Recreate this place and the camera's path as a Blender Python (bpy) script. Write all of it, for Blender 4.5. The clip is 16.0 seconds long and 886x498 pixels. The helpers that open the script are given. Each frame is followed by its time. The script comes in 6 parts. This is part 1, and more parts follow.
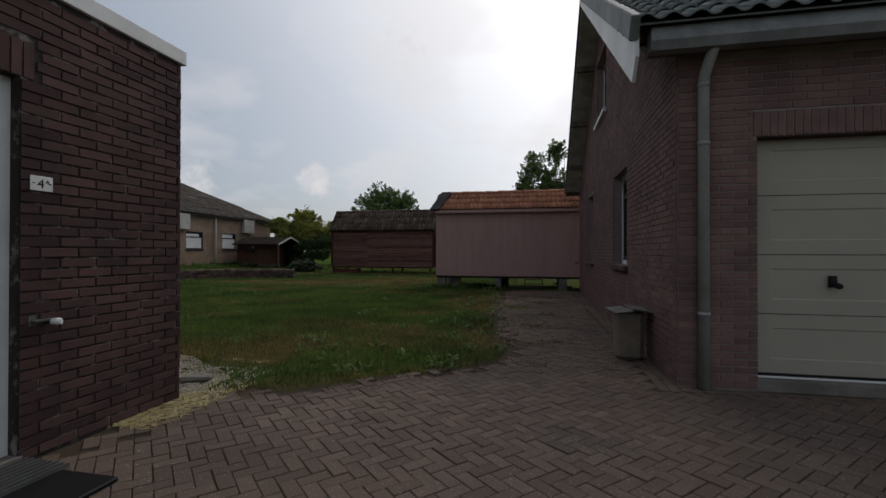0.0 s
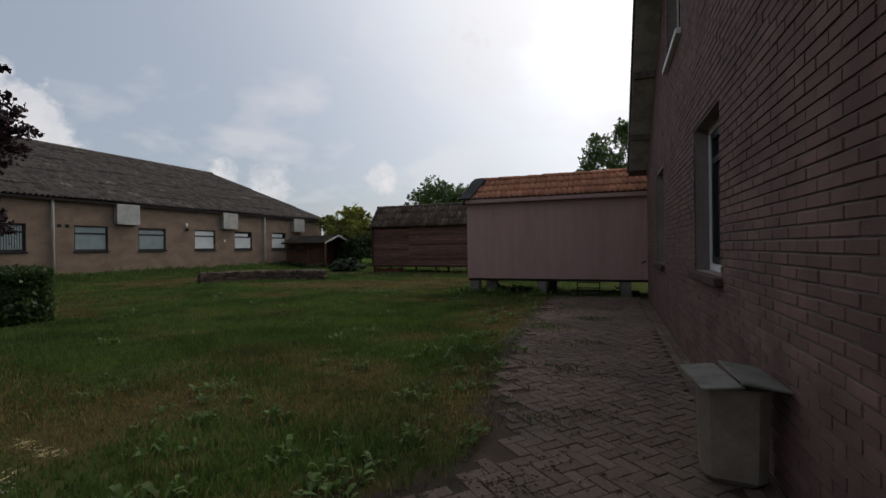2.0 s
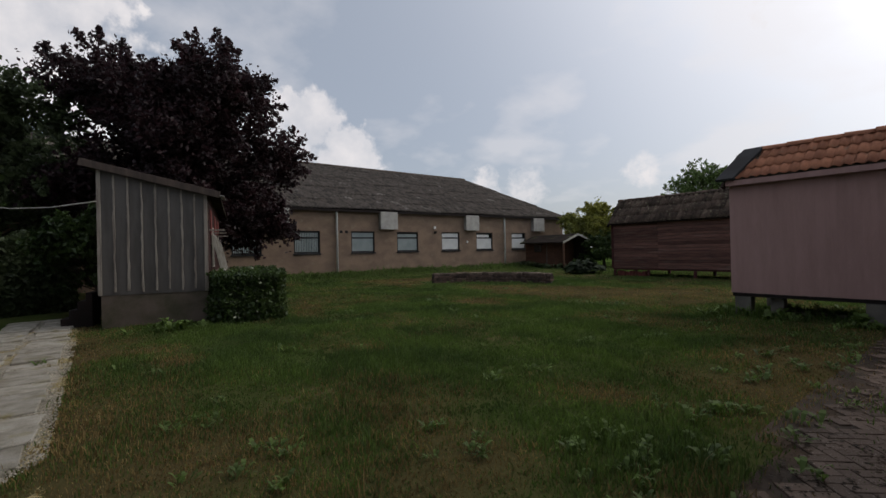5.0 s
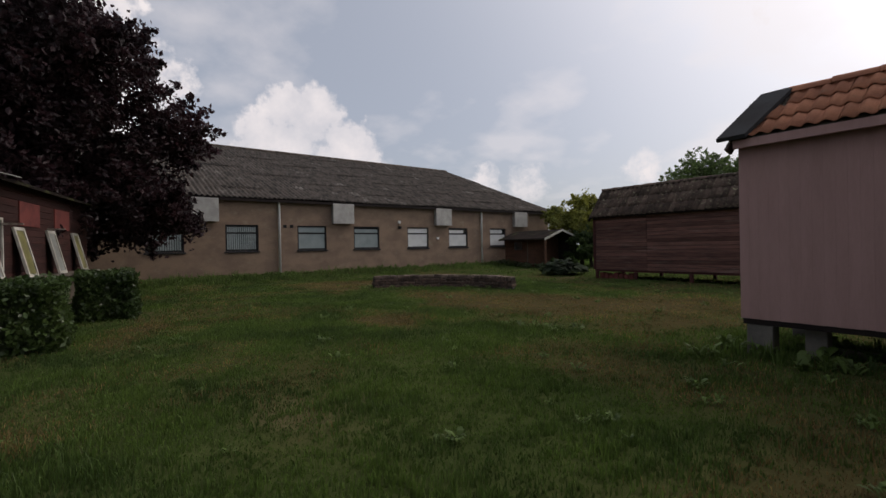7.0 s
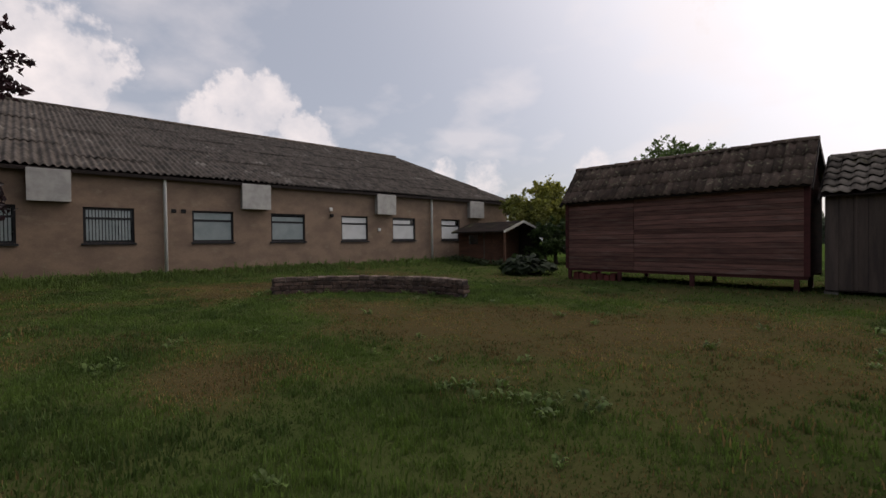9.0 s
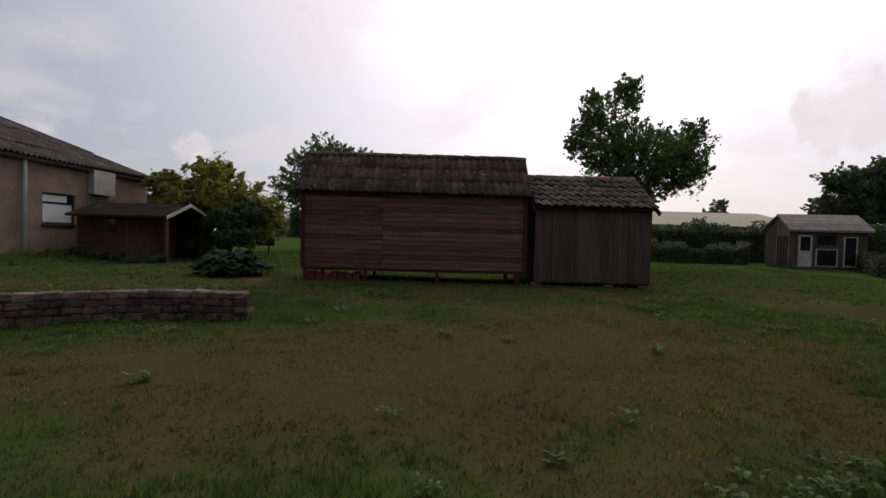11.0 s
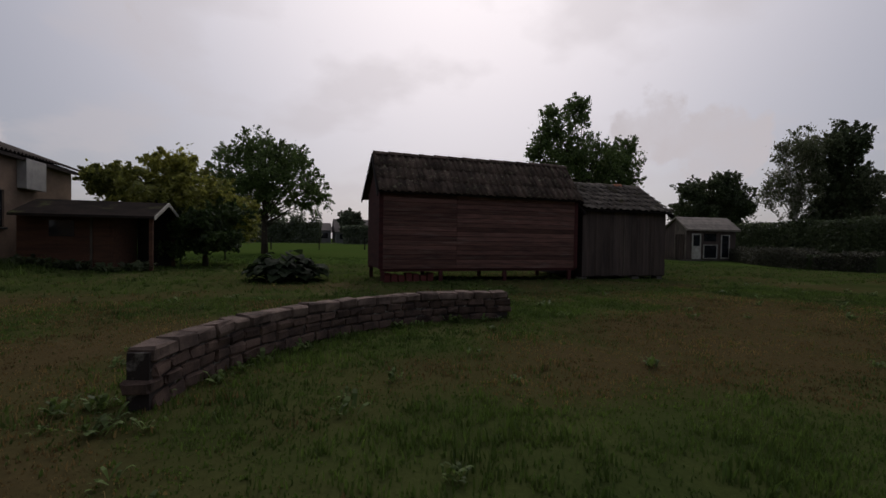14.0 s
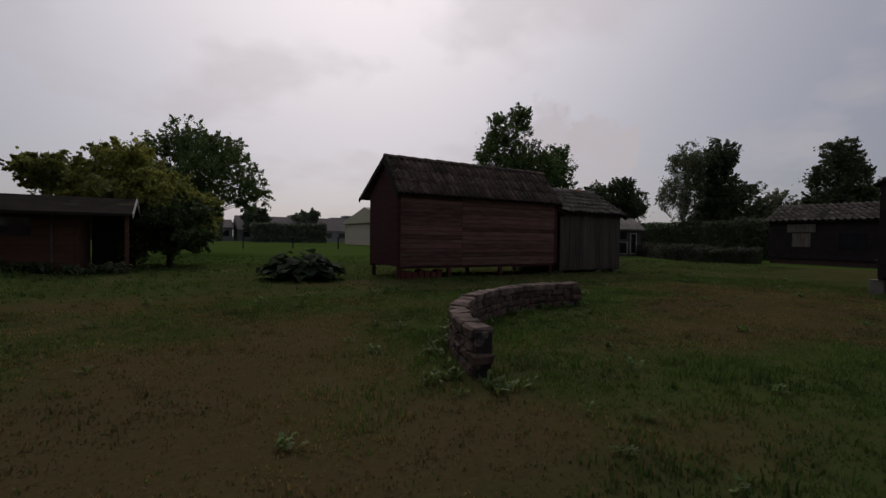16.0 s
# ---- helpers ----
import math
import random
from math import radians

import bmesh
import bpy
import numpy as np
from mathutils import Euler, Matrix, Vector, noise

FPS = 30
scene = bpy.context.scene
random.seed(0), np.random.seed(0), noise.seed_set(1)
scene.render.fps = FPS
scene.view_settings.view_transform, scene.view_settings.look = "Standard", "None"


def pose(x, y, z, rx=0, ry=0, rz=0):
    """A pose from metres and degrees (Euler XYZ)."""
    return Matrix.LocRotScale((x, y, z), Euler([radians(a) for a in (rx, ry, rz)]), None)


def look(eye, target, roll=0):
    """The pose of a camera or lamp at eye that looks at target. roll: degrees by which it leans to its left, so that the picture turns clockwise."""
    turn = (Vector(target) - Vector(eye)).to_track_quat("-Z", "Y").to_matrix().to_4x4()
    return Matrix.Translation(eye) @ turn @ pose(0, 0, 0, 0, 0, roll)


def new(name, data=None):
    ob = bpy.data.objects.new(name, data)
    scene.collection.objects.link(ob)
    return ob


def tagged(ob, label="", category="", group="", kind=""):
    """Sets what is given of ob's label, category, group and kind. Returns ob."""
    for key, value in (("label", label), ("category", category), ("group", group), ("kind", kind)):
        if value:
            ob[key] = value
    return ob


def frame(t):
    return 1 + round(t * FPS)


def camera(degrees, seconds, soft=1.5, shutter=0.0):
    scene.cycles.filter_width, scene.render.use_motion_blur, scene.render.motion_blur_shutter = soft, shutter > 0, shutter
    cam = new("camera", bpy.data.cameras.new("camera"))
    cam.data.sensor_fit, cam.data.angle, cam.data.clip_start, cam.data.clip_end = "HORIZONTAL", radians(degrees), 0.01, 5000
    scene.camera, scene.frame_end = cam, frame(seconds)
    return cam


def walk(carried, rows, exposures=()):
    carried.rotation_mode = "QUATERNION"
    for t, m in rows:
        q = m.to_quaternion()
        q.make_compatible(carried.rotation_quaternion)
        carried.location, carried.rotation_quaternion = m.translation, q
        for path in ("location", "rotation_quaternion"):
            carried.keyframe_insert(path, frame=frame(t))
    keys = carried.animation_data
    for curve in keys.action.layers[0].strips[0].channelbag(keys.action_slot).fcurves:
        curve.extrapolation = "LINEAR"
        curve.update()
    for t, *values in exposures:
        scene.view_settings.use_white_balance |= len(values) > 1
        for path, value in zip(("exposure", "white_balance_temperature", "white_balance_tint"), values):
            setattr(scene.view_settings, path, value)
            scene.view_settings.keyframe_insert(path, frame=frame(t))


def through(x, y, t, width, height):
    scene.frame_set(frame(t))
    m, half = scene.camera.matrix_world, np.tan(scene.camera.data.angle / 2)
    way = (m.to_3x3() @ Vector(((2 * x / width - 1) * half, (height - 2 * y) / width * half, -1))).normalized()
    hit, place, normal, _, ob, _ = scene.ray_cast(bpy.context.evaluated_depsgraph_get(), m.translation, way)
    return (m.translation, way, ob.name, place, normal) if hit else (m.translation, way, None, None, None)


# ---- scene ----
cam = camera(89.6, 16.0)
PATH = [
    (0, (0.25, 1.134, 1.165), (-0.164, 3.091, 1.178), 0.1),
    (0.5, (0.334, 1.43, 1.181), (-0.103, 3.382, 1.183), -0.1),
    (1, (0.433, 2.064, 1.185), (-0.002, 4.016, 1.181), -0.3),
    (1.5, (0.494, 2.781, 1.19), (-0.015, 4.716, 1.183), -0.4),
    (2, (0.645, 3.658, 1.235), (-0.054, 5.532, 1.229), -0.8),
    (2.5, (0.657, 4.367, 1.248), (-0.34, 6.101, 1.256), -0.9),
    (3, (0.667, 4.886, 1.263), (-0.719, 6.328, 1.286), -0.8),
    (3.5, (0.641, 5.13, 1.303), (-0.893, 6.413, 1.333), -0.8),
    (3.7, (0.627, 5.161, 1.309), (-0.919, 6.429, 1.337), -1.0),
    (5.8, (0.025, 6.843, 1.316), (-1.564, 8.057, 1.317), -1.1),
    (6, (-0.107, 7.242, 1.33), (-1.693, 8.461, 1.33), -1.2),
    (6.5, (-0.457, 8.236, 1.33), (-2.043, 9.455, 1.325), -1.2),
    (7, (-0.913, 9.182, 1.315), (-2.497, 10.403, 1.307), -1.1),
    (7.5, (-1.452, 10.022, 1.31), (-3.032, 11.248, 1.296), -1.1),
    (8, (-2.101, 10.788, 1.211), (-3.673, 12.024, 1.193), -1.0),
    (8.5, (-2.769, 11.466, 1.229), (-4.325, 12.723, 1.205), -0.9),
    (9, (-3.579, 12.119, 1.213), (-5.037, 13.487, 1.18), -0.7),
    (9.5, (-4.558, 12.484, 1.208), (-5.865, 13.998, 1.165), -0.4),
    (10, (-5.602, 12.679, 1.245), (-6.389, 14.517, 1.186), 0.3),
    (10.2, (-6.019, 12.714, 1.273), (-6.559, 14.639, 1.206), 0.5),
    (12.3, (-10.214, 12.653, 1.168), (-9.897, 14.627, 1.117), 1.6),
    (12.5, (-10.604, 12.683, 1.156), (-10.223, 14.646, 1.112), 1.3),
    (13, (-11.483, 12.74, 1.119), (-11.023, 14.686, 1.074), 1.3),
    (13.5, (-12.382, 12.899, 1.121), (-11.818, 14.817, 1.079), 1.2),
    (14, (-13.195, 13.088, 1.124), (-12.569, 14.987, 1.083), 0.9),
    (14.5, (-14.082, 13.139, 1.105), (-13.336, 14.994, 1.062), 0.8),
    (15, (-14.958, 13.158, 1.113), (-14.093, 14.961, 1.071), 0.8),
    (15.5, (-15.762, 13.301, 1.17), (-14.839, 15.075, 1.124), 0.7),
    (16, (-16.333, 13.478, 1.123), (-15.304, 15.193, 1.077), 0.8),
]
EXPOSURES = [(0, -0.27, 6500, 10), (1.5, -0.2, 6500, 10), (2.5, -0.09, 6500, 10), (3.5, -0.08, 6500, 10), (6.5, -0.05, 6700, 14), (9.5, 0.04, 6900, 17), (10.2, -0.03, 6850, 17), (12.5, -0.58, 6600, 18), (14.5, -0.84, 6600, 18), (16, -0.93, 6600, 18)]
walk(cam, [(t, look(eye, target, roll)) for t, eye, target, roll in PATH], EXPOSURES)

# ---- world and light ----
SUN_AZ, SUN_EL = 20.0, 42.0          # degrees clockwise from +y, degrees above the horizon
world = bpy.data.worlds.new("world")
scene.world = world
world.use_nodes = True
wn, wl = world.node_tree.nodes, world.node_tree.links
wn.clear()
SKY_STRENGTH = 0.085


def wnode(kind, **inputs):
    n = wn.new(kind)
    for k, v in inputs.items():
        n.inputs[k].default_value = v
    return n


def wmath(op, a, b=None):
    n = wn.new("ShaderNodeMath")
    n.operation = op
    for i, v in enumerate((a, b)):
        if v is None:
            continue
        if isinstance(v, (int, float)):
            n.inputs[i].default_value = v
        else:
            wl.new(v, n.inputs[i])
    return n.outputs[0]


sky = wn.new("ShaderNodeTexSky")
sky.sky_type, sky.sun_disc = "NISHITA", False
sky.sun_elevation, sky.sun_rotation = radians(SUN_EL), radians(SUN_AZ)
sky.air_density, sky.dust_density, sky.ozone_density = 1.0, 2.5, 1.5
tc = wn.new("ShaderNodeTexCoord")
sep = wn.new("ShaderNodeSeparateXYZ")
wl.new(tc.outputs["Generated"], sep.inputs[0])
# cloud deck: the view direction laid out on a flat layer overhead
den = wmath("ADD", wmath("MAXIMUM", sep.outputs[2], 0.0), 0.28)
comb = wn.new("ShaderNodeCombineXYZ")
wl.new(wmath("DIVIDE", sep.outputs[0], den), comb.inputs[0])
wl.new(wmath("DIVIDE", sep.outputs[1], den), comb.inputs[1])
comb.inputs[2].default_value = 3.7
cloud = wnode("ShaderNodeTexNoise", Scale=1.9, Detail=8.0, Roughness=0.5)
wl.new(comb.outputs[0], cloud.inputs["Vector"])
ramp = wn.new("ShaderNodeValToRGB")
ramp.color_ramp.elements[0].position, ramp.color_ramp.elements[1].position = 0.5, 0.62
wl.new(cloud.outputs["Fac"], ramp.inputs[0])
veil = wnode("ShaderNodeMixRGB", Fac=0.52)
veil.inputs[2].default_value = (6.7, 7.4, 8.4, 1)
wl.new(sky.outputs[0], veil.inputs[1])
# bright haze spread round the veiled sun
sun_way = wn.new("ShaderNodeVectorMath")
sun_way.operation = "DOT_PRODUCT"
wl.new(tc.outputs["Generated"], sun_way.inputs[0])
sun_way.inputs[1].default_value = (math.sin(radians(SUN_AZ)) * math.cos(radians(SUN_EL)), math.cos(radians(SUN_AZ)) * math.cos(radians(SUN_EL)), math.sin(radians(SUN_EL)))
haze = wn.new("ShaderNodeMixRGB")
wl.new(wmath("MULTIPLY", wmath("POWER", wmath("MAXIMUM", sun_way.outputs["Value"], 0.0), 4.5), 0.8), haze.inputs[0])
wl.new(veil.outputs[0], haze.inputs[1])
haze.inputs[2].default_value = (22.5, 22.1, 22.2, 1)
puff = wn.new("ShaderNodeMixRGB")
puff.inputs[2].default_value = (10.4, 10.1, 10.2, 1)
cumuli = None
lumps = wnode("ShaderNodeTexNoise", Scale=13.0, Detail=6.0, Roughness=0.55)
wl.new(tc.outputs["Generated"], lumps.inputs["Vector"])
crumbs = wnode("ShaderNodeTexNoise", Scale=30.0, Detail=6.0, Roughness=0.6)
wl.new(tc.outputs["Generated"], crumbs.inputs["Vector"])
for az, el, r in ((-69, 15, 5.5), (-64, 12, 4.5), (-74, 11, 5.5), (-88, 16, 7), (-96, 21, 9), (-42, 7.5, 3), (-47, 8, 2.6), (-28, 8.5, 2.4), (43, 13, 4.5), (50, 10, 5), (-17, 24, 3.5)):
    dot = wn.new("ShaderNodeVectorMath")
    dot.operation = "DOT_PRODUCT"
    wl.new(tc.outputs["Generated"], dot.inputs[0])
    dot.inputs[1].default_value = (math.sin(radians(az)) * math.cos(radians(el)), math.cos(radians(az)) * math.cos(radians(el)), math.sin(radians(el)))
    k = 1 - math.cos(radians(r))
    s = wmath("DIVIDE", wmath("SUBTRACT", dot.outputs["Value"], 1 - k), k)
    s = wmath("MULTIPLY", wmath("ADD", s, wmath("MULTIPLY", wmath("SUBTRACT", (lumps if r > 4 else crumbs).outputs["Fac"], 0.5), 3.6)), 2.5 if r > 4 else 0.9)
    s = wmath("MINIMUM", wmath("MAXIMUM", s, 0.0), 1.0)
    cumuli = s if cumuli is None else wmath("MAXIMUM", cumuli, s)
soft_cloud = wmath("MULTIPLY", ramp.outputs[0], 0.38)
wl.new(wmath("MAXIMUM", soft_cloud, wmath("MULTIPLY", cumuli, wmath("MULTIPLY", lumps.outputs["Fac"], 1.35))), puff.inputs[0])
wl.new(haze.outputs[0], puff.inputs[1])
bg = wnode("ShaderNodeBackground", Strength=SKY_STRENGTH)
wl.new(puff.outputs[0], bg.inputs[0])
wl.new(bg.outputs[0], wn.new("ShaderNodeOutputWorld").inputs[0])

sun = new("sun", bpy.data.lights.new("sun", "SUN"))
sun.data.energy, sun.data.angle, sun.data.color = 0.7, radians(14), (1.0, 0.95, 0.88)
_d = Vector((math.sin(radians(SUN_AZ)) * math.cos(radians(SUN_EL)), math.cos(radians(SUN_AZ)) * math.cos(radians(SUN_EL)), math.sin(radians(SUN_EL))))
sun.matrix_world = look(_d * 60, (0, 0, 0))


# ---- materials ----
def material(name, base, second=None, rough=0.85, metal=0.0, scale=1.5, fine=40.0, bump=0.25, island=0.0, piece=0.0, spec=0.14,
             low=0.4, high=0.62, third=None, third_scale=0.6, third_low=0.55, third_high=0.68, stretch=(1, 1, 1), dist=0.01, grain=0.25):
    """Two-scale procedural surface in world space: patches of a second and a third colour, fine grain, relief, piece-to-piece change."""
    m = bpy.data.materials.new(name)
    m.use_nodes = True
    n, l = m.node_tree.nodes, m.node_tree.links
    b = n["Principled BSDF"]
    b.inputs["Roughness"].default_value, b.inputs["Metallic"].default_value = rough, metal
    b.inputs["Specular IOR Level"].default_value = spec
    geo = n.new("ShaderNodeNewGeometry")
    mp = n.new("ShaderNodeMapping")
    mp.inputs["Scale"].default_value = stretch
    l.new(geo.outputs["Position"], mp.inputs[0])

    def tex(s, detail, rough_=0.6):
        t = n.new("ShaderNodeTexNoise")
        t.inputs["Scale"].default_value, t.inputs["Detail"].default_value, t.inputs["Roughness"].default_value = s, detail, rough_
        l.new(mp.outputs[0], t.inputs["Vector"])
        return t

    def span(source, lo, hi):
        r = n.new("ShaderNodeMapRange")
        r.inputs["From Min"].default_value, r.inputs["From Max"].default_value = lo, hi
        l.new(source, r.inputs[0])
        return r.outputs[0]

    def mix(fac, a, c):
        x = n.new("ShaderNodeMixRGB")
        l.new(fac, x.inputs[0])
        for i, v in ((1, a), (2, c)):
            if isinstance(v, tuple):
                x.inputs[i].default_value = (*v[:3], 1)
            else:
                l.new(v, x.inputs[i])
        return x.outputs[0]

    second = second or tuple(c * 0.7 for c in base)
    col = mix(span(tex(scale, 5).outputs[0], low, high), base, second)
    if third:
        col = mix(span(tex(third_scale, 4).outputs[0], third_low, third_high), col, third)
    f = tex(fine, 4, 0.7)
    hsv = n.new("ShaderNodeHueSaturation")
    l.new(col, hsv.inputs["Color"])
    val = n.new("ShaderNodeMath")
    val.operation = "MULTIPLY_ADD"
    l.new(f.outputs[0], val.inputs[0])
    val.inputs[1].default_value, val.inputs[2].default_value = grain * 2, 1 - grain
    out = val.outputs[0]
    for amount, node, socket in ((island, geo, "Random Per Island"), (piece, None, "Random")):
        if amount:
            node = node or n.new("ShaderNodeObjectInfo")
            k = n.new("ShaderNodeMath")
            k.operation = "MULTIPLY_ADD"
            l.new(node.outputs[socket], k.inputs[0])
            k.inputs[1].default_value, k.inputs[2].default_value = amount * 2, 1 - amount
            mul = n.new("ShaderNodeMath")
            mul.operation = "MULTIPLY"
            l.new(out, mul.inputs[0])
            l.new(k.outputs[0], mul.inputs[1])
            out = mul.outputs[0]
    l.new(out, hsv.inputs["Value"])
    l.new(hsv.outputs[0], b.inputs["Base Color"])
    if bump:
        bp = n.new("ShaderNodeBump")
        bp.inputs["Strength"].default_value, bp.inputs["Distance"].default_value = bump, dist
        l.new(f.outputs[0], bp.inputs["Height"])
        l.new(bp.outputs[0], b.inputs["Normal"])
    return m


def glass_dark(name, tint=(0.02, 0.022, 0.025)):
    m = material(name, tint, rough=0.06, bump=0.0, spec=0.6, grain=0.05)
    return m


M_SOIL = material("lawn_soil", (0.058, 0.072, 0.023), (0.04, 0.056, 0.017), scale=0.9, fine=30, bump=0.6, dist=0.02,
                  third=(0.12, 0.10, 0.05), third_scale=0.35, third_low=0.58, third_high=0.72, grain=0.35, spec=0.0, rough=1.0)
_n, _l = M_SOIL.node_tree.nodes, M_SOIL.node_tree.links
_b = _n["Principled BSDF"]
_src = _b.inputs["Base Color"].links[0].from_socket
_at = _n.new("ShaderNodeAttribute")
_at.attribute_name = "dry"
_mx = _n.new("ShaderNodeMixRGB")
_th = _n.new("ShaderNodeTexNoise")
_th.inputs["Scale"].default_value, _th.inputs["Detail"].default_value = 25.0, 6.0
_geo = _n.new("ShaderNodeNewGeometry")
_l.new(_geo.outputs["Position"], _th.inputs["Vector"])
_straw = _n.new("ShaderNodeMixRGB")
_straw.inputs[1].default_value, _straw.inputs[2].default_value = (0.045, 0.033, 0.018, 1), (0.115, 0.082, 0.038, 1)
_l.new(_th.outputs[0], _straw.inputs[0])
_l.new(_at.outputs["Fac"], _mx.inputs[0])
_l.new(_src, _mx.inputs[1])
_l.new(_straw.outputs[0], _mx.inputs[2])
_l.new(_mx.outputs[0], _b.inputs["Base Color"])
M_FIELD = material("far_field", (0.05, 0.085, 0.018), (0.06, 0.09, 0.022), scale=0.12, fine=3, bump=0.3, spec=0.0, rough=1.0, third=(0.085, 0.095, 0.035), third_scale=0.03)
M_BRICK = material("brick_red_brown", (0.188, 0.112, 0.098), (0.135, 0.08, 0.072), scale=3, fine=90, bump=0.5, dist=0.004, island=0.13, piece=0.13, grain=0.3)
M_BRICK_D = material("brick_dark", (0.082, 0.047, 0.043), (0.056, 0.034, 0.033), scale=3, fine=90, bump=0.5, dist=0.004, island=0.22, piece=0.22, grain=0.3)
M_MORTAR = material("mortar", (0.30, 0.265, 0.235), (0.23, 0.20, 0.18), scale=4, fine=120, bump=0.4, dist=0.004)
M_MORTAR_D = material("mortar_dark", (0.045, 0.036, 0.033), (0.26, 0.235, 0.205), scale=9, fine=120, bump=0.4, dist=0.004, low=0.53, high=0.66)
M_MORTAR_W = material("mortar_brown", (0.2, 0.16, 0.145), (0.25, 0.21, 0.19), scale=6, fine=120, bump=0.4, dist=0.004, low=0.45, high=0.7)
M_PAVER = material("paver_concrete", (0.152, 0.108, 0.082), (0.11, 0.083, 0.067), scale=0.7, fine=110, bump=0.6, dist=0.005, island=0.16, piece=0.16, grain=0.5,
                   third=(0.36, 0.32, 0.275), third_scale=75, third_low=0.63, third_high=0.7)
M_PAVESAND = material("paving_joint_soil", (0.045, 0.034, 0.026), (0.075, 0.05, 0.032), scale=2, fine=80, bump=0.5)
M_BARNBRICK = material("barn_brick", (0.25, 0.178, 0.128), (0.19, 0.135, 0.10), scale=1.2, fine=24, bump=0.35, dist=0.01, stretch=(1, 1, 1.6), grain=0.3,
                       third=(0.27, 0.215, 0.155), third_scale=1.7, third_low=0.6, third_high=0.75)
M_FIBRE = material("fibre_cement_roof", (0.115, 0.095, 0.079), (0.05, 0.043, 0.036), scale=3.0, fine=14, bump=0.5, grain=0.5, spec=0.1,
                   third=(0.23, 0.205, 0.175), third_scale=1.3, third_low=0.6, third_high=0.72, stretch=(0.6, 1, 0.6))
M_TILE_O = material("roof_tile_orange", (0.4, 0.175, 0.1), (0.3, 0.13, 0.08), scale=3, fine=50, bump=0.3, piece=0.16, island=0.14, grain=0.3,
                    third=(0.24, 0.15, 0.1), third_scale=5, third_low=0.6, third_high=0.75)
M_TILE_D = material("roof_tile_old", (0.128, 0.09, 0.07), (0.07, 0.052, 0.041), scale=3, fine=40, bump=0.6, piece=0.35, island=0.3, grain=0.4,
                    third=(0.27, 0.25, 0.16), third_scale=11, third_low=0.58, third_high=0.7)
M_TILE_G = material("roof_tile_grey", (0.2, 0.17, 0.14), (0.12, 0.1, 0.082), scale=3, fine=40, bump=0.6, piece=0.3, island=0.3, grain=0.4,
                    third=(0.10, 0.09, 0.045), third_scale=2, third_low=0.6, third_high=0.72)
M_TILE_W = material("pale_sheet_tile", (0.30, 0.26, 0.22), (0.22, 0.19, 0.16), scale=3, fine=30, bump=0.4, piece=0.2, grain=0.3)
M_TILE_H = material("roof_tile_anthracite", (0.175, 0.188, 0.176), (0.125, 0.138, 0.128), scale=3, fine=60, bump=0.4, piece=0.15, island=0.15, rough=0.6)
M_PINK = material("weathered_mauve_board", (0.43, 0.27, 0.245), (0.385, 0.24, 0.218), scale=2, fine=30, bump=0.2, piece=0.018, stretch=(3, 3, 0.4), grain=0.12)
M_REDWOOD = material("weathered_red_board", (0.17, 0.086, 0.067), (0.098, 0.054, 0.045), scale=3, fine=30, bump=0.7, piece=0.34, stretch=(0.5, 3, 5), grain=0.3,
                     third=(0.2, 0.14, 0.115), third_scale=2.6, third_low=0.56, third_high=0.8)
M_GREYWOOD = material("weathered_dark_board", (0.105, 0.079, 0.066), (0.066, 0.052, 0.045), scale=2, fine=26, bump=0.4, piece=0.16, stretch=(4, 4, 0.4), grain=0.3)
M_BATTEN = material("bleached_batten", (0.32, 0.285, 0.24), (0.19, 0.16, 0.135), scale=3, fine=30, bump=0.4, stretch=(4, 4, 0.5), piece=0.15, grain=0.3)
M_PANEL = material("grey_sheet", (0.122, 0.113, 0.104), (0.09, 0.083, 0.076), scale=1.5, fine=40, bump=0.2, stretch=(3, 3, 0.5), grain=0.15)
M_OLDWOOD = material("old_timber", (0.15, 0.125, 0.10), (0.09, 0.075, 0.062), scale=3, fine=30, bump=0.5, stretch=(3, 3, 0.6), grain=0.3)
M_REDDARK = material("dark_red_timber", (0.075, 0.026, 0.024), (0.05, 0.02, 0.019), scale=2, fine=26, bump=0.4, piece=0.12, stretch=(0.5, 0.5, 5), grain=0.3)
M_BLACKWOOD = material("black_stained_timber", (0.022, 0.018, 0.017), (0.03, 0.022, 0.02), scale=2, fine=26, bump=0.3, piece=0.1, grain=0.3)
M_WHITE = material("white_paint", (0.72, 0.72, 0.70), (0.62, 0.62, 0.59), scale=2, fine=40, bump=0.1, rough=0.5, grain=0.08)
M_OFFWHITE = material("dirty_white_paint", (0.5, 0.48, 0.42), (0.34, 0.32, 0.27), scale=4, fine=40, bump=0.2, grain=0.2)
M_CREAM = material("cream_steel", (0.36, 0.335, 0.265), (0.33, 0.305, 0.245), scale=0.8, fine=200, bump=0.06, rough=0.45, grain=0.05)
M_ZINC = material("zinc", (0.14, 0.14, 0.135), (0.10, 0.10, 0.10), scale=3, fine=50, bump=0.1, rough=0.45, metal=0.3, grain=0.15)
M_PVC = material("grey_plastic_pipe", (0.30, 0.30, 0.275), (0.24, 0.24, 0.22), scale=3, fine=50, bump=0.08, rough=0.5, grain=0.12)
M_GUTTER = material("weathered_zinc", (0.25, 0.26, 0.25), (0.17, 0.175, 0.17), scale=3, fine=50, bump=0.1, rough=0.5, metal=0.2, grain=0.2)
M_LEAD = material("dark_lead_sheet", (0.05, 0.05, 0.052), (0.038, 0.037, 0.037), scale=3, fine=50, bump=0.15, rough=0.9, spec=0.05, grain=0.2)
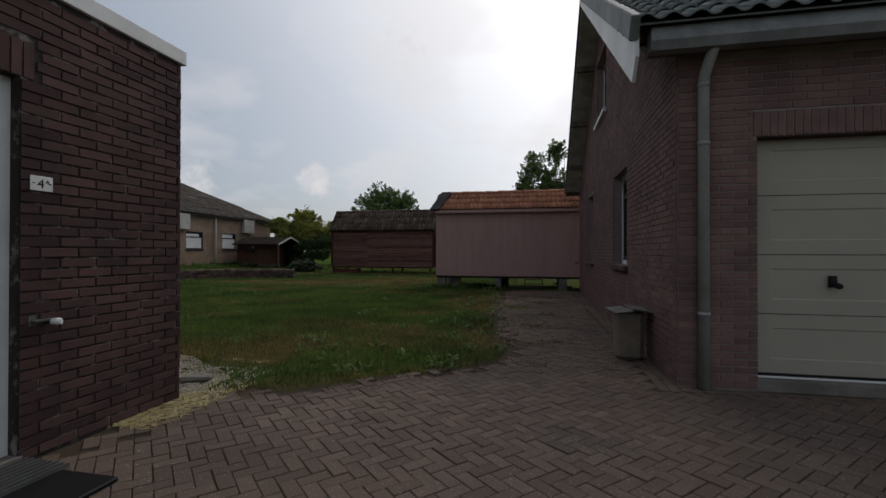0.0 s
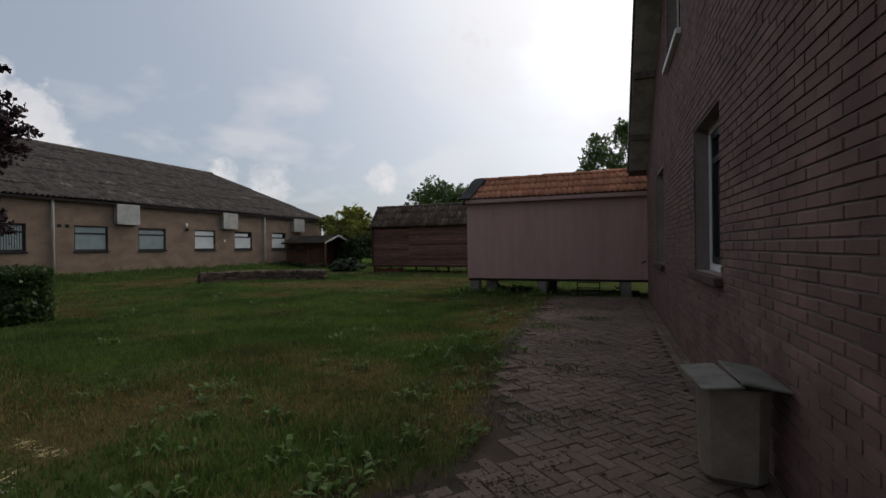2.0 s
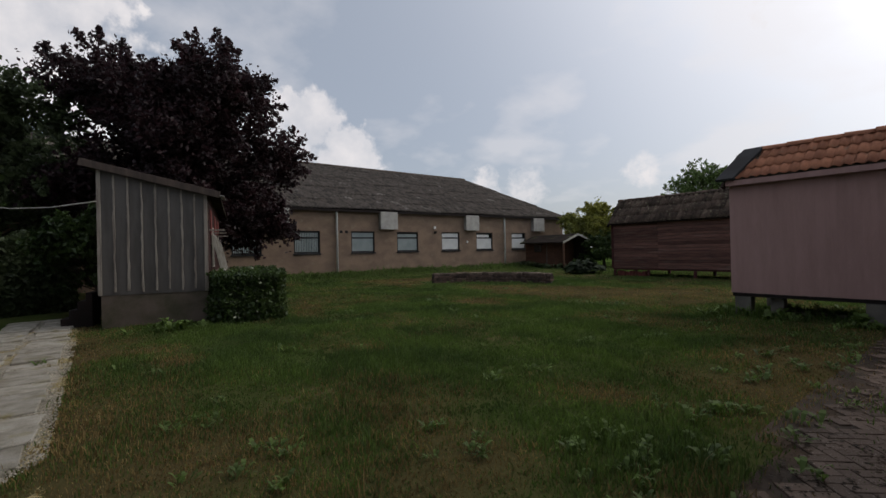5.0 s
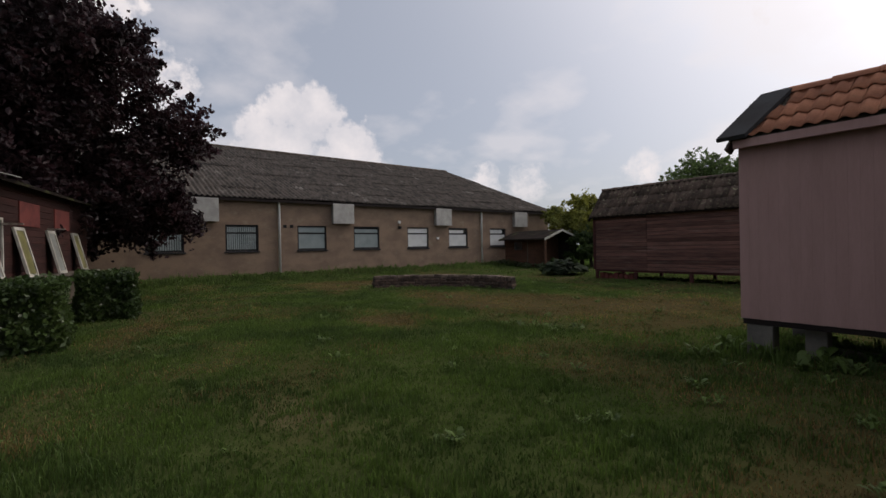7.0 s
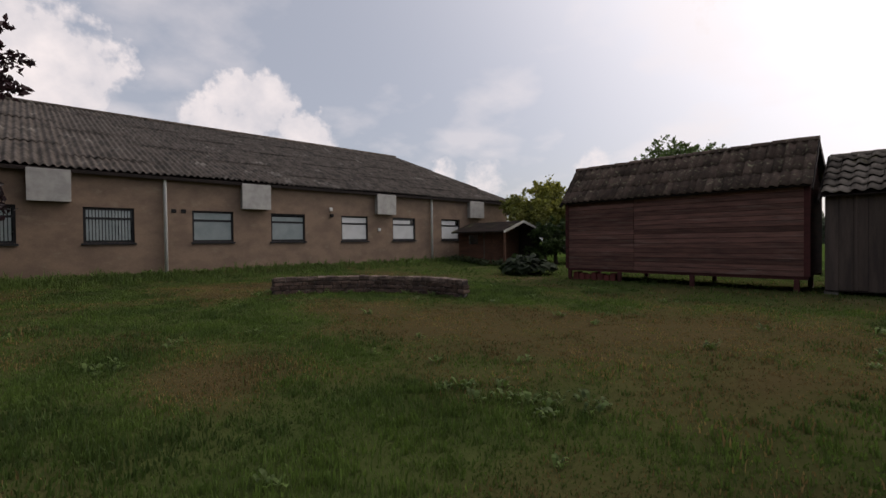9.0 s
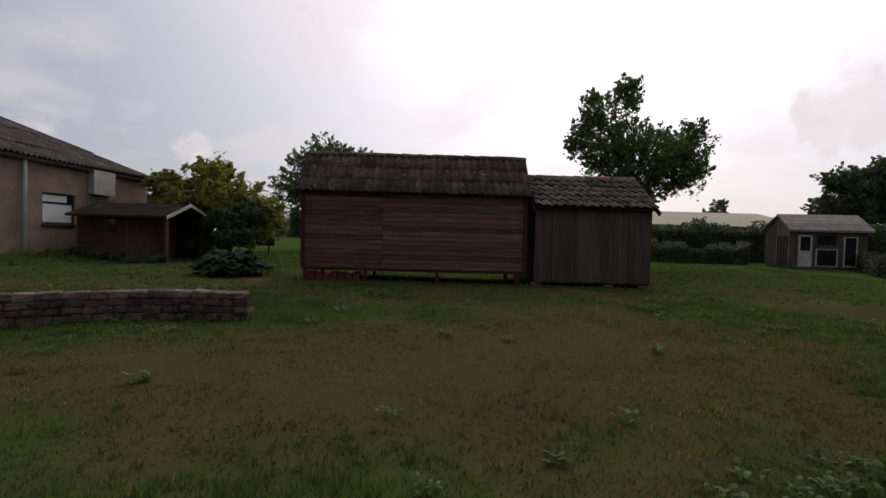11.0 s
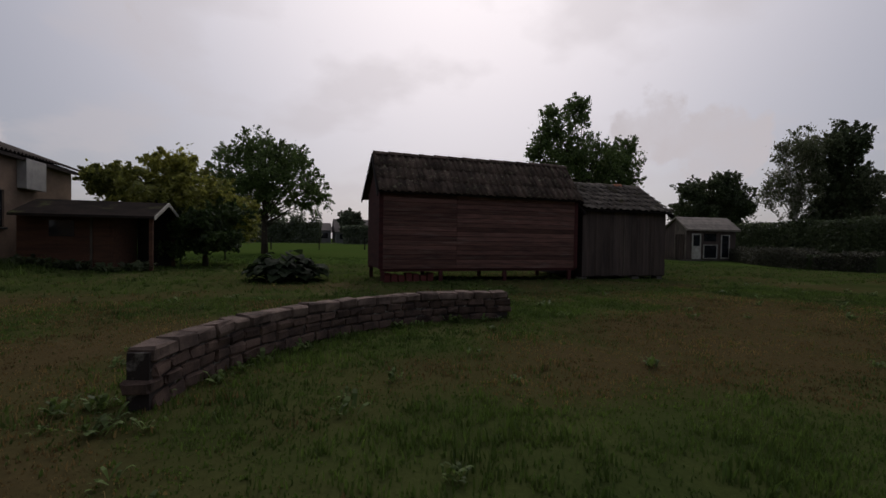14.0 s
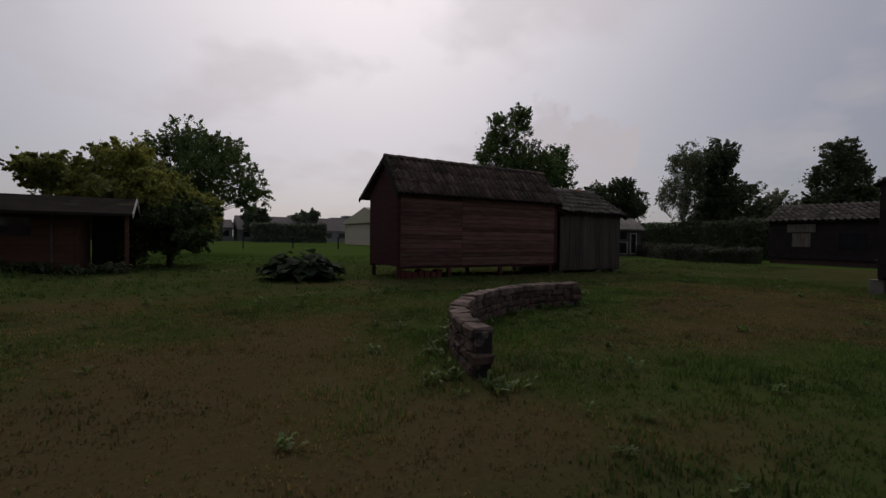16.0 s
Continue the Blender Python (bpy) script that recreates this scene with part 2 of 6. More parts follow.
M_VENT = material("galvanised_vent", (0.42, 0.41, 0.38), (0.33, 0.32, 0.30), scale=2.5, fine=30, bump=0.1, rough=0.5, metal=0.2, grain=0.12)
M_FRAME = material("dark_window_frame", (0.03, 0.03, 0.032), (0.02, 0.02, 0.022), scale=4, fine=60, bump=0.1, rough=0.5, grain=0.12)
M_GLASS = glass_dark("window_glass")
M_BLINDW = material("white_blind", (0.62, 0.63, 0.62), (0.56, 0.57, 0.56), scale=2, fine=60, bump=0.05, rough=0.4, grain=0.05)
M_BLINDG = material("grey_green_blind", (0.27, 0.31, 0.31), (0.22, 0.26, 0.26), scale=2, fine=60, bump=0.05, rough=0.4, grain=0.05)
M_BLACK = material("black_plastic", (0.012, 0.012, 0.013), (0.018, 0.018, 0.018), scale=4, fine=60, bump=0.1, rough=0.5)
M_CONC = material("concrete", (0.20, 0.18, 0.155), (0.13, 0.12, 0.105), scale=3, fine=60, bump=0.4, grain=0.25)
M_PLINTH = material("plinth_render", (0.15, 0.118, 0.095), (0.09, 0.082, 0.055), scale=2, fine=60, bump=0.4, grain=0.25)
M_STONE = material("walling_stone", (0.15, 0.1, 0.078), (0.072, 0.05, 0.042), scale=5, fine=60, bump=0.7, dist=0.012, piece=0.35, grain=0.35)
M_COPING = material("coping_stone", (0.2, 0.145, 0.118), (0.1, 0.072, 0.06), scale=7, fine=60, bump=0.7, dist=0.012, piece=0.4, grain=0.3)
M_PEBBLE = material("pale_gravel", (0.43, 0.39, 0.315), (0.25, 0.225, 0.17), scale=8, fine=120, bump=0.8, dist=0.01, island=0.3, grain=0.4)
M_STRAW = material("dry_straw", (0.40, 0.33, 0.17), (0.30, 0.24, 0.11), scale=5, fine=60, bump=0.2, island=0.3)
M_SLAB = material("pale_slab", (0.36, 0.335, 0.285), (0.24, 0.22, 0.175), scale=5, fine=120, bump=0.8, piece=0.15, grain=0.5,
                  third=(0.25, 0.22, 0.11), third_scale=2.2, third_low=0.58, third_high=0.72)
M_BARK = material("bark", (0.07, 0.055, 0.042), (0.045, 0.037, 0.03), scale=6, fine=30, bump=0.8, dist=0.03, stretch=(3, 3, 0.7))
M_SHEETROOF = material("bitumen_sheet", (0.034, 0.027, 0.023), (0.024, 0.02, 0.018), scale=2, fine=40, bump=0.4, spec=0.02, rough=1.0, third=(0.07, 0.075, 0.035), third_scale=1.3)
M_HALL = material("pale_hall_sheet", (0.42, 0.37, 0.28), (0.37, 0.33, 0.25), scale=0.2, fine=3, bump=0.0, grain=0.06)
M_RED = material("red_paint", (0.17, 0.05, 0.043), (0.12, 0.04, 0.036), scale=3, fine=40, bump=0.2, grain=0.2)
M_FARWALL = material("far_pale_wall", (0.22, 0.215, 0.215), (0.18, 0.18, 0.18), scale=0.1, fine=2, bump=0.0)
M_FARROOF = material("far_roof", (0.14, 0.12, 0.11), (0.11, 0.095, 0.09), scale=0.1, fine=2, bump=0.0)


def leaf_material(name, base, second, gloss=0.45, through=0.4):
    m = material(name, base, second, rough=gloss, scale=0.8, fine=6, bump=0.0, island=0.4, spec=0.35, grain=0.25)
    n, l = m.node_tree.nodes, m.node_tree.links
    b = n["Principled BSDF"]
    tr = n.new("ShaderNodeBsdfTranslucent")
    l.new(b.inputs["Base Color"].links[0].from_socket, tr.inputs[0])
    mx = n.new("ShaderNodeMixShader")
    mx.inputs[0].default_value = through
    l.new(b.outputs[0], mx.inputs[1])
    l.new(tr.outputs[0], mx.inputs[2])
    l.new(mx.outputs[0], n["Material Output"].inputs[0])
    return m


L_GREEN = leaf_material("leaf_green", (0.11, 0.165, 0.05), (0.08, 0.125, 0.038), through=0.55)
L_DARK = leaf_material("leaf_dark_green", (0.092, 0.12, 0.056), (0.066, 0.088, 0.042), through=0.5)
L_YELLOW = leaf_material("leaf_yellow_green", (0.29, 0.29, 0.06), (0.16, 0.18, 0.045), through=0.55)
L_PURPLE = leaf_material("leaf_purple", (0.042, 0.019, 0.022), (0.024, 0.013, 0.015))
L_HEDGE = leaf_material("leaf_laurel", (0.068, 0.105, 0.03), (0.036, 0.062, 0.019), 0.3)
L_RHUBARB = leaf_material("leaf_broad", (0.028, 0.045, 0.015), (0.015, 0.025, 0.01), 0.8)
L_WEED = leaf_material("leaf_weed", (0.115, 0.175, 0.04), (0.08, 0.125, 0.028), 0.6)
L_SHRUB = leaf_material("leaf_grey_shrub", (0.085, 0.085, 0.058), (0.055, 0.056, 0.038), 0.7, 0.35)
# leaf green paled to put aerial haze into the colour of distant plants
L_FAR_HAZED = leaf_material("leaf_far_hazed", (0.13, 0.155, 0.1), (0.1, 0.12, 0.078), 0.7, 0.5)
L_BIRCH = leaf_material("leaf_pale_green", (0.155, 0.175, 0.095), (0.1, 0.12, 0.062), 0.5, 0.5)


L_GRASS = leaf_material("grass_blade", (0.104, 0.164, 0.032), (0.055, 0.094, 0.021), 0.6, 0.45)
L_GRASS_DRY = leaf_material("dry_grass_blade", (0.27, 0.192, 0.076), (0.15, 0.105, 0.044), 0.8, 0.35)


# ---- building helpers ----
def box(bm, x0, x1, y0, y1, z0, z1, m=None):
    v = [bm.verts.new((x, y, z)) for z in (z0, z1) for x, y in ((x0, y0), (x1, y0), (x1, y1), (x0, y1))]
    for f in ((0, 3, 2, 1), (4, 5, 6, 7), (0, 1, 5, 4), (1, 2, 6, 5), (2, 3, 7, 6), (3, 0, 4, 7)):
        bm.faces.new([v[i] for i in f])
    if m is not None:
        bmesh.ops.transform(bm, matrix=m, verts=v)
    return v


def boxes(*rows, bevel=0.0):
    bm = bmesh.new()
    for r in rows:
        box(bm, *r)
    if bevel:
        bmesh.ops.bevel(bm, geom=bm.edges[:], offset=bevel, segments=1, affect="EDGES")
    return bm


def prism(points, lo, hi, axis="y"):
    """A polygon (a, z) stretched along an axis: a is x when the axis is y, and y when it is x."""
    bm = bmesh.new()
    place = (lambda a, z, s: (a, s, z)) if axis == "y" else (lambda a, z, s: (s, a, z))
    ends = [[bm.verts.new(place(a, z, s)) for a, z in points] for s in (lo, hi)]
    bm.faces.new(ends[0])
    bm.faces.new(ends[1][::-1])
    for i in range(len(points)):
        j = (i + 1) % len(points)
        bm.faces.new((ends[0][j], ends[0][i], ends[1][i], ends[1][j]))
    bmesh.ops.recalc_face_normals(bm, faces=bm.faces[:])
    return bm


def tube(bm, points, radii, sides=8, cap=True):
    rings = []
    q, last = None, None
    for i, p in enumerate(points):
        p = Vector(p)
        d = (Vector(points[min(i + 1, len(points) - 1)]) - Vector(points[max(i - 1, 0)])).normalized()
        q = d.to_track_quat("Z", "Y") if q is None else last.rotation_difference(d) @ q
        last = d
        rings.append([bm.verts.new(p + q @ Vector((math.cos(2 * math.pi * k / sides), math.sin(2 * math.pi * k / sides), 0)) * radii[i]) for k in range(sides)])
    for a, b in zip(rings, rings[1:]):
        for k in range(sides):
            f = bm.faces.new((a[k], a[(k + 1) % sides], b[(k + 1) % sides], b[k]))
            f.smooth = True
    if cap:
        bm.faces.new(rings[0][::-1])
        bm.faces.new(rings[-1])
    return bm


def to_mesh(name, bm, mat):
    me = bpy.data.meshes.new(name)
    bm.to_mesh(me)
    bm.free()
    me.materials.append(mat)
    return me


def part(name, bm, mat, parent=None, label="", m=None):
    """A bmesh (or a finished mesh) as one mesh object under a thing or a part."""
    ob = new(name, bm if isinstance(bm, bpy.types.Mesh) else to_mesh(name, bm, mat))
    ob.parent = parent
    if m is not None:
        ob.matrix_basis = m
    return tagged(ob, label)


def thing(name, label, category, m=None, group="", kind=""):
    ob = new(name)
    if m is not None:
        ob.matrix_basis = m
    return tagged(ob, label, category, group, kind)


def from_arrays(name, verts, faces, mat, smooth=False):
    """verts: N x 3, faces: M x k, all of one size."""
    me = bpy.data.meshes.new(name)
    verts, faces = np.asarray(verts, np.float32), np.asarray(faces, np.int32)
    k = faces.shape[1]
    me.vertices.add(len(verts))
    me.vertices.foreach_set("co", verts.ravel())
    me.loops.add(faces.size)
    me.loops.foreach_set("vertex_index", faces.ravel())
    me.polygons.add(len(faces))
    me.polygons.foreach_set("loop_start", np.arange(0, faces.size, k, dtype=np.int32))
    me.polygons.foreach_set("loop_total", np.full(len(faces), k, np.int32))
    me.polygons.foreach_set("use_smooth", np.full(len(faces), smooth))
    me.update(calc_edges=True)
    me.validate()
    me.materials.append(mat)
    return me


BOX_F = np.array([(0, 3, 2, 1), (4, 5, 6, 7), (0, 1, 5, 4), (1, 2, 6, 5), (2, 3, 7, 6), (3, 0, 4, 7)])


def many_boxes(name, rows, mat):
    """rows: x0 x1 y0 y1 z0 z1 for each box, as one mesh."""
    r = np.asarray(rows, float)
    x0, x1, y0, y1, z0, z1 = r.T
    v = np.stack([np.stack(c, 1) for z in (z0, z1) for c in ((x0, y0, z), (x1, y0, z), (x1, y1, z), (x0, y1, z))], 1).reshape(-1, 3)
    f = (BOX_F[None] + 8 * np.arange(len(r))[:, None, None]).reshape(-1, 4)
    return from_arrays(name, v, f, mat)


def panel(u0, u1, v0, v1, depth, openings=(), y=0.0):
    """A wall slab in the plane y, with openings (u0, u1, v0, v1) through it, as one closed shell."""
    us = sorted({u0, u1, *[round(o[i], 5) for o in openings for i in (0, 1) if u0 < o[i] < u1]})
    vs = sorted({v0, v1, *[round(o[i], 5) for o in openings for i in (2, 3) if v0 < o[i] < v1]})
    solid = {}
    for i in range(len(us) - 1):
        for j in range(len(vs) - 1):
            u, v = (us[i] + us[i + 1]) / 2, (vs[j] + vs[j + 1]) / 2
            solid[i, j] = not any(o[0] < u < o[1] and o[2] < v < o[3] for o in openings)
    bm = bmesh.new()
    at = {}

    def vert(i, j, k):
        if (i, j, k) not in at:
            at[i, j, k] = bm.verts.new((us[i], y + depth * k, vs[j]))
        return at[i, j, k]

    for (i, j), full in solid.items():
        if not full:
            continue
        bm.faces.new([vert(*q, 0) for q in ((i, j), (i + 1, j), (i + 1, j + 1), (i, j + 1))])
        bm.faces.new([vert(*q, 1) for q in ((i, j + 1), (i + 1, j + 1), (i + 1, j), (i, j))])
        for di, dj, a, b in ((-1, 0, (i, j + 1), (i, j)), (1, 0, (i + 1, j), (i + 1, j + 1)), (0, -1, (i, j), (i + 1, j)), (0, 1, (i + 1, j + 1), (i, j + 1))):
            if not solid.get((i + di, j + dj), False):
                bm.faces.new((vert(*b, 0), vert(*a, 0), vert(*a, 1), vert(*b, 1)))
    return bm


def lay_bricks(wall, u0, u1, v0, v1, mat, openings=(), near=None, keep=None, length=0.22, course=0.0625, joint=0.011, proud=0.009, seed=1):
    """Stretcher bond in front of a wall's plane. Bricks within near (u0, u1, v0, v1) are pieces of their own, the rest one joined mesh."""
    rng = random.Random(seed)
    rest, single = [], []
    rows = int((v1 - v0) / course + 0.01)
    for j in range(rows):
        z0 = v0 + j * course + joint / 2
        z1 = z0 + course - joint
        u = u0 - (length / 2 if j % 2 else 0)
        while u < u1:
            a, b = max(u, u0) + joint / 2, min(u + length, u1) - joint / 2
            u += length
            if b - a < 0.02:
                continue
            bits = [(a, b)]
            for o in openings:
                if z1 > o[2] + 0.012 and z0 < o[3] - 0.012:
                    bits = [q for p, r in bits for q in ((p, min(r, o[0])), (max(p, o[1]), r)) if q[1] - q[0] > 0.015]
            for p, r in bits:
                if keep and not (keep(p, z1) and keep(r, z1)):
                    continue
                out = proud + rng.uniform(-0.002, 0.002)
                full = abs((r - p) - (length - joint)) < 1e-4
                if near and full and near[0] <= p and r <= near[1] and near[2] <= z0 and z1 <= near[3] and len(single) < 300:
                    single.append((p, z0, out))
                else:
                    rest.append((p, r, -out, 0.004, z0 + rng.uniform(-0.001, 0.001), z1 + rng.uniform(-0.001, 0.001)))
    if single:
        me = to_mesh("brick", boxes((0, length - joint, -proud, 0.004, 0, course - joint), bevel=0.003), mat)
        for p, z, out in single:
            part("brick", me, mat, wall, m=pose(p, proud - out, z, 0, 0, rng.uniform(-0.25, 0.25)))
    tagged(part("brickwork", many_boxes("brickwork", rest, mat), mat, wall), "rest of the brick courses in the wall", kind="stuff")


def pantile(w, l, mat, rise=0.035, thick=0.014, n=8, name="roof_tile", edge=0.03):
    """One S-shaped roof tile: w across, l up the slope, its lower edge at y = 0."""
    bm = bmesh.new()
    prof = []
    for i in range(n + 1):
        s = i / n
        prof.append((s * w * 1.03, rise * (0.5 + 0.5 * math.cos(2 * math.pi * (s - 0.28)))))
    top = [[bm.verts.new((x, y, z + lift)) for x, z in prof] for y, lift in ((0, edge), (l * 1.12, 0.002))]
    low = [[bm.verts.new((x, y, z + lift - thick)) for x, z in prof] for y, lift in ((0.0, edge), (l * 1.12, 0.002))]
    for i in range(n):
        for f in ((top[0][i], top[0][i + 1], top[1][i + 1], top[1][i]), (low[0][i], top[0][i], top[0][i + 1], low[0][i + 1])):
            q = bm.faces.new(f)
            q.smooth = True
    for i in (0, n):
        bm.faces.new((low[0][i], low[1][i], top[1][i], top[0][i]))
    bmesh.ops.recalc_face_normals(bm, faces=bm.faces[:])
    return to_mesh(name, bm, mat)


def lay_tiles(roof, cols, rows, w, l, mat, rise=0.035, seed=1, single=300, jitter=0.006, skip=None, lift=0.03):
    """Tiles on a roof part whose x runs along the eave and y up the slope."""
    rng = random.Random(seed)
    me = pantile(w, l, mat, rise, edge=lift)
    co = np.zeros(len(me.vertices) * 3, np.float32)
    me.vertices.foreach_get("co", co)
    co = co.reshape(-1, 3)
    faces = np.array([list(p.vertices) for p in me.polygons])
    vs, fs, count = [], [], 0
    for j in range(rows):
        for i in range(cols):
            if skip and skip(i, j):
                continue
            m = pose(i * w + rng.uniform(-jitter, jitter), j * l + rng.uniform(-jitter, jitter), rng.uniform(0, jitter), rng.uniform(-0.6, 0.6), rng.uniform(-0.8, 0.8), rng.uniform(-0.7, 0.7))
            if count < single:
                part("roof_tile", me, mat, roof, m=m)
            else:
                a = np.array(m)
                vs.append(co @ a[:3, :3].T + a[:3, 3])
                fs.append(faces + len(co) * len(fs))
            count += 1
    if vs:
        tagged(part("tile_rows", from_arrays("tile_rows", np.concatenate(vs), np.concatenate(fs), mat, True), mat, roof), "rest of the roof tiles", kind="stuff")


def ridge_caps(roof, length, mat, r=0.085, cap=0.36, name="ridge_tile", seed=3):
    rng = random.Random(seed)
    bm = bmesh.new()
    k = 8
    rings = []
    for x, s in ((0, 1.12), (0.05, 1.1), (cap + 0.02, 0.95)):
        rings.append([[bm.verts.new((x, math.cos(math.pi * i / k) * q * s, math.sin(math.pi * i / k) * q * s)) for i in range(k + 1)] for q in (r, r - 0.014)])
    for a, b in zip(rings, rings[1:]):
        for i in range(k):
            f = bm.faces.new((a[0][i], a[0][i + 1], b[0][i + 1], b[0][i]))
            f.smooth = True
    for e in (rings[0], rings[-1]):
        for i in range(k):
            bm.faces.new((e[0][i], e[0][i + 1], e[1][i + 1], e[1][i]))
    bmesh.ops.recalc_face_normals(bm, faces=bm.faces[:])
    me = to_mesh(name, bm, mat)
    n = int(length / cap)
    for i in range(n):
        part(name, me, mat, roof, m=pose(i * cap * length / (n * cap), 0, rng.uniform(0, 0.008), 0, rng.uniform(-1, 1), rng.uniform(-1, 1)))


def rel(parent, m):
    """The pose under a thing of a part whose pose in the world is m."""
    return parent.matrix_basis.inverted() @ m


# ---- ground and paving ----
EDGE_Y = [4.3, 4.6, 4.9, 5.15, 5.4, 5.9, 6.6, 7.2, 8.5, 9.3, 13.5, 15.3]
EDGE_X = [-2.6, -1.8, -1.4, -1.1, -0.72, -0.22, -0.15, -0.3, -0.55, -0.6, -0.75, -0.8]


def paved(x, y):
    x, y = np.asarray(x, float), np.asarray(y, float)
    inside = (x > np.interp(y, EDGE_Y, EDGE_X)) & (y < 15.35) & (x < 9)
    return inside & ~((x < -2.55) & (y < 4.2)) & (y > -5)


def slabbed(x, y):
    x, y = np.asarray(x, float), np.asarray(y, float)
    return (x < -2.5) & (x > -13) & (y > 4.22) & (y < 5.45) & (x < -2.45 - 1.1 * np.clip((y - 4.75) / 0.7, 0, 1))


def smooth(a, b, x):
    s = np.clip((np.asarray(x, float) - a) / (b - a), 0, 1)
    return s * s * (3 - 2 * s)


def lattice(x, y, size, seed):
    """Smooth value noise, 0 to 1, with cells of the given size."""
    u, v = np.asarray(x, float) / size, np.asarray(y, float) / size
    i, j = np.floor(u), np.floor(v)

    def h(a, b):
        q = np.sin(a * 127.1 + b * 311.7 + seed * 74.7) * 43758.5453
        return q - np.floor(q)

    fu, fv = u - i, v - j
    fu, fv = fu * fu * (3 - 2 * fu), fv * fv * (3 - 2 * fv)
    return (h(i, j) * (1 - fu) + h(i + 1, j) * fu) * (1 - fv) + (h(i, j + 1) * (1 - fu) + h(i + 1, j + 1) * fu) * fv


# parched places (x, y, reach in x, reach in y, amount) and lush ones with a negative amount
PARCHED = ((-1.93, 9.24, 0.5, 0.4, 0.7), (-6.2, 6.5, 0.8, 0.35, 0.6), (-5.25, 8.6, 0.5, 0.35, 0.5), (-2.8, 6.1, 0.7, 0.35, 0.6), (-1.7, 6.5, 0.6, 0.3, 0.5),
           (-8.4, 17.0, 1.9, 1.5, 0.75), (-7.0, 18.3, 2.0, 1.2, 0.6), (-5.0, 19.0, 2.0, 1.4, 0.4), (-11.6, 16.8, 1.4, 1.0, 0.45), (-8.1, 13.2, 0.8, 0.5, 0.6),
           (-16.2, 17.0, 1.6, 1.5, 0.65), (-16.0, 19.8, 2.2, 1.4, 0.4), (-15.0, 15.5, 1.0, 0.5, 0.6), (-14.8, 18.3, 0.9, 0.9, 0.4), (-13.2, 14.7, 0.8, 0.5, 0.4), (-10.2, 9.6, 0.8, 0.5, 0.6),
           (-11.2, 14.5, 1.6, 0.8, -0.6), (-7.8, 14.7, 1.0, 0.5, -0.5), (-12.5, 13.0, 1.5, 0.8, -0.4), (-5.5, 14.6, 1.0, 0.7, -0.3), (-4.0, 11.0, 3.0, 2.0, -0.12), (-9.0, 11.0, 3.0, 1.5, -0.12))


def dryness(x, y):
    """How parched the lawn is, 0 to 1."""
    x, y = np.asarray(x, float), np.asarray(y, float)
    d = 0.13 + 1.45 * (0.6 * lattice(x, y, 1.5, 1) + 0.4 * lattice(x, y, 0.55, 2) - 0.45)
    for px_, py_, rx_, ry_, k in PARCHED:
        d = d + k * np.exp(-((x - px_) / rx_) ** 2 - ((y - py_) / ry_) ** 2)
    gap = x - np.interp(y, EDGE_Y, EDGE_X)
    d = d + 0.5 * np.exp(-(np.minimum(gap, 0) / 0.5) ** 2) * (gap < 0.3) * (y > 4.2) * (y < 15)
    d = d + 0.5 * np.exp(-((y - 5.45) / 0.3) ** 2) * (x < -2.4)
    return np.clip(d * (1 - 0.6 * smooth(22, 30, y)), 0, 1)


def ground_z(x, y):
    x, y = np.asarray(x, float), np.asarray(y, float)
    z = 0.24 * smooth(-18.6, -21.4, x) * smooth(6, 9, y) * (1 - smooth(36, 40, y))
    z = z + 0.02 * np.sin(0.9 * x + 0.4 * y) * np.sin(0.7 * y - 0.3 * x) - 0.015
    z = np.where((x > -2.8) & (y < 15.5) & (y > -6) & (x < 9.2), np.maximum(z, -0.006), z)
    return np.where(paved(x, y), -0.065, np.where(slabbed(x, y), -0.03, z))


def axis_steps(lo, hi, step, far):
    mid = np.arange(lo, hi + 1e-6, step)
    grow = step * np.cumsum(1.35 ** np.arange(1, 60))
    out = grow[grow < far]
    return np.concatenate([lo - out[::-1], mid, hi + out])


gx, gy = axis_steps(-25, 9, 0.2, 1500), axis_steps(-6, 38, 0.2, 1500)
GX, GY = np.meshgrid(gx, gy)
verts = np.stack([GX.ravel(), GY.ravel(), ground_z(GX, GY).ravel()], 1)
nx, ny = len(gx), len(gy)
base = (np.arange(ny - 1)[:, None] * nx + np.arange(nx - 1)[None]).ravel()
faces = np.stack([base, base + 1, base + nx + 1, base + nx], 1)
me = from_arrays("ground", verts, faces, M_SOIL, True)
me.attributes.new("dry", "FLOAT", "POINT").data.foreach_set("value", (0.85 * dryness(verts[:, 0], verts[:, 1])).astype(np.float32))
me.materials.append(M_FIELD)
cx, cy = verts[faces[:, 0], 0], verts[faces[:, 0], 1]
me.polygons.foreach_set("material_index", ((cy > 33.5) | (cx < -24) | (cx > 9.5)).astype(np.int32))
ground = tagged(new("ground", me), "flat lawn soil with dry patches running out to fields", "ground", kind="structure")

pavement = tagged(new("pavement", to_mesh("pavement", boxes((-2.54, 9, -5, 15.3, -0.2, -0.018)), M_PAVESAND)), "yard paved with red-brown concrete pavers in herringbone", "pavement", kind="structure")


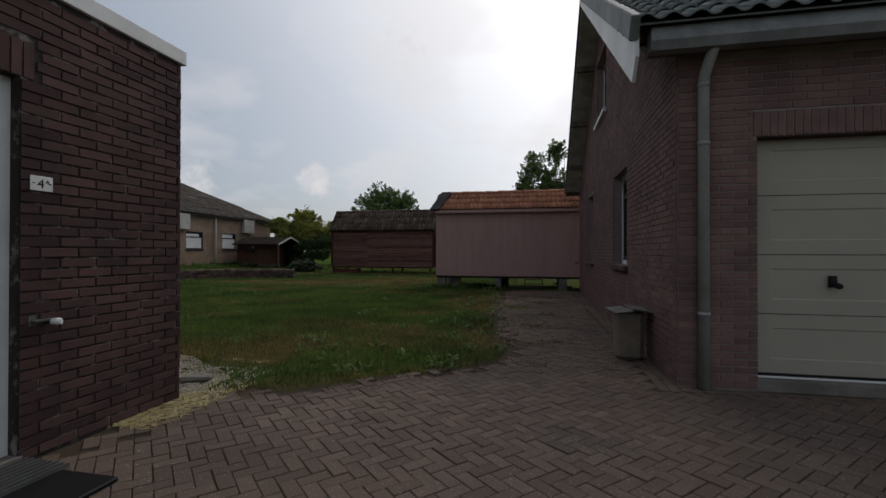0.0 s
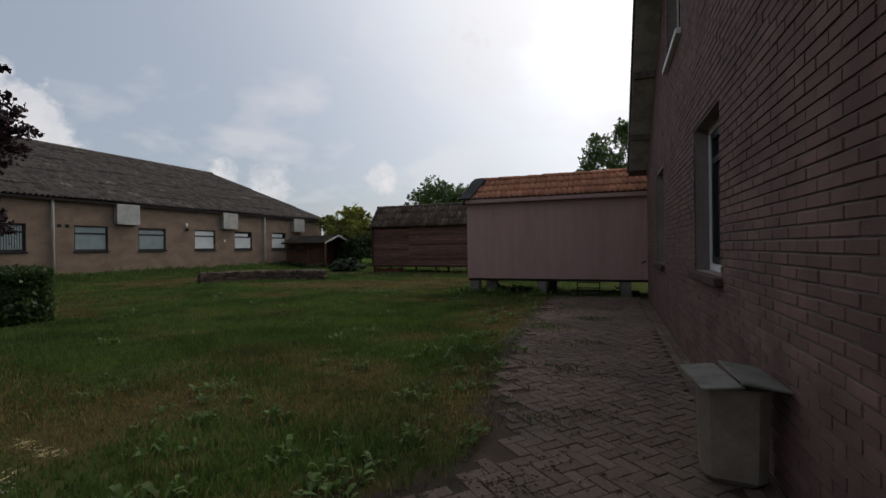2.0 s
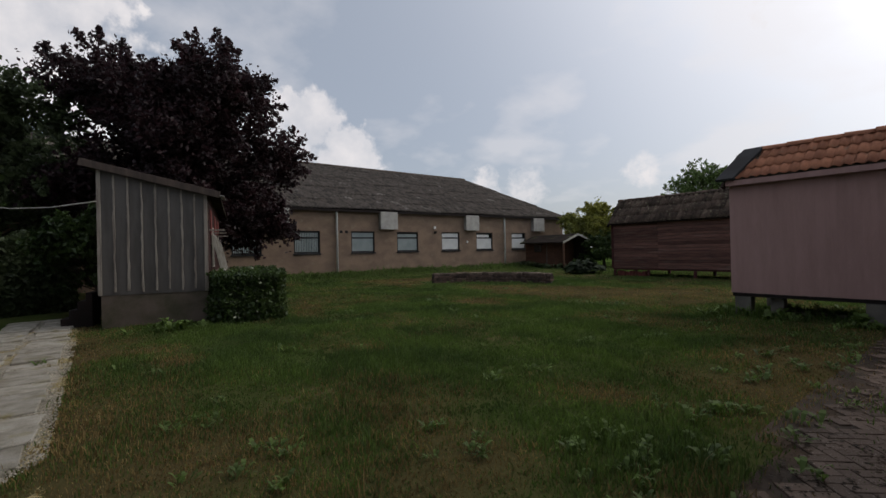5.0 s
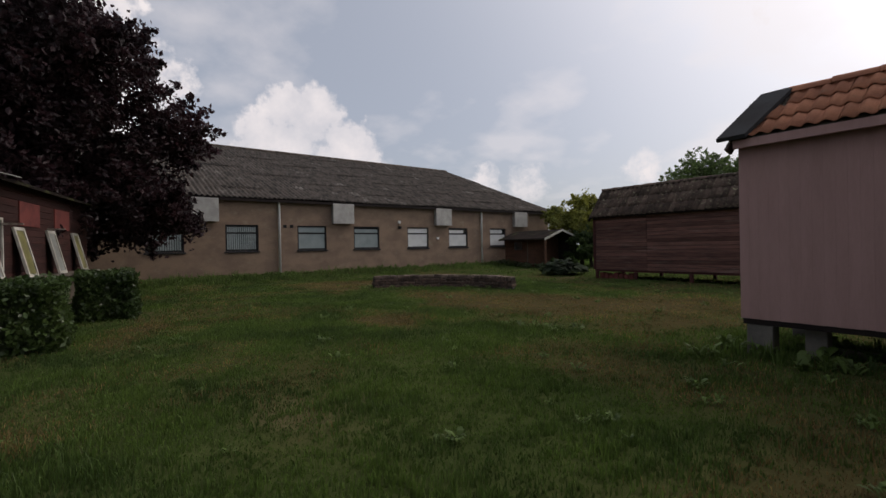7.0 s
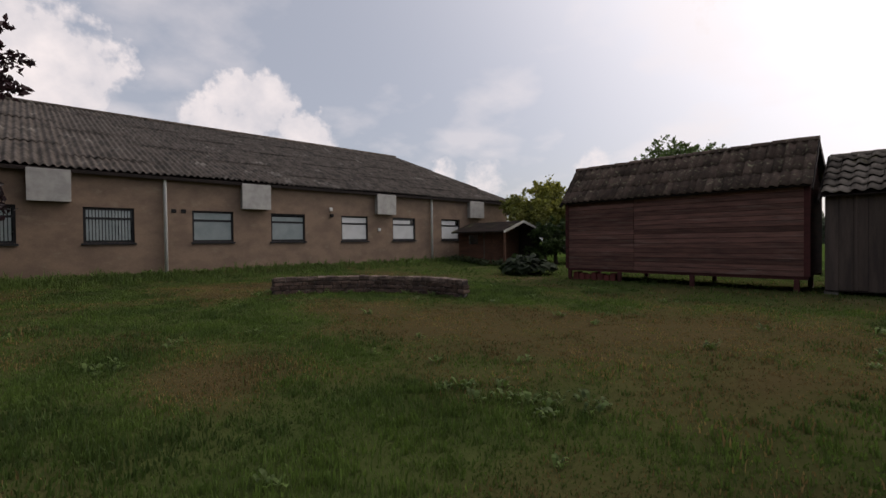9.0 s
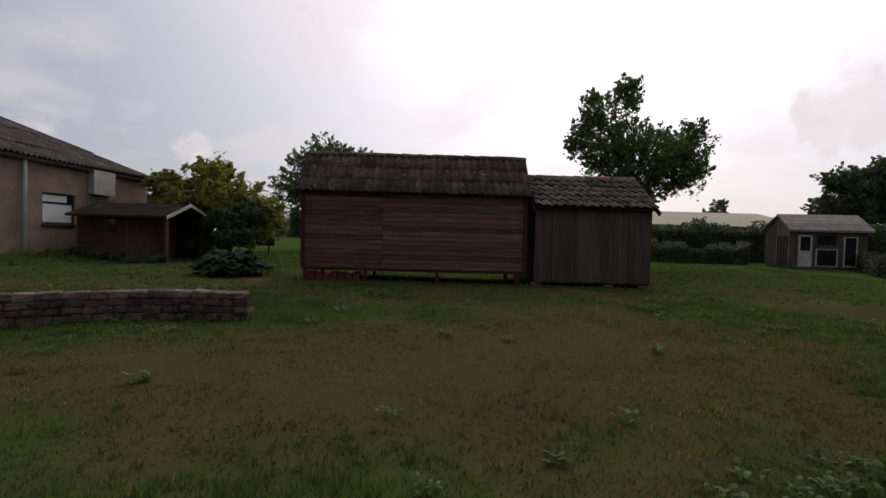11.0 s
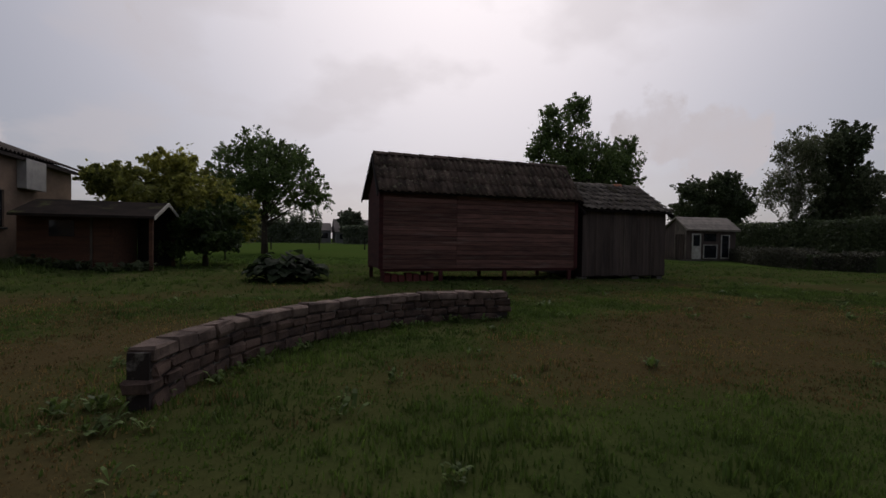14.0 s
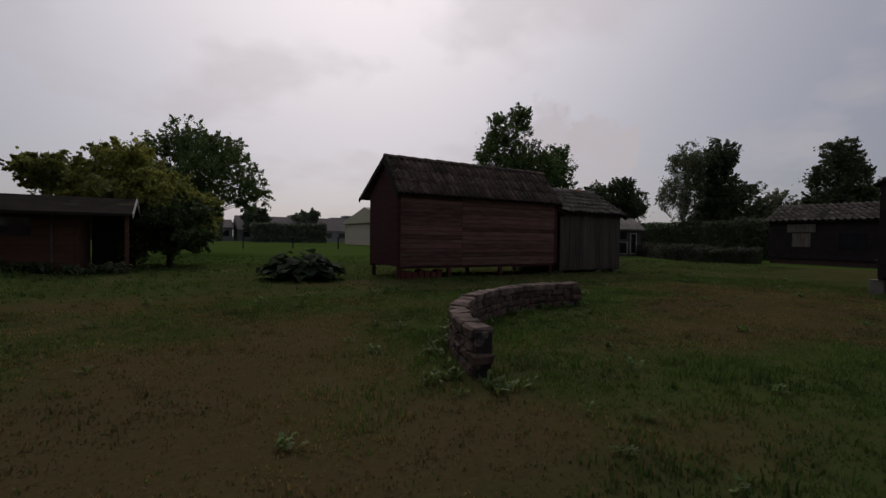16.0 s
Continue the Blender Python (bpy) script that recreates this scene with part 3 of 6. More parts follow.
def herringbone():
    w, turn = 0.087, radians(-44)
    rng = random.Random(4)
    flat = {False: to_mesh("paver", boxes((0.0025, 2 * w - 0.0025, 0.0025, w - 0.0025, -0.06, 0), bevel=0.0035), M_PAVER),
            True: to_mesh("paver", boxes((0.0025, w - 0.0025, 0.0025, 2 * w - 0.0025, -0.06, 0), bevel=0.0035), M_PAVER)}
    c, s = math.cos(turn), math.sin(turn)
    single, vs, fs = 0, [], []
    co = {}
    for k, m in flat.items():
        a = np.zeros(len(m.vertices) * 3, np.float32)
        m.vertices.foreach_get("co", a)
        co[k] = a.reshape(-1, 3)
    polys = [list(p.vertices) for p in flat[False].polygons]
    quads = np.array([p for p in polys if len(p) == 4])
    spots = []
    for i in range(-190, 190):
        for j in range(-190, 230):
            kind = (i - j) % 4
            if kind not in (0, 2):
                continue
            a, b = i * w, (j if kind == 0 else j - 1) * w
            mx, my = (a + w, b + w / 2) if kind == 0 else (a + w / 2, b + w)
            X, Y = c * mx - s * my, s * mx + c * my
            if X > 8 or Y < -2.5 or Y > 15.2 or X < -2.7:
                continue
            if not paved(X - abs(rng.gauss(0, 0.16)), Y + rng.uniform(-0.12, 0.12)):
                continue
            if X > 1.26 and Y > 5.2:
                continue
            spots.append((X, Y, a, b, kind == 2))
    spots.sort(key=lambda q: abs(q[0] + 0.2) + abs(q[1] - 4.0))
    for X, Y, a, b, up in spots:
        sink = 0.012 * noise.noise((X * 0.7, Y * 0.7, 2.0)) + rng.uniform(-0.003, 0.003) - 0.006
        m = Matrix.Rotation(turn, 4, "Z") @ pose(a, b, sink, rng.uniform(-0.6, 0.6), rng.uniform(-0.6, 0.6), rng.uniform(-0.8, 0.8))
        if single < 300:
            part("paver", flat[up], M_PAVER, pavement, m=m)
            single += 1
        else:
            t = np.array(m)
            vs.append(co[up] @ t[:3, :3].T + t[:3, 3])
            fs.append(quads + len(vs[0]) * (len(vs) - 1))
    # edging course along the house walls
    for i in range(54):
        for k in range(2):
            t = np.array(pose(1.44 - k * w, 5.22 + i * 2 * w + rng.uniform(-0.003, 0.003), -0.004 + rng.uniform(-0.003, 0.003), 0, 0, 90 + rng.uniform(-0.6, 0.6)))
            vs.append(co[False] @ t[:3, :3].T + t[:3, 3])
            fs.append(quads + len(vs[0]) * (len(vs) - 1))
    for i in range(36):
        t = np.array(pose(1.45 + i * 2 * w, 5.255, -0.004 + rng.uniform(-0.003, 0.003), 0, 0, rng.uniform(-0.6, 0.6)))
        vs.append(co[False] @ t[:3, :3].T + t[:3, 3])
        fs.append(quads + len(vs[0]) * (len(vs) - 1))
    tagged(part("paver_field", from_arrays("paver_field", np.concatenate(vs), np.concatenate(fs), M_PAVER), M_PAVER, pavement), "rest of the herringbone pavers", kind="stuff")


# ---- house with the garage ----
HX, HY, HN = 1.455, 5.393, 14.6
RIDGE_Y, RIDGE_Z, EAVE_Z = 10.0, 6.12, 3.02
SLOPE = (RIDGE_Z - EAVE_Z) / (RIDGE_Y - 5.1)
house = thing("house", "brown brick house with a dark tiled gable roof and a garage", "house", pose(HX, HY, 0))


def roof_z(y):
    return RIDGE_Z - abs(y - RIDGE_Y) * SLOPE


west_open = [(14.6 - b, 14.6 - a, z0, z1) for a, b, z0, z1 in ((7.62, 8.72, 0.98, 2.36), (11.38, 12.42, 0.92, 2.46), (9.5, 10.72, 3.74, 4.95))]
wall_w = part("wall", panel(0, 9.207, -0.1, 2.9, 0.3, west_open[:2]), M_MORTAR_W, house, "brown brick side wall", m=rel(house, pose(HX, HN, 0, 0, 0, -90)))
o, top = west_open[2], lambda u: roof_z(14.6 - u) - 0.2
side_poly = [[(0, 2.9), (o[0], 2.9), (o[0], top(o[0])), (0, top(0))], [(o[1], 2.9), (9.207, 2.9), (9.207, top(9.207)), (o[1], top(o[1]))],
             [(o[0], 2.9), (o[1], 2.9), (o[1], o[2]), (o[0], o[2])], [(o[0], o[3]), (o[1], o[3]), (o[1], top(o[1])), (4.6, top(4.6)), (o[0], top(o[0]))]]
for poly in side_poly:
    part("gable_wall", prism(poly, 0, 0.3, "y"), M_MORTAR_W, house, "brown brick gable", m=rel(house, pose(HX, HN, 0, 0, 0, -90)))
garage_open = [(0.62, 3.06, -0.1, 2.15)]
wall_s = part("wall", panel(0.3, 7.5, -0.1, 2.9, 0.3, garage_open), M_MORTAR, house, "brown brick wall round the garage door", m=rel(house, pose(HX, HY, 0)))
part("wall", boxes((HX + 7.2, HX + 7.5, HY + 0.3, HN, -0.1, 2.9), (HX + 0.3, HX + 7.5, HN - 0.3, HN, -0.1, 2.9)), M_BRICK, house, "plain back walls", m=rel(house, Matrix()))
part("wall", prism([(5.6, 2.85), (14.4, 2.85), (10, 5.8)], HX + 7.2, HX + 7.5, "x"), M_BRICK, house, "plain gable", m=rel(house, Matrix()))

# reveals and sills
for a, b, z0, z1, s in ((7.62, 8.72, 0.98, 2.36, 1), (11.38, 12.42, 0.92, 2.46, 1), (9.5, 10.72, 3.74, 4.95, 0)):
    win = part("window", panel(0, b - a, 0, z1 - z0, 0.07, [(0.06, b - a - 0.06, 0.06, z1 - z0 - 0.06)]), M_WHITE, house, "white-framed house window", m=rel(house, pose(HX + 0.12, b, z0, 0, 0, -90)))
    part("sash", panel(0.07, b - a - 0.07, 0.07, z1 - z0 - 0.07, 0.05, [(0.12, b - a - 0.12, 0.13, z1 - z0 - 0.36), (0.12, b - a - 0.12, z1 - z0 - 0.3, z1 - z0 - 0.12)], 0.012), M_FRAME, win)
    part("pane", boxes((0.1, b - a - 0.1, 0.035, 0.043, 0.1, z1 - z0 - 0.1)), M_GLASS, win)
    part("sill", boxes((-0.06, b - a + 0.06, -0.19, 0.02, -0.075, -0.004), bevel=0.008), M_BRICK_D if s else M_WHITE, win, "sloping sill")
    bm = bmesh.new()
    n = 26
    for i in range(n):
        u = 0.14 + i * 0.42 / n
        v = box(bm, u, u + 0.42 / n + 0.004, 0.055 + 0.012 * math.sin(i * 1.7), 0.06 + 0.012 * math.sin(i * 1.7), z1 - z0 - 0.75 if s else 0.2, z1 - z0 - 0.12)
    part("net_curtain", bm, M_WHITE, win)

# garage door: four ribbed panels in a recess
door = part("garage_door", panel(0, 2.44, 0.0, 2.19, 0.05, [(0.03, 2.41, 0.1, 2.16)]), M_WHITE, house, "cream sectional garage door, closed", m=rel(house, pose(HX + 0.62, HY + 0.1, 0)))
for k in range(4):
    z = 0.125 + k * 0.512
    bm = panel(0.0, 2.44, z, z + 0.505, 0.03, [(0.14, 1.16, z + 0.1, z + 0.41), (1.28, 2.3, z + 0.1, z + 0.41)], 0.012)
    bmesh.ops.delete(bm, geom=[f for f in bm.faces if 0.013 < f.calc_center_median().y < 0.041 and 0.1 < f.calc_center_median().x < 2.35 and z + 0.05 < f.calc_center_median().z < z + 0.45], context="FACES")
    for u in (0.14, 1.28):
        loop = [[min((v for v in bm.verts if v.co.y < 0.02), key=lambda v: (v.co - Vector((a, 0.012, b))).length) for a, b in ((u, z + 0.1), (u + 1.02, z + 0.1), (u + 1.02, z + 0.41), (u, z + 0.41))]]
        f = bm.faces.new(loop[0])
        for thick, depth in ((0.012, 0.009), (0.02, 0.0), (0.012, -0.007)):
            bmesh.ops.inset_region(bm, faces=[f], thickness=thick, depth=depth, use_even_offset=True)
    bmesh.ops.recalc_face_normals(bm, faces=bm.faces[:])
    part("door_panel", bm, M_CREAM, door)
part("rubber_seal", boxes((0, 2.44, 0.005, 0.04, 0.085, 0.122)), M_BLACK, door)
part("threshold", boxes((0, 2.44, -0.09, 0.045, -0.02, 0.083), bevel=0.006), M_CONC, door)
lock = part("handle", boxes((0.58, 0.64, -0.014, 0.012, 0.87, 0.97), bevel=0.006), M_BLACK, door)
bm = bmesh.new()
tube(bm, [(0.61, -0.01, 0.9), (0.625, -0.055, 0.885), (0.63, -0.075, 0.88)], [0.02, 0.026, 0.02], 10)
part("knob", bm, M_BLACK, lock)
part("reveal", boxes((HX + 0.615, HX + 0.62, HY + 0.004, HY + 0.1, 0, 2.15), (HX + 0.62, HX + 3.06, HY + 0.004, HY + 0.3, 2.14, 2.149)), M_BRICK_D, house, m=rel(house, Matrix()))

# roof
over = 0.4
roof = part("roof", prism([(5.27, EAVE_Z + 0.12), (RIDGE_Y, RIDGE_Z), (14.95, EAVE_Z - 0.02), (14.95, EAVE_Z - 0.18), (RIDGE_Y, RIDGE_Z - 0.16), (5.27, EAVE_Z - 0.04)], HX - over + 0.03, HX + 7.9, "x"), M_OLDWOOD, house, "boarded roof with overhanging verges", m=rel(house, Matrix()))
tilt = math.degrees(math.atan(SLOPE))
front_roof = part("roof_slope", boxes((0, 8.2, 0, 5.8, -0.012, 0.0)), M_TILE_H, house, "dark roof tiles", m=rel(house, pose(HX - over, 5.02, EAVE_Z + 0.01, tilt, 0, 0)))
back_roof = part("roof_slope", boxes((0, 8.2, 0, 5.8, -0.012, 0.03)), M_TILE_H, house, "dark roof tiles", m=rel(house, pose(HX - over + 8.2, 14.98, EAVE_Z + 0.01, tilt, 0, 180)))
board = [(5.1, EAVE_Z + 0.02), (RIDGE_Y, RIDGE_Z + 0.03), (RIDGE_Y, RIDGE_Z - 0.24), (5.26, EAVE_Z - 0.38), (5.1, EAVE_Z - 0.22)]
part("bargeboard", prism(board, HX - over - 0.004, HX - over + 0.026, "x"), M_WHITE, house, "white bargeboard", m=rel(house, Matrix()))
part("bargeboard", prism([(14.95, EAVE_Z + 0.03), (RIDGE_Y, RIDGE_Z + 0.04), (RIDGE_Y, RIDGE_Z - 0.1), (14.95, EAVE_Z - 0.11)], HX - over - 0.004, HX - over + 0.026, "x"), M_ZINC, house, "zinc-edged bargeboard", m=rel(house, Matrix()))
part("soffit", prism([(5.3, EAVE_Z - 0.06), (RIDGE_Y, RIDGE_Z - 0.162), (14.7, EAVE_Z - 0.06), (14.7, EAVE_Z - 0.09), (RIDGE_Y, RIDGE_Z - 0.2), (5.3, EAVE_Z - 0.09)], HX - over + 0.03, HX, "x"), M_OFFWHITE, house, m=rel(house, Matrix()))
for y in (11.2, 12.5, 13.8):
    part("purlin", boxes((HX - over + 0.03, HX, y - 0.04, y + 0.04, roof_z(y) - 0.3, roof_z(y) - 0.17)), M_OLDWOOD, house, m=rel(house, Matrix()))
part("eaves_box", boxes((HX - 0.25, HX + 7.5, 5.25, HY, EAVE_Z - 0.13, EAVE_Z - 0.1)), M_OLDWOOD, house, m=rel(house, Matrix()))
g = [(4.98, 0.17), (4.96, 0.18), (4.955, 0.07), (4.99, 0.0), (5.1, 0.0), (5.13, 0.04), (5.13, 0.18), (5.118, 0.18), (5.115, 0.05), (5.09, 0.012), (5.0, 0.012), (4.975, 0.075)]
part("gutter", prism([(y + 0.12, z + EAVE_Z - 0.18) for y, z in g], HX - 0.28, HX + 7.9, "x"), M_GUTTER, house, "grey zinc gutter", m=rel(house, Matrix()))
part("gutter_end", boxes((HX - 0.284, HX - 0.278, 5.08, 5.25, EAVE_Z - 0.18, EAVE_Z)), M_GUTTER, house, m=rel(house, Matrix()))
bm = bmesh.new()
px, py = 1.645, 5.335
tube(bm, [(px, py, 0), (px, py, 2.6), (px, py - 0.03, 2.68), (px + 0.02, 5.22, 2.8), (px + 0.03, 5.18, 2.86)], [0.045] * 5, 14)
pipe = part("downpipe", bm, M_PVC, house, "grey downpipe", m=rel(house, Matrix()))
for z in (0.62, 2.08, 2.58):
    bm = bmesh.new()
    tube(bm, [(px, py, z), (px, py, z + 0.035)], [0.0505, 0.0505], 14)
    box(bm, px - 0.012, px + 0.012, py, HY, z + 0.008, z + 0.026)
    part("pipe_clip", bm, M_PVC, pipe)
bm = bmesh.new()
tube(bm, [(HX - 0.05, 14.52, 0.86), (HX - 0.12, 14.52, 0.85), (HX - 0.13, 14.52, 0.8)], [0.02, 0.016, 0.014], 8)
part("wall_tap", bm, M_BLACK, house, m=rel(house, Matrix()))

# ---- low annex with the number plate ----
AX, AY = -2.55, 4.19
annex = thing("annex", "flat-roofed dark brick annex with a white-framed door", "building", pose(AX, AY, 0))
an_open = [(5.0, 6.06, 0.0, 2.13)]
wall_a = part("wall", panel(0, 7.19, -0.1, 2.68, 0.3, an_open), M_MORTAR_D, annex, "dark brick wall", m=rel(annex, pose(AX, -3, 0, 0, 0, 90)))
wall_b = part("wall", panel(0.3, 6.6, -0.1, 2.68, 0.3), M_MORTAR_D, annex, "dark brick wall", m=rel(annex, pose(AX, AY, 0, 0, 0, 180)))
part("wall", boxes((-9.15, -8.85, -3, AY - 0.3, -0.1, 2.68), (-8.85, AX - 0.3, -3, -2.7, -0.1, 2.68)), M_BRICK_D, annex, m=rel(annex, Matrix()))
part("roof", boxes((-9.15, AX, -3, AY, 2.68, 2.74)), M_SHEETROOF, annex, m=rel(annex, Matrix()))
part("roof_trim", boxes((-9.2, AX + 0.03, AY - 0.02, AY + 0.03, 2.66, 2.77), (AX - 0.02, AX + 0.03, -3, AY - 0.02, 2.66, 2.77), bevel=0.004), M_WHITE, annex, "white roof edge trim", m=rel(annex, Matrix()))
adoor = part("door", panel(0, 1.06, 0.0, 2.13, 0.07, [(0.07, 0.99, 0.05, 2.06)]), M_WHITE, annex, "white-framed dark glazed door", m=rel(annex, pose(AX - 0.07, 2.0, 0, 0, 0, 90)))
part("door_leaf", panel(0.075, 0.985, 0.055, 2.055, 0.04, [(0.19, 0.87, 0.25, 1.94)], 0.02), M_FRAME, adoor)
part("door_pane", boxes((0.18, 0.88, 0.034, 0.042, 0.24, 1.95)), M_GLASS, adoor)
for z in (0.35, 1.0, 1.8):
    bm = bmesh.new()
    tube(bm, [(0.985, 0.01, z), (0.985, 0.01, z + 0.09)], [0.012, 0.012], 8)
    part("hinge", bm, M_BLACK, adoor)
part("doorstep", boxes((AX - 0.3, AX + 0.012, 1.98, 3.08, -0.05, 0.035), bevel=0.006), M_CONC, annex, m=rel(annex, Matrix()))
bm = bmesh.new()
for i in range(20):
    box(bm, 4.93 + i * 0.06, 4.93 + i * 0.06 + 0.05, -0.009, 0.004, 2.135, 2.335)
part("lintel_bricks", bm, M_BRICK_D, annex, "soldier course", m=rel(annex, pose(AX, -3, 0, 0, 0, 90)))
an_solid = an_open + [(4.92, 6.14, 2.13, 2.34)]

plate = thing("house_number", "white enamel number plate reading 4A on the brick wall", "number plate", pose(AX + 0.012, 3.1, 1.51, 0, 0, 90))
part("plate", boxes((0, 0.12, -0.006, 0, 0, 0.085), bevel=0.002), M_WHITE, plate)


def lettering(text, size, parent, m):
    cu = bpy.data.curves.new("text", "FONT")
    cu.body, cu.size, cu.extrude = text, size, 0.0006
    tmp = new("text", cu)
    me = bpy.data.meshes.new_from_object(tmp)
    bpy.data.objects.remove(tmp)
    me.materials.append(M_BLACK)
    part("lettering", me, M_BLACK, parent, m=m)


lettering("4", 0.075, plate, pose(0.036, -0.007, 0.016, 90))
lettering("A", 0.032, plate, pose(0.08, -0.007, 0.046, 90))
for u in (0.01, 0.098):
    part("dash", boxes((u, u + 0.015, -0.0075, -0.006, 0.04, 0.045)), M_BLACK, plate)

stay = thing("door_stay", "metal door holder with a white plastic knob on the wall", "door stay", pose(AX, 3.12, 0.77))
part("bracket", boxes((0.0, 0.012, -0.02, 0.02, -0.03, 0.03), (0.01, 0.05, -0.012, 0.1, -0.005, 0.005)), M_ZINC, stay)
bm = bmesh.new()
tube(bm, [(0.05, 0.07, -0.01), (0.075, 0.09, -0.012), (0.09, 0.1, -0.012)], [0.016, 0.022, 0.018], 10)
part("knob", bm, M_WHITE, stay)

mat_thing = thing("doormat", "black rubber doormat before the annex door", "doormat", pose(-2.17, 2.52, 0.0, 0, 0, 0))
part("mat", boxes((-0.02, 0.34, -0.55, 0.5, 0.0, 0.022), bevel=0.006), M_BLACK, mat_thing)
grate = thing("scraper_grate", "galvanised boot scraper grate in the paving", "grate", pose(-2.37, 2.5, 0.0))
for i in range(8):
    part("bar", boxes((-0.14 + i * 0.04, -0.13 + i * 0.04, -0.5, 0.58, 0, 0.028)), M_ZINC, grate)

# ---- concrete bin with slates on it ----
M_BINCONC = material("buff_concrete", (0.215, 0.178, 0.135), (0.15, 0.125, 0.098), scale=4, fine=60, bump=0.4, grain=0.25)
BINX, BINY = 1.24, 6.42
M_SLATE = material("lichened_slate", (0.17, 0.16, 0.14), (0.1, 0.1, 0.085), scale=6, fine=40, bump=0.4, rough=0.6, grain=0.3)
bin_ = thing("concrete_bin", "buff concrete bin with chamfered corners beside the house wall", "bin", pose(BINX, BINY, 0, 0, 0, -6))
bm = bmesh.new()
rings = []
for z, q in ((0.0, 0.115), (0.035, 0.145), (0.075, 0.148), (0.485, 0.158), (0.5, 0.155)):
    c = q * 0.68
    rings.append([bm.verts.new((a, b, z)) for a, b in ((-c, -q), (c, -q), (q, -c), (q, c), (c, q), (-c, q), (-q, c), (-q, -c))])
for r0, r1 in zip(rings, rings[1:]):
    for i in range(8):
        bm.faces.new((r0[i], r0[(i + 1) % 8], r1[(i + 1) % 8], r1[i]))
bm.faces.new(rings[0][::-1])
bm.faces.new(rings[-1])
part("body", bm, M_BINCONC, bin_)
for x, y, z, r, rx, ry, w in ((-0.1, 0.0, 0.525, 8, 0, -6, 0.19), (0.09, -0.02, 0.547, 4, 0, 7, 0.2)):
    s = thing("slate", "loose lichened grey slate laid over the bin", "slate", pose(BINX + x, BINY + y, z, rx, ry, r))
    bm = boxes((-w / 2, w / 2, -0.24, 0.22, -0.007, 0.007))
    bmesh.ops.bevel(bm, geom=bm.edges[:], offset=0.004, segments=1, affect="EDGES")
    for v in bm.verts:
        v.co += Vector((0.012 * math.sin(v.co.y * 31 + x), 0.014 * math.sin(v.co.x * 40), 0))
    part("sheet", bm, M_SLATE, s)


# ---- raised sheds ----
def raised_shed(name, label, x0, x1, y0, y1, z0, z1, ridge_y, ridge_z, wall_mat, horizontal, board, side_mat=None):
    """A shed on legs: clad body, saltbox roof with its low eaves at the front."""
    th = thing(name, label, "shed", pose(x0, y0, 0))
    me_ = rel(th, Matrix())
    back_z = z1 + 0.05
    body = part("body", prism([(y0 + 0.025, z0), (y1, z0), (y1, back_z), (ridge_y, ridge_z - 0.1), (y0 + 0.025, z1)], x0 + 0.02, x1 - 0.02, "x"), side_mat or wall_mat, th, m=me_)
    rng = random.Random(name)
    if horizontal:
        n = round((z1 - z0) / board)
        h = (z1 - z0) / n
        for i in range(n):
            for a, b in horizontal:
                part("board", boxes((a, b, y0 - 0.004 + rng.uniform(0, 0.006), y0 + 0.025, z0 + i * h + 0.006, z0 + (i + 1) * h - 0.004), bevel=0.004), wall_mat, body, m=Matrix())
    else:
        n = round((x1 - x0) / board)
        w = (x1 - x0) / n
        for i in range(n):
            part("board", boxes((x0 + i * w + 0.0002, x0 + (i + 1) * w - 0.0002, y0 + rng.uniform(0, 0.0006), y0 + 0.025, z0 + rng.uniform(0, 0.006), z1), bevel=0.0006), wall_mat, body, m=Matrix())
    return th, me_


# black side material paints in the shade on the shed's left end
pink = raised_shed("mauve_shed", "mauve painted wooden shed on blocks with orange roof tiles", -2.97, 2.4, 15.25, 17.0, 0.4, 2.44, 15.92, 3.06, M_PINK, None, 0.098, M_BLACKWOOD)[0]
pk = rel(pink, Matrix())
part("bottom_beam", boxes((-2.95, 2.38, 15.262, 15.34, 0.34, 0.399), (-2.95, 2.38, 16.9, 16.99, 0.34, 0.399)), M_BLACKWOOD, pink, m=pk)
rs = math.degrees(math.atan2(3.1 - 2.5, 15.92 - 15.1))
rl = math.hypot(0.6, 0.82)
pink_roof = part("roof", boxes((0, 5.6, 0, rl, -0.03, 0.0)), M_OLDWOOD, pink, "orange clay tile roof", m=rel(pink, pose(-3.02, 15.1, 2.5, rs, 0, 0)))
pink_back = part("roof", boxes((0, 5.6, 0, 1.36, -0.02, 0.03)), M_SHEETROOF, pink, m=rel(pink, pose(2.58, 17.1, 2.44, math.degrees(math.atan2(0.66, 1.18)), 0, 180)))
part("fascia", boxes((-2.98, 2.42, 15.1, 15.13, 2.4, 2.5), bevel=0.004), M_PINK, pink, "painted fascia board", m=pk)
bm = bmesh.new()
q = [bm.verts.new(p) for p in ((-0.1, -0.06, 0.085), (0.2, -0.06, 0.09), (0.44, rl + 0.03, 0.09), (0.1, rl + 0.03, 0.085))]
bm.faces.new(q)
ext = bmesh.ops.extrude_face_region(bm, geom=bm.faces[:])
bmesh.ops.translate(bm, vec=(0, 0, -0.05), verts=[v for v in ext["geom"] if isinstance(v, bmesh.types.BMVert)])
bmesh.ops.recalc_face_normals(bm, faces=bm.faces[:])
part("verge_flashing", bm, M_LEAD, pink, "grey metal verge sheet", m=rel(pink, pose(-3.02, 15.1, 2.5, rs, 0, 0)))
part("verge_board", prism([(15.04, 2.4), (15.92, 3.1), (15.92, 2.94), (15.2, 2.36)], -3.05, -3.02, "x"), M_GREYWOOD, pink, m=pk)
pink_ridge = part("ridge", boxes((0, 5.4, -0.05, 0.05, -0.05, 0.02)), M_TILE_O, pink, m=rel(pink, pose(-2.62, 15.92, 3.11)))
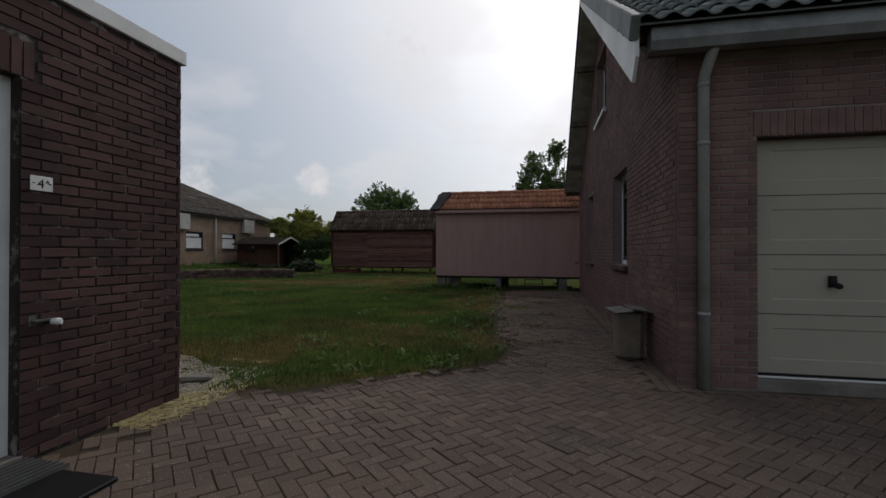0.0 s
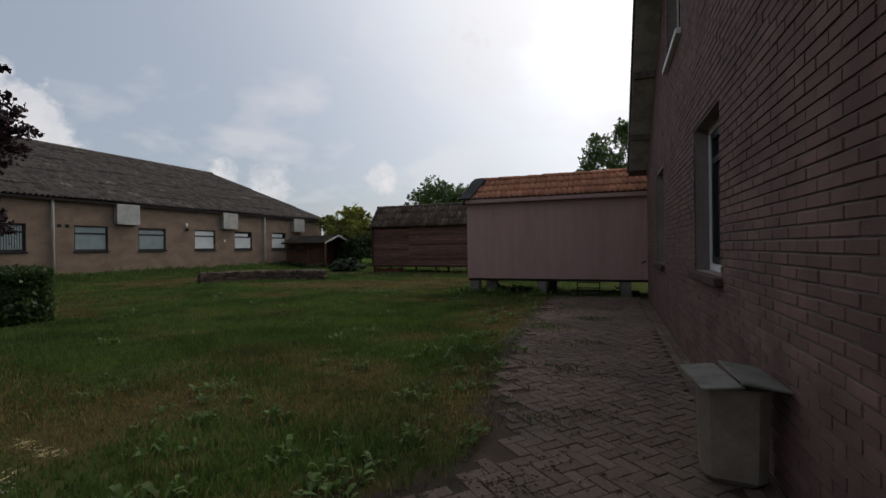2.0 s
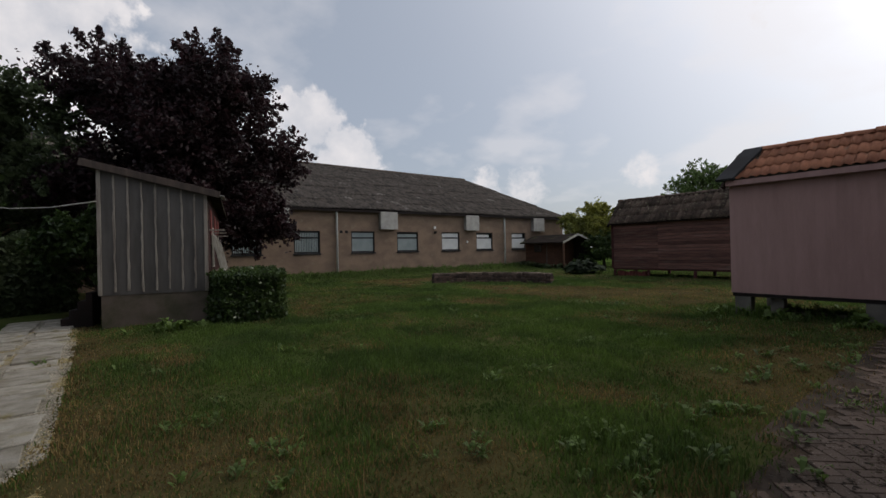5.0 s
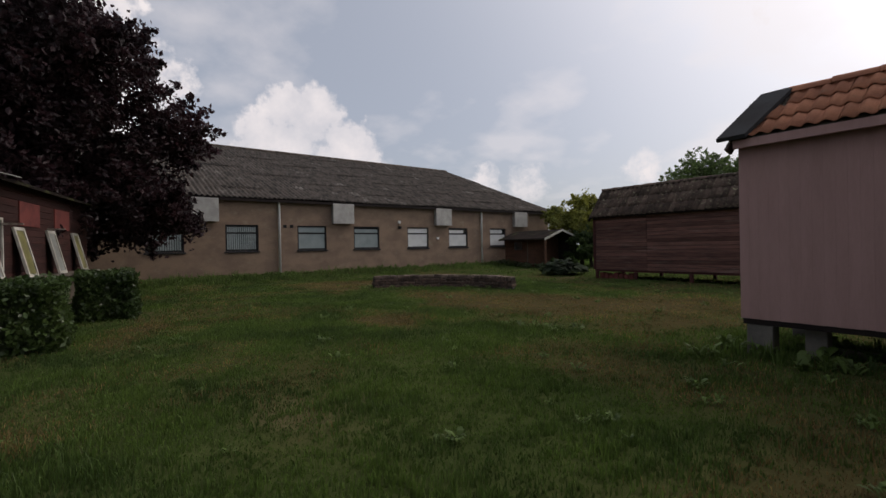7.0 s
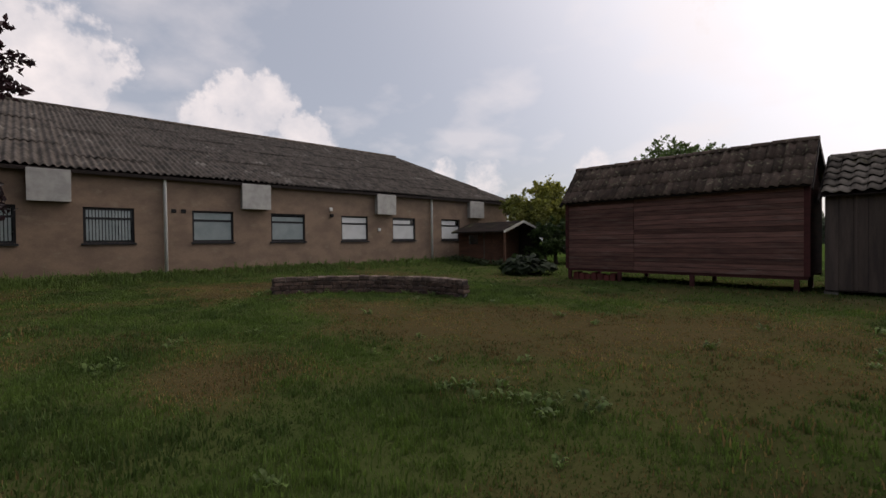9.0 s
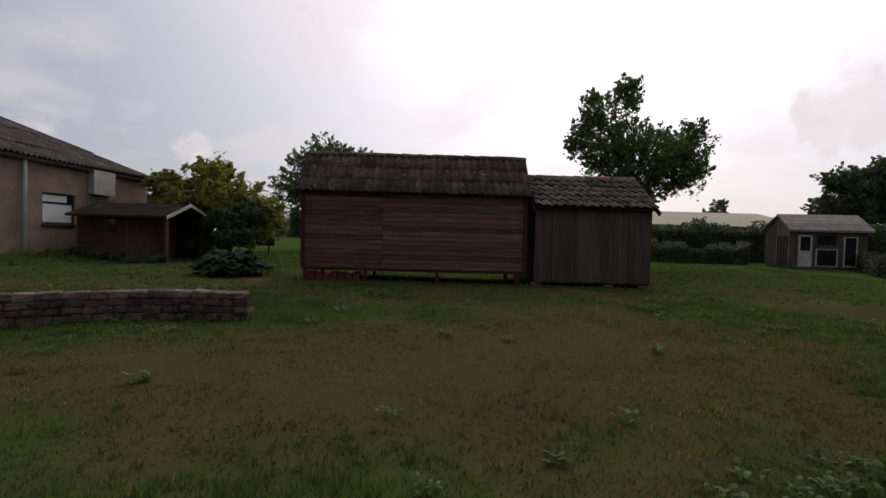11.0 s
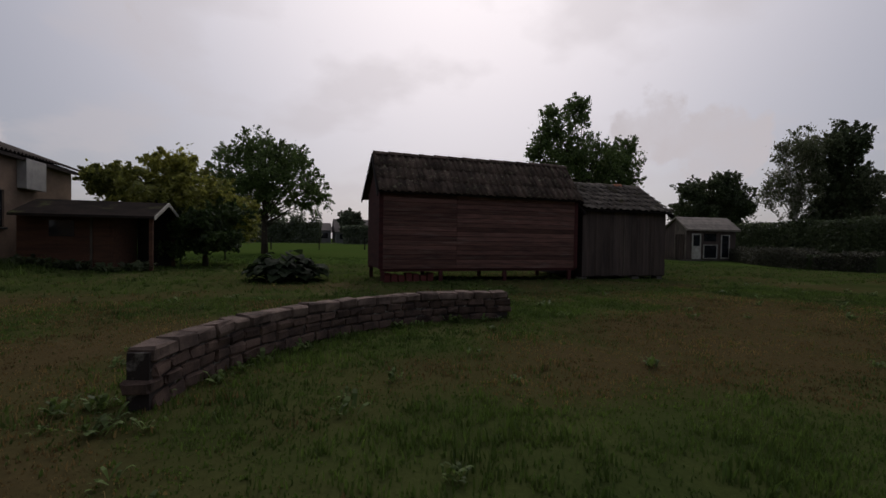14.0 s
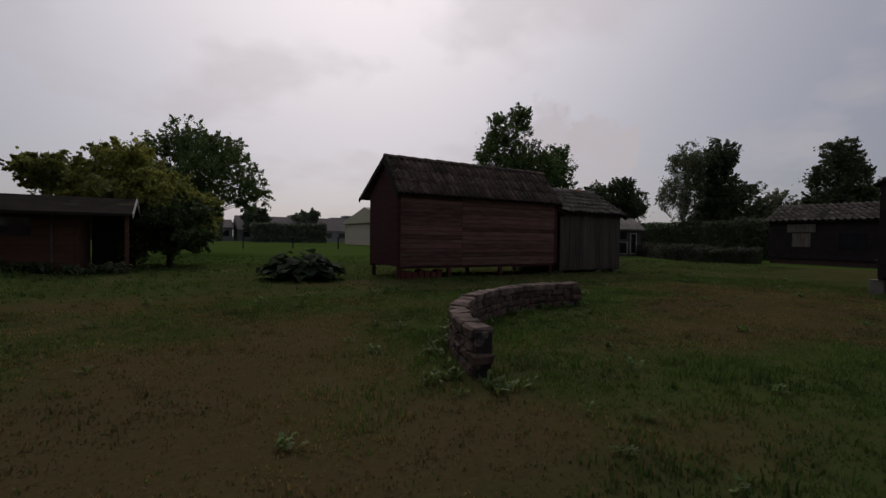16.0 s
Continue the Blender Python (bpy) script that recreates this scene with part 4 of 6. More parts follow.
for x0, x1, y0, y1 in ((-2.92, -2.66, 15.27, 15.5), (-2.41, -2.21, 15.45, 15.65), (-1.1, -0.87, 15.27, 15.5), (-0.86, -0.66, 15.55, 15.75), (0.9, 1.13, 15.27, 15.5), (-2.9, -2.66, 16.9, 17.15), (-1.0, -0.77, 16.9, 17.15), (0.9, 1.13, 16.9, 17.15)):
    part("block", boxes((x0, x1, y0, y1, -0.06, 0.339), bevel=0.01), M_CONC if x0 != -0.86 else M_BLACKWOOD, pink, m=pk)

red = raised_shed("red_shed", "weathered red wooden shed on legs with dark mossy tiles", -11.15, -5.2, 24.55, 26.6, 0.34, 2.36, 25.33, 3.38, M_REDWOOD, ((-11.15, -9.03), (-9.02, -5.2)), 0.126, M_REDDARK)[0]
rd = rel(red, Matrix())
rs2 = math.degrees(math.atan2(3.42 - 2.33, 25.33 - 24.38))
rl2 = math.hypot(1.09, 0.95)
red_roof = part("roof", boxes((0, 6.1, 0, rl2, -0.03, 0.0)), M_BLACKWOOD, red, "dark weathered tile roof", m=rel(red, pose(-11.22, 24.38, 2.33, rs2, 0, 0)))
part("roof", boxes((0, 6.1, 0, 2.2, -0.02, 0.035)), M_TILE_D, red, m=rel(red, pose(-5.12, 27.28, 2.36, math.degrees(math.atan2(1.06, 1.95)), 0, 180)))
red_ridge = part("ridge", boxes((0, 6.1, -0.05, 0.05, -0.05, 0.02)), M_TILE_D, red, m=rel(red, pose(-11.22, 25.34, 3.44)))
for x in (-11.24, -5.13):
    part("verge_board", prism([(24.32, 2.27), (25.33, 3.46), (27.3, 2.36), (27.26, 2.26), (25.33, 3.28), (24.42, 2.22)], x - 0.015, x + 0.015, "x"), M_BLACKWOOD, red, m=rd)
part("bottom_beam", boxes((-11.12, -5.22, 24.57, 24.65, 0.27, 0.339), (-11.12, -5.22, 26.5, 26.58, 0.27, 0.339)), M_REDDARK, red, m=rd)
for x in (-11.17, -5.29):
    part("corner_board", boxes((x, x + 0.11, 24.53, 24.545, 0.34, 2.36)), M_REDDARK, red, m=rd)
for x in (-11.05, -9.46, -7.55, -5.42):
    for y in (24.6, 26.45):
        part("leg", boxes((x - 0.05, x + 0.05, y - 0.05, y + 0.05, -0.06, 0.27), bevel=0.006), M_REDDARK, red, m=rd)
stack = thing("tile_stack", "red clay tiles stacked under the shed", "tile stack", pose(-10.3, 24.8, 0))
for i in range(7):
    part("tile", boxes((-0.7 + i * 0.2, -0.7 + i * 0.2 + 0.17, -0.12, 0.16, -0.04, 0.22 - 0.03 * (i % 3)), bevel=0.012), M_RED, stack)

grey = thing("grey_shed", "dark vertical-boarded shed with a grey pantile roof", "shed", pose(-4.95, 24.6, 0))
gd = rel(grey, Matrix())
gbody = part("body", prism([(24.63, 0.06), (27.3, 0.06), (27.3, 2.1), (26.0, 2.95), (24.63, 2.08)], -4.95, -1.79, "x"), M_BLACKWOOD, grey, m=gd)
n = 14
for i in range(n):
    w = 3.16 / n
    part("board", boxes((-4.95 + i * w + 0.002, -4.95 + (i + 1) * w - 0.002, 24.605 + 0.003 * (i % 2), 24.629, 0.08 + 0.012 * (i % 3), 2.08), bevel=0.003), M_GREYWOOD, gbody)
for x in (-4.45, -3.95, -3.42, -2.92, -2.38):
    part("batten", boxes((x - 0.018, x + 0.018, 24.585, 24.604, 0.1, 2.06), bevel=0.003), M_OLDWOOD if x == -3.42 else M_GREYWOOD, gbody)
rs3 = math.degrees(math.atan2(3.05 - 2.08, 26.0 - 24.42))
rl3 = math.hypot(0.97, 1.58)
grey_roof = part("roof", boxes((0, 3.3, 0, rl3, -0.03, 0.0)), M_BLACKWOOD, grey, "grey pantile roof", m=rel(grey, pose(-5.0, 24.42, 2.08, rs3, 0, 0)))
part("roof", boxes((0, 3.3, 0, rl3, -0.02, 0.035)), M_TILE_G, grey, m=rel(grey, pose(-1.7, 27.58, 2.08, rs3, 0, 180)))
grey_ridge = part("ridge", boxes((0, 3.3, -0.05, 0.05, -0.05, 0.02)), M_TILE_G, grey, m=rel(grey, pose(-5.0, 26.0, 3.06)))
for x in (-5.03, -1.68):
    part("verge_board", prism([(24.36, 2.0), (26.0, 3.12), (27.64, 2.0), (27.55, 1.92), (26.0, 2.94), (24.46, 1.92)], x - 0.015, x + 0.015, "x"), M_BLACKWOOD, grey, m=gd)
for x in (-4.85, -2.9, -1.95):
    part("footing", boxes((x - 0.12, x + 0.12, 24.66, 24.9, -0.05, 0.06), bevel=0.01), M_CONC, grey, m=gd)

# ---- long barn ----
BX, BY0, BY1 = -21.85, 2.0, 35.0
barn = thing("barn", "long low brown brick barn with a corrugated fibre-cement roof", "barn", pose(BX, BY0, 0))
bn = rel(barn, Matrix())
WIN = [(7.8, 9.15), (10.6, 11.95), (13.5, 14.87), (16.64, 18.08), (19.56, 21.05), (22.84, 24.29), (25.78, 27.27), (29.16, 30.62)]
openings = [(a - BY0, b - BY0, 1.31, 2.47) for a, b in WIN]
part("wall", panel(0, BY1 - BY0, -0.1, 3.62, 0.3, openings), M_BARNBRICK, barn, "brown brick wall, stained towards the eaves", m=rel(barn, pose(BX, BY0, 0, 0, 0, 90)))
part("wall", prism([(BX - 0.3, -0.1), (BX - 24.7, -0.1), (BX - 24.7, 3.6), (-34.34, 8.3), (BX - 0.3, 3.6)], BY1 - 0.3, BY1, "y"), M_BARNBRICK, barn, "brick gable", m=bn)
part("wall", prism([(BX - 0.3, -0.1), (BX - 24.7, -0.1), (BX - 24.7, 3.6), (-34.34, 8.3), (BX - 0.3, 3.6)], BY0, BY0 + 0.3, "y"), M_BARNBRICK, barn, "brick gable", m=bn)
part("wall", boxes((BX - 25, BX - 24.7, BY0, BY1, -0.1, 3.6)), M_BARNBRICK, barn, m=bn)
for k, (a, b) in enumerate(WIN):
    w, h = b - a, 1.16
    win = part("window", panel(0, w, 0, h, 0.08, [(0.07, w - 0.07, 0.07, h * 0.66), (0.07, w - 0.07, h * 0.66 + 0.07, h - 0.07)]), M_FRAME, barn, "dark-framed barn window with a top light", m=rel(barn, pose(BX - 0.06, a, 1.31, 0, 0, 90)))
    part("sill", boxes((-0.05, w + 0.05, -0.12, 0.0, -0.07, -0.003), bevel=0.006), M_FRAME, win)
    part("pane", boxes((0.06, w - 0.06, 0.03, 0.036, 0.06, h * 0.66 + 0.01), (0.06, w - 0.06, 0.03, 0.036, h * 0.66 + 0.06, h - 0.06)), M_GLASS, win)
    if k < 3:
        for i in range(14):
            u = 0.08 + i * (w - 0.16) / 14
            part("blind_slat", boxes((u, u + 0.062, 0.012, 0.02, 0.08, h - 0.09)), M_BLINDG, win)
    else:
        m_ = M_BLINDG if k in (3, 4) else M_BLINDW
        part("blind", boxes((0.072, w - 0.072, 0.015, 0.022, 0.075, h * 0.655)), m_, win)
        part("blind", boxes((0.072, w - (0.072 if k < 6 else 0.3), 0.015, 0.022, h * 0.66 + 0.075, h - (0.072 if k % 2 else 0.14))), m_, win)
for a, b in ((12.2, 13.2), (18.36, 19.45), (24.7, 25.8), (31.26, 32.45)):
    v = part("vent_box", boxes((BX + 0.002, BX + 0.26, a, b, 2.6, 3.56), bevel=0.012), M_VENT, barn, "pale metal vent box under the eaves", m=bn)
    part("vent_lid", boxes((BX + 0.26, BX + 0.275, a - 0.015, b + 0.015, 2.585, 3.575), bevel=0.004), M_VENT, v, m=Matrix())
for y in (15.77, 28.36):
    bm = bmesh.new()
    tube(bm, [(BX + 0.1, y, 0.1), (BX + 0.1, y, 3.5), (BX + 0.16, y, 3.62)], [0.058] * 3, 10)
    part("downpipe", bm, M_WHITE, barn, "off-white downpipe", m=bn)
bm = bmesh.new()
tube(bm, [(BX + 0.1, BY0, 3.56), (BX + 0.1, BY1 + 0.2, 3.56)], [0.04] * 2, 10)
part("gutter", bm, M_OLDWOOD, barn, "weathered eaves rail", m=bn)
for y in (16.05, 16.36):
    part("vent_hole", boxes((BX + 0.002, BX + 0.03, y - 0.08, y + 0.08, 2.36, 2.5), bevel=0.01), M_BLACK, barn, m=bn)
part("wall_lamp", boxes((BX + 0.002, BX + 0.12, 22.24, 22.38, 2.38, 2.52), bevel=0.01), M_BLACK, barn, m=bn)
part("alarm_box", boxes((BX + 0.002, BX + 0.08, 22.22, 22.36, 2.66, 2.82), bevel=0.008), M_WHITE, barn, m=bn)
part("socket_box", boxes((BX + 0.002, BX + 0.07, 24.86, 25.0, 1.78, 1.92), bevel=0.01), M_WHITE, barn, m=bn)


def corrugated(x_eave, z_eave, x_ridge, z_ridge, y0, y1, rows, row, pitch=0.21, amp=0.042):
    """Corrugated sheets in overlapping rows from eave to ridge, waves along y."""
    ys = np.arange(y0, y1, pitch / 6)
    wave = amp * np.cos(2 * math.pi * ys / pitch)
    vs, fs = [], []
    slope = math.atan2(z_ridge - z_eave, abs(x_ridge - x_eave))
    for r in (row,):
        a, b = r / rows, min(1.0, (r + 1.06) / rows)
        n0 = sum(len(v) for v in vs)
        for t, lift in ((a, 0.014), (b, 0.0)):
            x = x_eave + (x_ridge - x_eave) * t
            z = z_eave + (z_ridge - z_eave) * t + lift / math.cos(slope)
            sag = 0.02 * np.sin(ys * 0.8 + r * 2.1)
            vs.append(np.stack([np.full_like(ys, x), ys, z + wave + sag], 1))
        k = len(ys)
        i = np.arange(k - 1)
        fs.append(np.stack([n0 + i, n0 + i + 1, n0 + k + i + 1, n0 + k + i], 1))
    return np.concatenate(vs), np.concatenate(fs)


for xe in (BX + 0.24, -46.9):
    deck = part("roof", prism([(xe, 3.6), (-34.34, 8.42), (-34.34, 8.3), (xe, 3.5)], BY0 - 0.38, BY1 + 0.45, "y"), M_BLACKWOOD, barn, "lichened corrugated sheet roof", m=bn)
    for r in range(8):
        v, f = corrugated(xe, 3.68, -34.34, 8.5, BY0 - 0.4, BY1 + 0.5, 8, r)
        part("roof_sheet", from_arrays("roof_sheet", v, f, M_FIBRE, True), M_FIBRE, deck)
bm = bmesh.new()
tube(bm, [(-34.34, BY0 - 0.4, 8.5), (-34.34, BY1 + 0.5, 8.5)], [0.13] * 2, 8)
part("ridge", bm, M_FIBRE, barn, m=bn)

# ---- lean-to shed with battened end ----
LT = pose(-9.72, 7.5, 0, 0, 0, 77)      # x runs along the end wall, y into the shed
lean = thing("lean_to_shed", "old lean-to shed with a grey battened end and dark red side", "shed", LT)
W, D, LO, HI = 1.78, 6.3, 2.58, 3.0        # end width, length, low and high wall heights
# local frame: the end wall lies at y = 0, u from -W (high side) to 0 (low side, where the long side wall starts)
part("plinth", boxes((-W, 0, 0, D, -0.1, 0.62), bevel=0.01), M_PLINTH, lean, "stained rendered plinth")
bm = prism([(-W, 0.62), (0, 0.62), (0, LO), (-W, HI)], 0.012, D, "y")
M_MAROON = material("maroon_stained_board", (0.058, 0.026, 0.022), (0.036, 0.019, 0.017), scale=2, fine=26, bump=0.4, piece=0.2, stretch=(0.5, 0.5, 5), grain=0.3)
lbody = part("body", bm, M_MAROON, lean, "dark maroon boarded walls")
part("end_sheet", prism([(-W + 0.02, 0.6), (-0.02, 0.6), (-0.02, LO - 0.02), (-W + 0.02, HI - 0.02)], -0.012, 0.011, "y"), M_PANEL, lean, "grey sheet end wall")
rng = random.Random(17)
for i in range(1, 8):
    u = -W + i * W / 8
    top, low = LO + (HI - LO) * (-u / W) - 0.05 - 0.03 * (i % 2), 0.64 + 0.02 * (i % 3)
    bm = bmesh.new()
    rows_ = []
    for k in range(15):
        z, c, w = low + (top - low) * k / 14, u + rng.uniform(-0.007, 0.007), 0.017 + rng.uniform(-0.006, 0.006)
        rows_.append([bm.verts.new(p) for p in ((c - w, -0.0125, z), (c - w * 0.8, -0.033, z), (c + w * 0.8, -0.034, z), (c + w, -0.0125, z))])
    for r0, r1 in zip(rows_, rows_[1:]):
        for k in range(4):
            bm.faces.new((r0[k], r0[(k + 1) % 4], r1[(k + 1) % 4], r1[k]))
    bm.faces.new(rows_[0][::-1])
    bm.faces.new(rows_[-1])
    bmesh.ops.recalc_face_normals(bm, faces=bm.faces[:])
    part("batten", bm, M_BATTEN, lean)
for u, top in ((-W - 0.01, HI), (-0.025, LO)):
    part("corner_post", boxes((u - 0.03, u + 0.035, -0.035, 0.03, 0.6, top - 0.03), bevel=0.004), M_BATTEN, lean)
fall = math.degrees(math.atan2(HI - LO, W))
part("roof", boxes((-W - 0.32, 0.24, -0.12, D + 0.15, 0.0, 0.05)), M_SHEETROOF, lean, m=pose(0, 0, LO + 0.0, 0, fall, 0))
part("roof_edge", boxes((-W - 0.33, 0.25, -0.155, -0.121, -0.05, 0.085), bevel=0.006), M_GREYWOOD, lean, "weathered dark timber roof edge", m=pose(0, 0, LO, 0, fall, 0))
part("eaves_sheet", boxes((0.0, 0.3, 0.4, 1.6, 0.055, 0.07)), M_VENT, lean, "loose roof sheet", m=pose(0, 0, LO, 2, fall, 0))
n = 15
for i in range(n):
    h = (LO - 0.64) / n
    part("side_board", boxes((0.002, 0.022, 0.02, D - 0.02, 0.63 + i * h, 0.63 + (i + 1) * h - 0.008), bevel=0.003), M_MAROON, lbody)
for a, b, z0, z1 in ((0.5, 1.1, 1.75, 2.3), (2.3, 3.2, 1.85, 2.3), (4.0, 4.9, 1.85, 2.3)):
    part("red_shutter", boxes((0.023, 0.045, a, b, z0, z1), bevel=0.004), M_RED, lbody, "faded red shutter")
for a in (0.2, 1.6, 3.6):
    part("shelf_rail", boxes((0.023, 0.32, a, a + 0.045, 1.83, 1.86)), M_BATTEN, lbody, "white projecting batten")
part("small_window", panel(1.2, 1.65, 1.05, 1.95, 0.03, [(1.24, 1.61, 1.09, 1.91)]), M_OFFWHITE, lbody, m=pose(0.05, 0, 0, 0, 0, 90))


def propped_sash(x, y, lean_deg, tint):
    w, h = 0.42, 0.92
    t = thing("old_window_sash", "loose white window sash leaning against the shed wall", "window sash", LT @ pose(x, y, 0.92, lean_deg, 0, 90), group="old sashes against the shed")
    part("frame", panel(0, w, 0, h, 0.04, [(0.05, w - 0.05, 0.06, h - 0.06)]), M_OFFWHITE, t)
    part("pane", boxes((0.045, w - 0.045, 0.016, 0.022, 0.055, h - 0.055)), tint, t)


M_YPANE = material("grimy_yellow_glass", (0.22, 0.20, 0.08), (0.16, 0.15, 0.06), rough=0.3, scale=4, fine=30, bump=0.05)
M_GPANE = material("grimy_grey_glass", (0.27, 0.28, 0.25), (0.2, 0.2, 0.18), rough=0.3, scale=4, fine=30, bump=0.05)
ledge = tagged(part("ledge", boxes((0.0, 0.34, 0.3, D - 0.2, 0.86, 0.92), (0.24, 0.3, 0.4, 0.46, -0.1, 0.86), (0.24, 0.3, 3.0, 3.06, -0.1, 0.86), (0.24, 0.3, 5.7, 5.76, -0.1, 0.86)), M_OLDWOOD, lean), "timber ledge along the shed wall")
for y, tint in ((0.7, M_GPANE), (2.0, M_YPANE), (3.5, M_GPANE), (5.0, M_YPANE)):
    propped_sash(0.27, y, -13, tint)

# steps and dark bin beside the end wall
steps = thing("brick_steps", "small dark stepped pile of blocks beside the shed", "steps", LT @ pose(-W - 0.2, 0.5, 0))
for i in range(4):
    part("step", boxes((-0.55 + i * 0.13, -0.05, 0, 0.5, -0.05 + (0.16 * i if i else 0), 0.16 * (i + 1)), bevel=0.008), M_BLACKWOOD, steps)
line = thing("washing_line", "white washing line tied to the shed corner", "cable", pose(-9.95, 5.72, 2.35))
bm = bmesh.new()
tube(bm, [(0, 0, 0), (-0.9, -0.7, -0.06), (-1.9, -1.35, -0.02), (-3.1, -2.1, 0.14)], [0.012] * 4, 6)
part("rope", bm, M_OFFWHITE, line)

# ---- brown garden shed with a porch, beside the barn ----
kiosk = thing("garden_shed", "small brown garden shed with a low felt roof and open porch", "shed", pose(-21.2, 29.4, 0))
kk = rel(kiosk, Matrix())
M_BROWN = material("brown_stained_timber", (0.125, 0.062, 0.04), (0.085, 0.045, 0.031), scale=2, fine=26, bump=0.3, stretch=(0.5, 3, 5), grain=0.3)
kb = part("body", boxes((-21.2, -18.75, 29.9, 32.2, 0.0, 1.9)), M_BROWN, kiosk, "brown boarded walls", m=kk)
for i in range(13):
    part("board", boxes((-21.2, -18.75, 29.878, 29.899, 0.1 + i * 0.14, 0.1 + (i + 1) * 0.14 - 0.008), bevel=0.003), M_BROWN, kb)
part("roof", prism([(29.2, 1.72), (30.75, 2.24), (32.5, 1.74), (32.5, 1.66), (30.75, 2.16), (29.2, 1.64)], -21.1, -17.4, "x"), M_SHEETROOF, kiosk, "dark felt roof", m=kk)
part("bargeboard", prism([(29.15, 1.72), (30.75, 2.26), (32.55, 1.74), (32.55, 1.62), (30.75, 2.13), (29.15, 1.6)], -17.4, -17.37, "x"), M_OFFWHITE, kiosk, "weathered white bargeboard", m=kk)
part("door", boxes((-19.25, -18.85, 29.86, 29.88, 0.15, 1.7), bevel=0.004), M_BROWN, kb)
part("door_post", boxes((-19.34, -19.28, 29.85, 29.89, 0.1, 1.75)), M_OLDWOOD, kb, "pale door post")
part("window", boxes((-20.4, -19.75, 29.86, 29.88, 1.05, 1.55), bevel=0.004), M_GLASS, kb)
for y in (29.4, 32.1):
    part("porch_post", boxes((-17.6, -17.5, y - 0.05, y + 0.05, -0.05, 1.74)), M_BROWN, kiosk, m=kk)
part("porch_back", boxes((-18.7, -17.6, 32.05, 32.1, 0, 1.75)), M_BLACKWOOD, kiosk, m=kk)


# ---- curved low stone wall ----
def arc_point(s, off=0.0):
    a0, a1 = radians(167), radians(80)
    cx_, cy_, r = -10.86, 15.69, 3.38
    a = a0 + (a1 - a0) * s
    return cx_ + (r + off) * math.cos(a), cy_ + (r + off) * math.sin(a), math.degrees(a)


def stone_piece(w, d, h, seed):
    rng = random.Random(seed)
    bm = boxes((-w / 2, w / 2, -d / 2, d / 2, 0, h))
    bmesh.ops.bevel(bm, geom=bm.edges[:], offset=0.018, segments=1, affect="EDGES")
    for v in bm.verts:
        v.co += Vector((rng.uniform(-1, 1), rng.uniform(-1, 1), rng.uniform(-1, 1))) * 0.011
    return bm


low_wall = thing("garden_wall", "curved low garden wall of rough brown stone blocks", "garden wall", pose(-12.34, 17.94, 0))
lw = rel(low_wall, Matrix())
arc_len = 3.43 * radians(87)
core = bmesh.new()
for i in range(40):
    x, y, a = arc_point((i + 0.5) / 40)
    box(core, -0.07, 0.07, -0.09, 0.09, -0.05, 0.36, pose(x, y, 0, 0, 0, a))
part("core", core, M_MORTAR_D, low_wall, m=lw)
rng = random.Random(11)
for c, (z, h) in enumerate(((-0.03, 0.11), (0.085, 0.095), (0.185, 0.095), (0.285, 0.11))):
    s = 0.0 if c % 2 == 0 or c == 3 else -0.012
    while s < 1.0:
        w = rng.uniform(0.16, 0.25) if c < 3 else rng.uniform(0.22, 0.3)
        ds = w / arc_len
        if s + ds > 1.02:
            break
        x, y, a = arc_point(s + ds / 2, rng.uniform(-0.008, 0.008))
        bm = stone_piece(0.185 if c < 3 else 0.2, w - 0.012, h - 0.006, rng.random())
        part("coping_stone" if c == 3 else "stone", bm, M_COPING if c == 3 else M_STONE, low_wall, m=lw @ pose(x, y, z + rng.uniform(-0.004, 0.006), rng.uniform(-1.5, 1.5), rng.uniform(-1.5, 1.5), a + rng.uniform(-2, 2)))
        s += ds

# ---- far right: white-windowed shed, tall hedge, dark shed ----
white = thing("playhouse", "weathered grey shed with white door and window frames", "shed", pose(11.15, 35.95, 0, 0, 0, -8))
wb = part("body", prism([(0, 0.1), (2.2, 0.1), (2.2, 2.05), (0.95, 2.78), (0, 2.1)], 0.06, 3.75, "x"), M_GREYWOOD, white)
part("gable_board", prism([(0, 1.75), (0, 2.1), (0.95, 2.78), (1.1, 2.68), (1.1, 1.75)], 0.0, 0.055, "x"), M_OLDWOOD, white)
for y in (0.0, 0.25, 0.5, 0.75, 1.0):
    part("porch_post", boxes((-0.01, 0.055, y, y + (0.12 if y in (0.0, 1.0) else 0.06), 0.05, 1.75)), M_OLDWOOD if y in (0.0, 1.0) else M_GREYWOOD, white)
for i in range(9):
    part("board", boxes((0.03, 0.058, 1.14 + i * 0.118, 1.14 + i * 0.118 + 0.11, 0.1, 2.64 - i * 0.07)), M_GREYWOOD, wb)
part("plinth", boxes((0.1, 3.7, 0.05, 2.15, -0.1, 0.1)), M_CONC, white)
wr = part("roof", prism([(-0.25, 2.04), (0.95, 2.9), (2.5, 2.05), (2.5, 1.98), (0.95, 2.83), (-0.25, 1.97)], -0.12, 3.9, "x"), M_TILE_W, white, "pale grey roof in stepped rows")
for k in range(5):
    part("roof_course", boxes((-0.13, 3.91, 0, 0.31, 0.0, 0.04), bevel=0.006), M_TILE_W, wr, m=pose(0, -0.27 + k * 0.245, 2.035 + k * 0.1755, 34, 0, 0))
